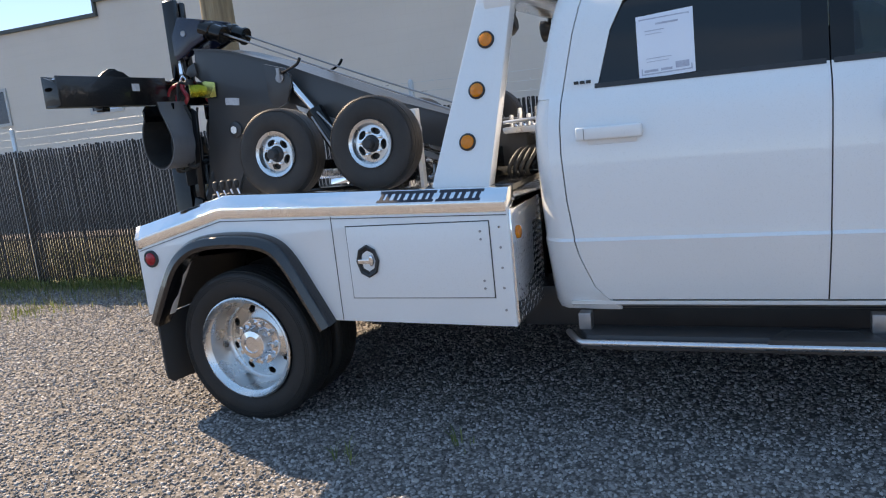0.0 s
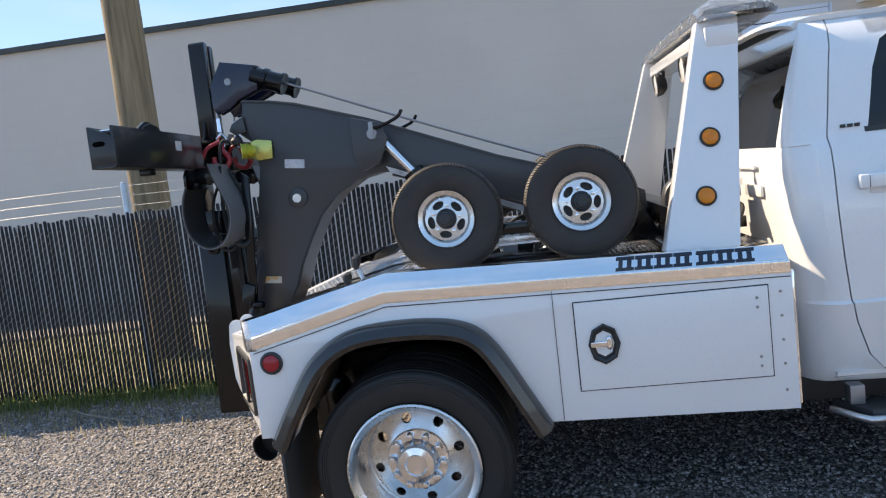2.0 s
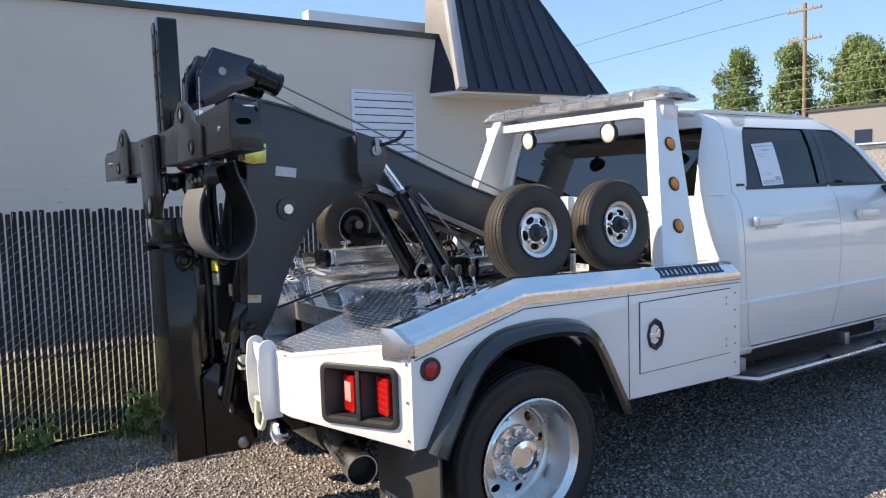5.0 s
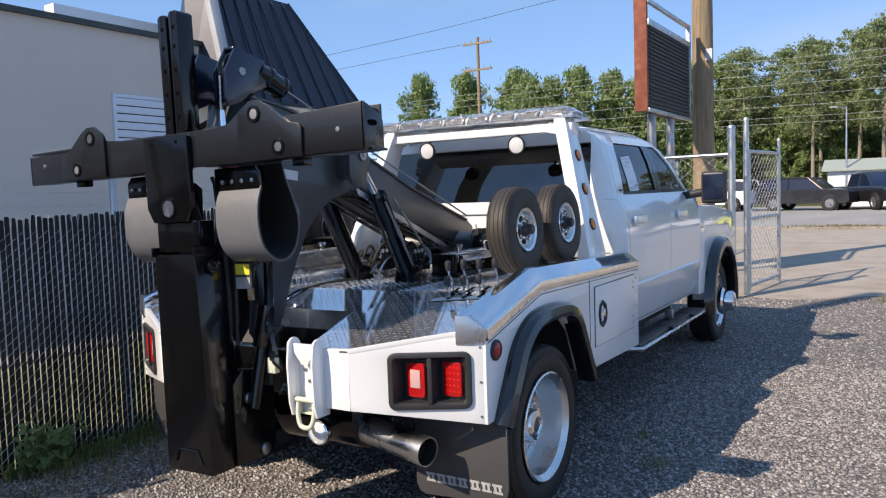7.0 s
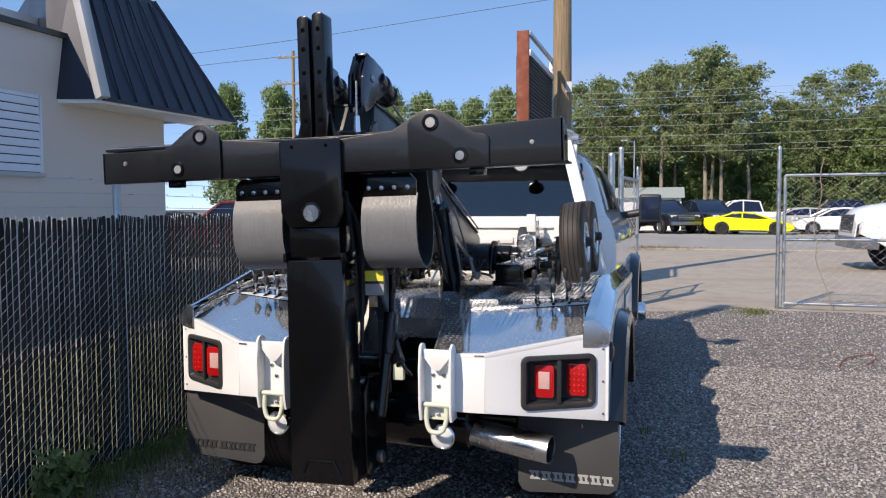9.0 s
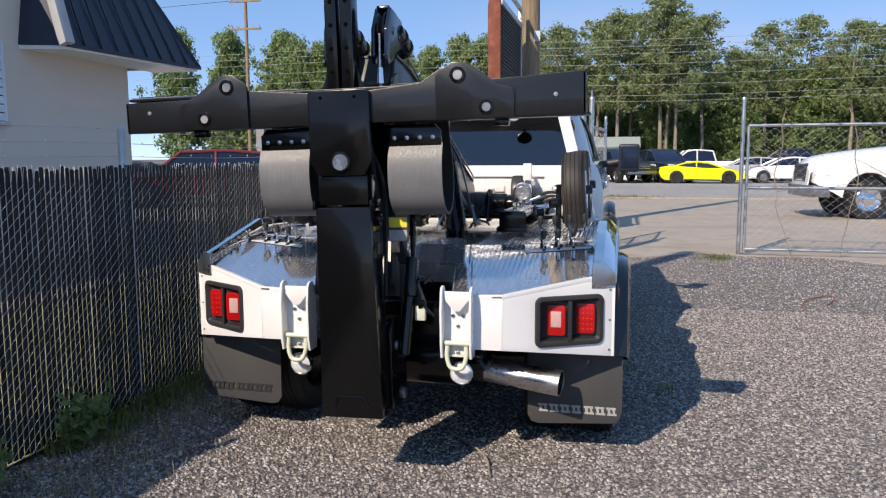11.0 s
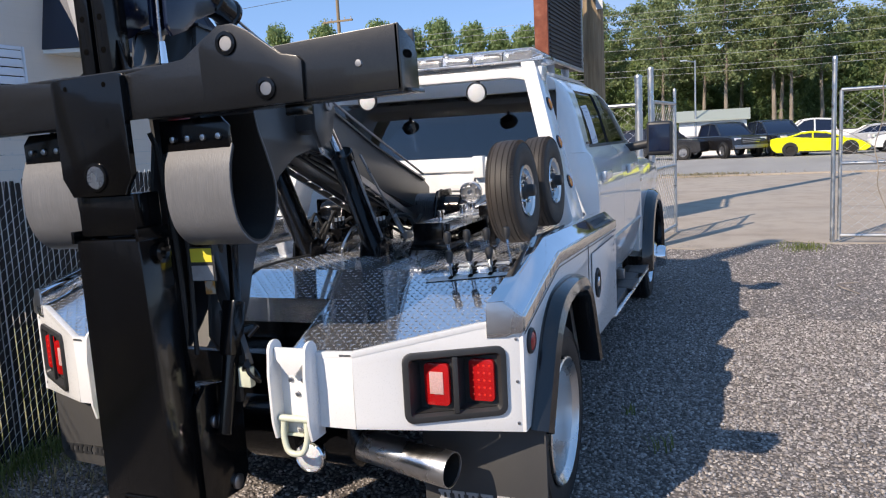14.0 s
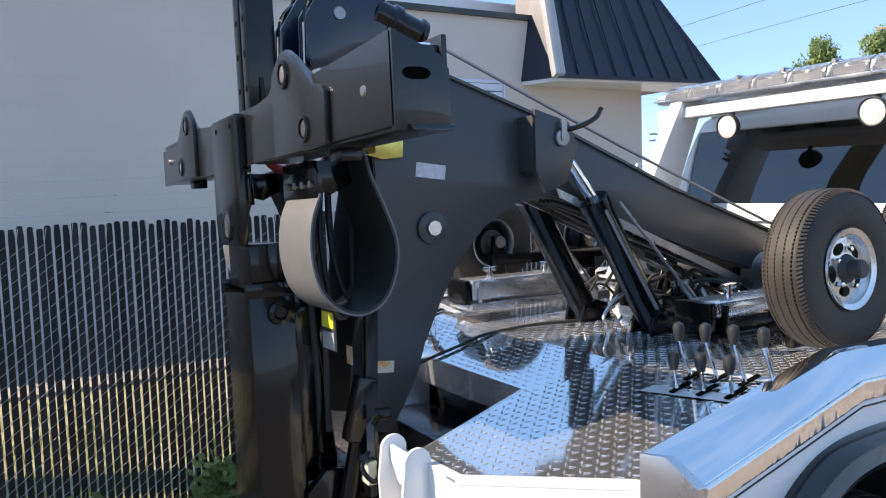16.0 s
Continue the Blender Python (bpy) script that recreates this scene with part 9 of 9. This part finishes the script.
def blades(name, spots, mat, label, h0, h1, w=0.004):
    rnd = random.Random(len(spots))
    verts, faces = [], []
    for x, y in spots:
        h = rnd.uniform(h0, h1)
        a = rnd.uniform(0, 6.28)
        lean = rnd.uniform(0.1, 0.6) * h
        dx, dy = math.cos(a), math.sin(a)
        k = len(verts)
        for f, ww in ((0, 1), (0.5, 0.8), (1, 0.1)):
            cx, cy, cz = x + dx * lean * f * f, y + dy * lean * f * f, h * f * (1 - 0.25 * f)
            verts += [(cx - dy * w * ww, cy + dx * w * ww, cz), (cx + dy * w * ww, cy - dx * w * ww, cz)]
        faces += [(k, k + 1, k + 3, k + 2), (k + 2, k + 3, k + 5, k + 4)]
    tagged(new(name, from_arrays(name, verts, faces, mat)), label, "grass", kind="stuff")


rnd = random.Random(8)
strip = []
while len(strip) < 15000:
    x, y = rnd.uniform(-12, 3.5), 5.97 + rnd.gauss(-0.05, 0.14)
    if noise.noise((x * 0.9, y * 2, 0)) > -0.15 - 0.2 * (y > 5.8):
        strip.append((x, y))
blades("grass_strip", strip, GRASS, "green grass growing along the fence foot", 0.04, 0.17)
blades("meadow", [(rnd.uniform(-13, 4), rnd.uniform(6.05, 7.6)) for _ in range(7000)], GRASS, "green grass behind the fence", 0.06, 0.22, 0.005)
blades("dry_meadow", [(rnd.uniform(-13, 4), rnd.uniform(6.1, 8.6)) for _ in range(9000)], DRYGRASS, "yellow dry grass behind the fence", 0.05, 0.20, 0.005)
blades("dry_grass", [(rnd.uniform(-11, 2), 5.72 + rnd.gauss(-0.15, 0.25)) for _ in range(6500)], DRYGRASS, "dry yellow grass at the gravel edge", 0.03, 0.10)
tuft = []
for cx, cy, k, sp in ((5.2, 1.63, 260, 0.13), (-1.75, 2.72, 14, 0.03), (-1.28, 2.95, 12, 0.03), (22.3, 3.6, 300, 0.6), (5.6, -2.2, 160, 0.15), (-6.4, 5.0, 160, 0.2), (-7.5, 5.2, 200, 0.25)):
    tuft += [(cx + rnd.gauss(0, sp), cy + rnd.gauss(0, sp)) for _ in range(k)]
blades("weed_tuft", tuft, GRASS, "small green weeds in the gravel", 0.03, 0.13)

kerbside = [(22.2 + rnd.gauss(0, 0.25), 3.6 + rnd.gauss(0, 1.0)) for _ in range(900)]
blades("kerb_grass", kerbside, DRYGRASS, "yellow dry grass tuft growing at the kerb", 0.06, 0.22, 0.012)
# leafy weeds at the fence
for cx, cy, h in ((-3.36, 5.85, 0.36), (-3.28, 5.88, 0.30), (-3.50, 5.86, 0.30), (-4.0, 5.86, 0.24)):
    w = thing("weed_plant", (cx, cy, 0), "broad-leaved green weed climbing the fence foot", "weed")
    bm = bm_new()
    pts = []
    for k in range(6):
        a = rnd.uniform(0, 6.28)
        tip = (cx + 0.12 * math.cos(a), cy + 0.05 * math.sin(a), h * rnd.uniform(0.6, 1.0))
        tube(bm, [(cx, cy, 0), (cx + 0.05 * math.cos(a), cy + 0.03 * math.sin(a), tip[2] * 0.5), tip], 0.004, 5, 3)
        for _ in range(16):
            f = rnd.uniform(0.25, 1.0)
            pts.append((Vector((cx + 0.12 * f * math.cos(a) + rnd.gauss(0, 0.035), cy + 0.05 * f * math.sin(a) + rnd.gauss(0, 0.025), tip[2] * f + rnd.gauss(0, 0.03))), None))
    part("stem", bm, BROAD, w)
    hang(new("foliage", leaves(pts, 0.032, rnd, BROAD, "foliage")), w)

# fallen twigs
for p in ([(-2.8, 3.95, 0.015), (-3.1, 3.7, 0.02), (-3.35, 3.62, 0.012)], [(-4.9, 5.2, 0.03), (-5.3, 5.35, 0.05), (-5.6, 5.6, 0.03)], [(2.2, 1.35, 0.02), (2.6, 1.5, 0.03), (2.8, 1.3, 0.015)]):
    bm = bm_new()
    tube(bm, p, 0.006, 6, 5)
    solo("twig", bm, BARK, "thin dry brown twig lying on the gravel", "twig")

# ---- the fence's slats, one by one ----
SLATW = 0.0285
bm = bm_new()
prism(bm, [(-SLATW / 2, 0.0), (SLATW / 2, 0.0), (SLATW / 2, 1.46), (SLATW / 2 - 0.005, 1.468), (-SLATW / 2 + 0.005, 1.468), (-SLATW / 2, 1.46)], "y", -0.0022, 0.0022)
slat_mesh = to_mesh("slat", bm, SLAT)
rnd = random.Random(2)
rest = bm_new()
for k in range(int((5.12 + 14.1) / SLATP)):
    x = -14.1 + SLATP * k + rnd.uniform(-0.0012, 0.0012)
    z = 0.03 + rnd.uniform(-0.012, 0.014)
    m = Matrix.Translation((x - fence.location.x, rnd.uniform(-0.001, 0.001) + 0.002, z)) @ Matrix.Rotation(rnd.gauss(0, 0.0012), 4, "Y") @ Matrix.Rotation(rnd.gauss(0, 0.03), 4, "Z")
    if -7.6 < x < 3.6:
        piece("slat", slat_mesh, fence, m)
    else:
        vs = prism(rest, [(-SLATW / 2, 0.0), (SLATW / 2, 0.0), (SLATW / 2, 1.462), (-SLATW / 2, 1.462)], "y", -0.0022, 0.0022)
        for q in vs:
            q.co = Matrix.Translation((fence.location.x, fence.location.y, 0)) @ m @ q.co
part("slat_run", rest, SLAT, fence, "black privacy slats", kind="stuff")
# bent dark wire end on the gravel
bm = bm_new()
tube(bm, [(1.26, 1.24, 0.012), (1.50, 1.20, 0.016), (1.79, 1.09, 0.02), (2.03, 0.92, 0.016), (2.14, 0.78, 0.014), (1.90, 0.80, 0.018), (1.57, 0.95, 0.012)], 0.006, 6)
solo("bent_wire", bm, RUST, "bent dark rusty wire lying on the gravel", "wire")
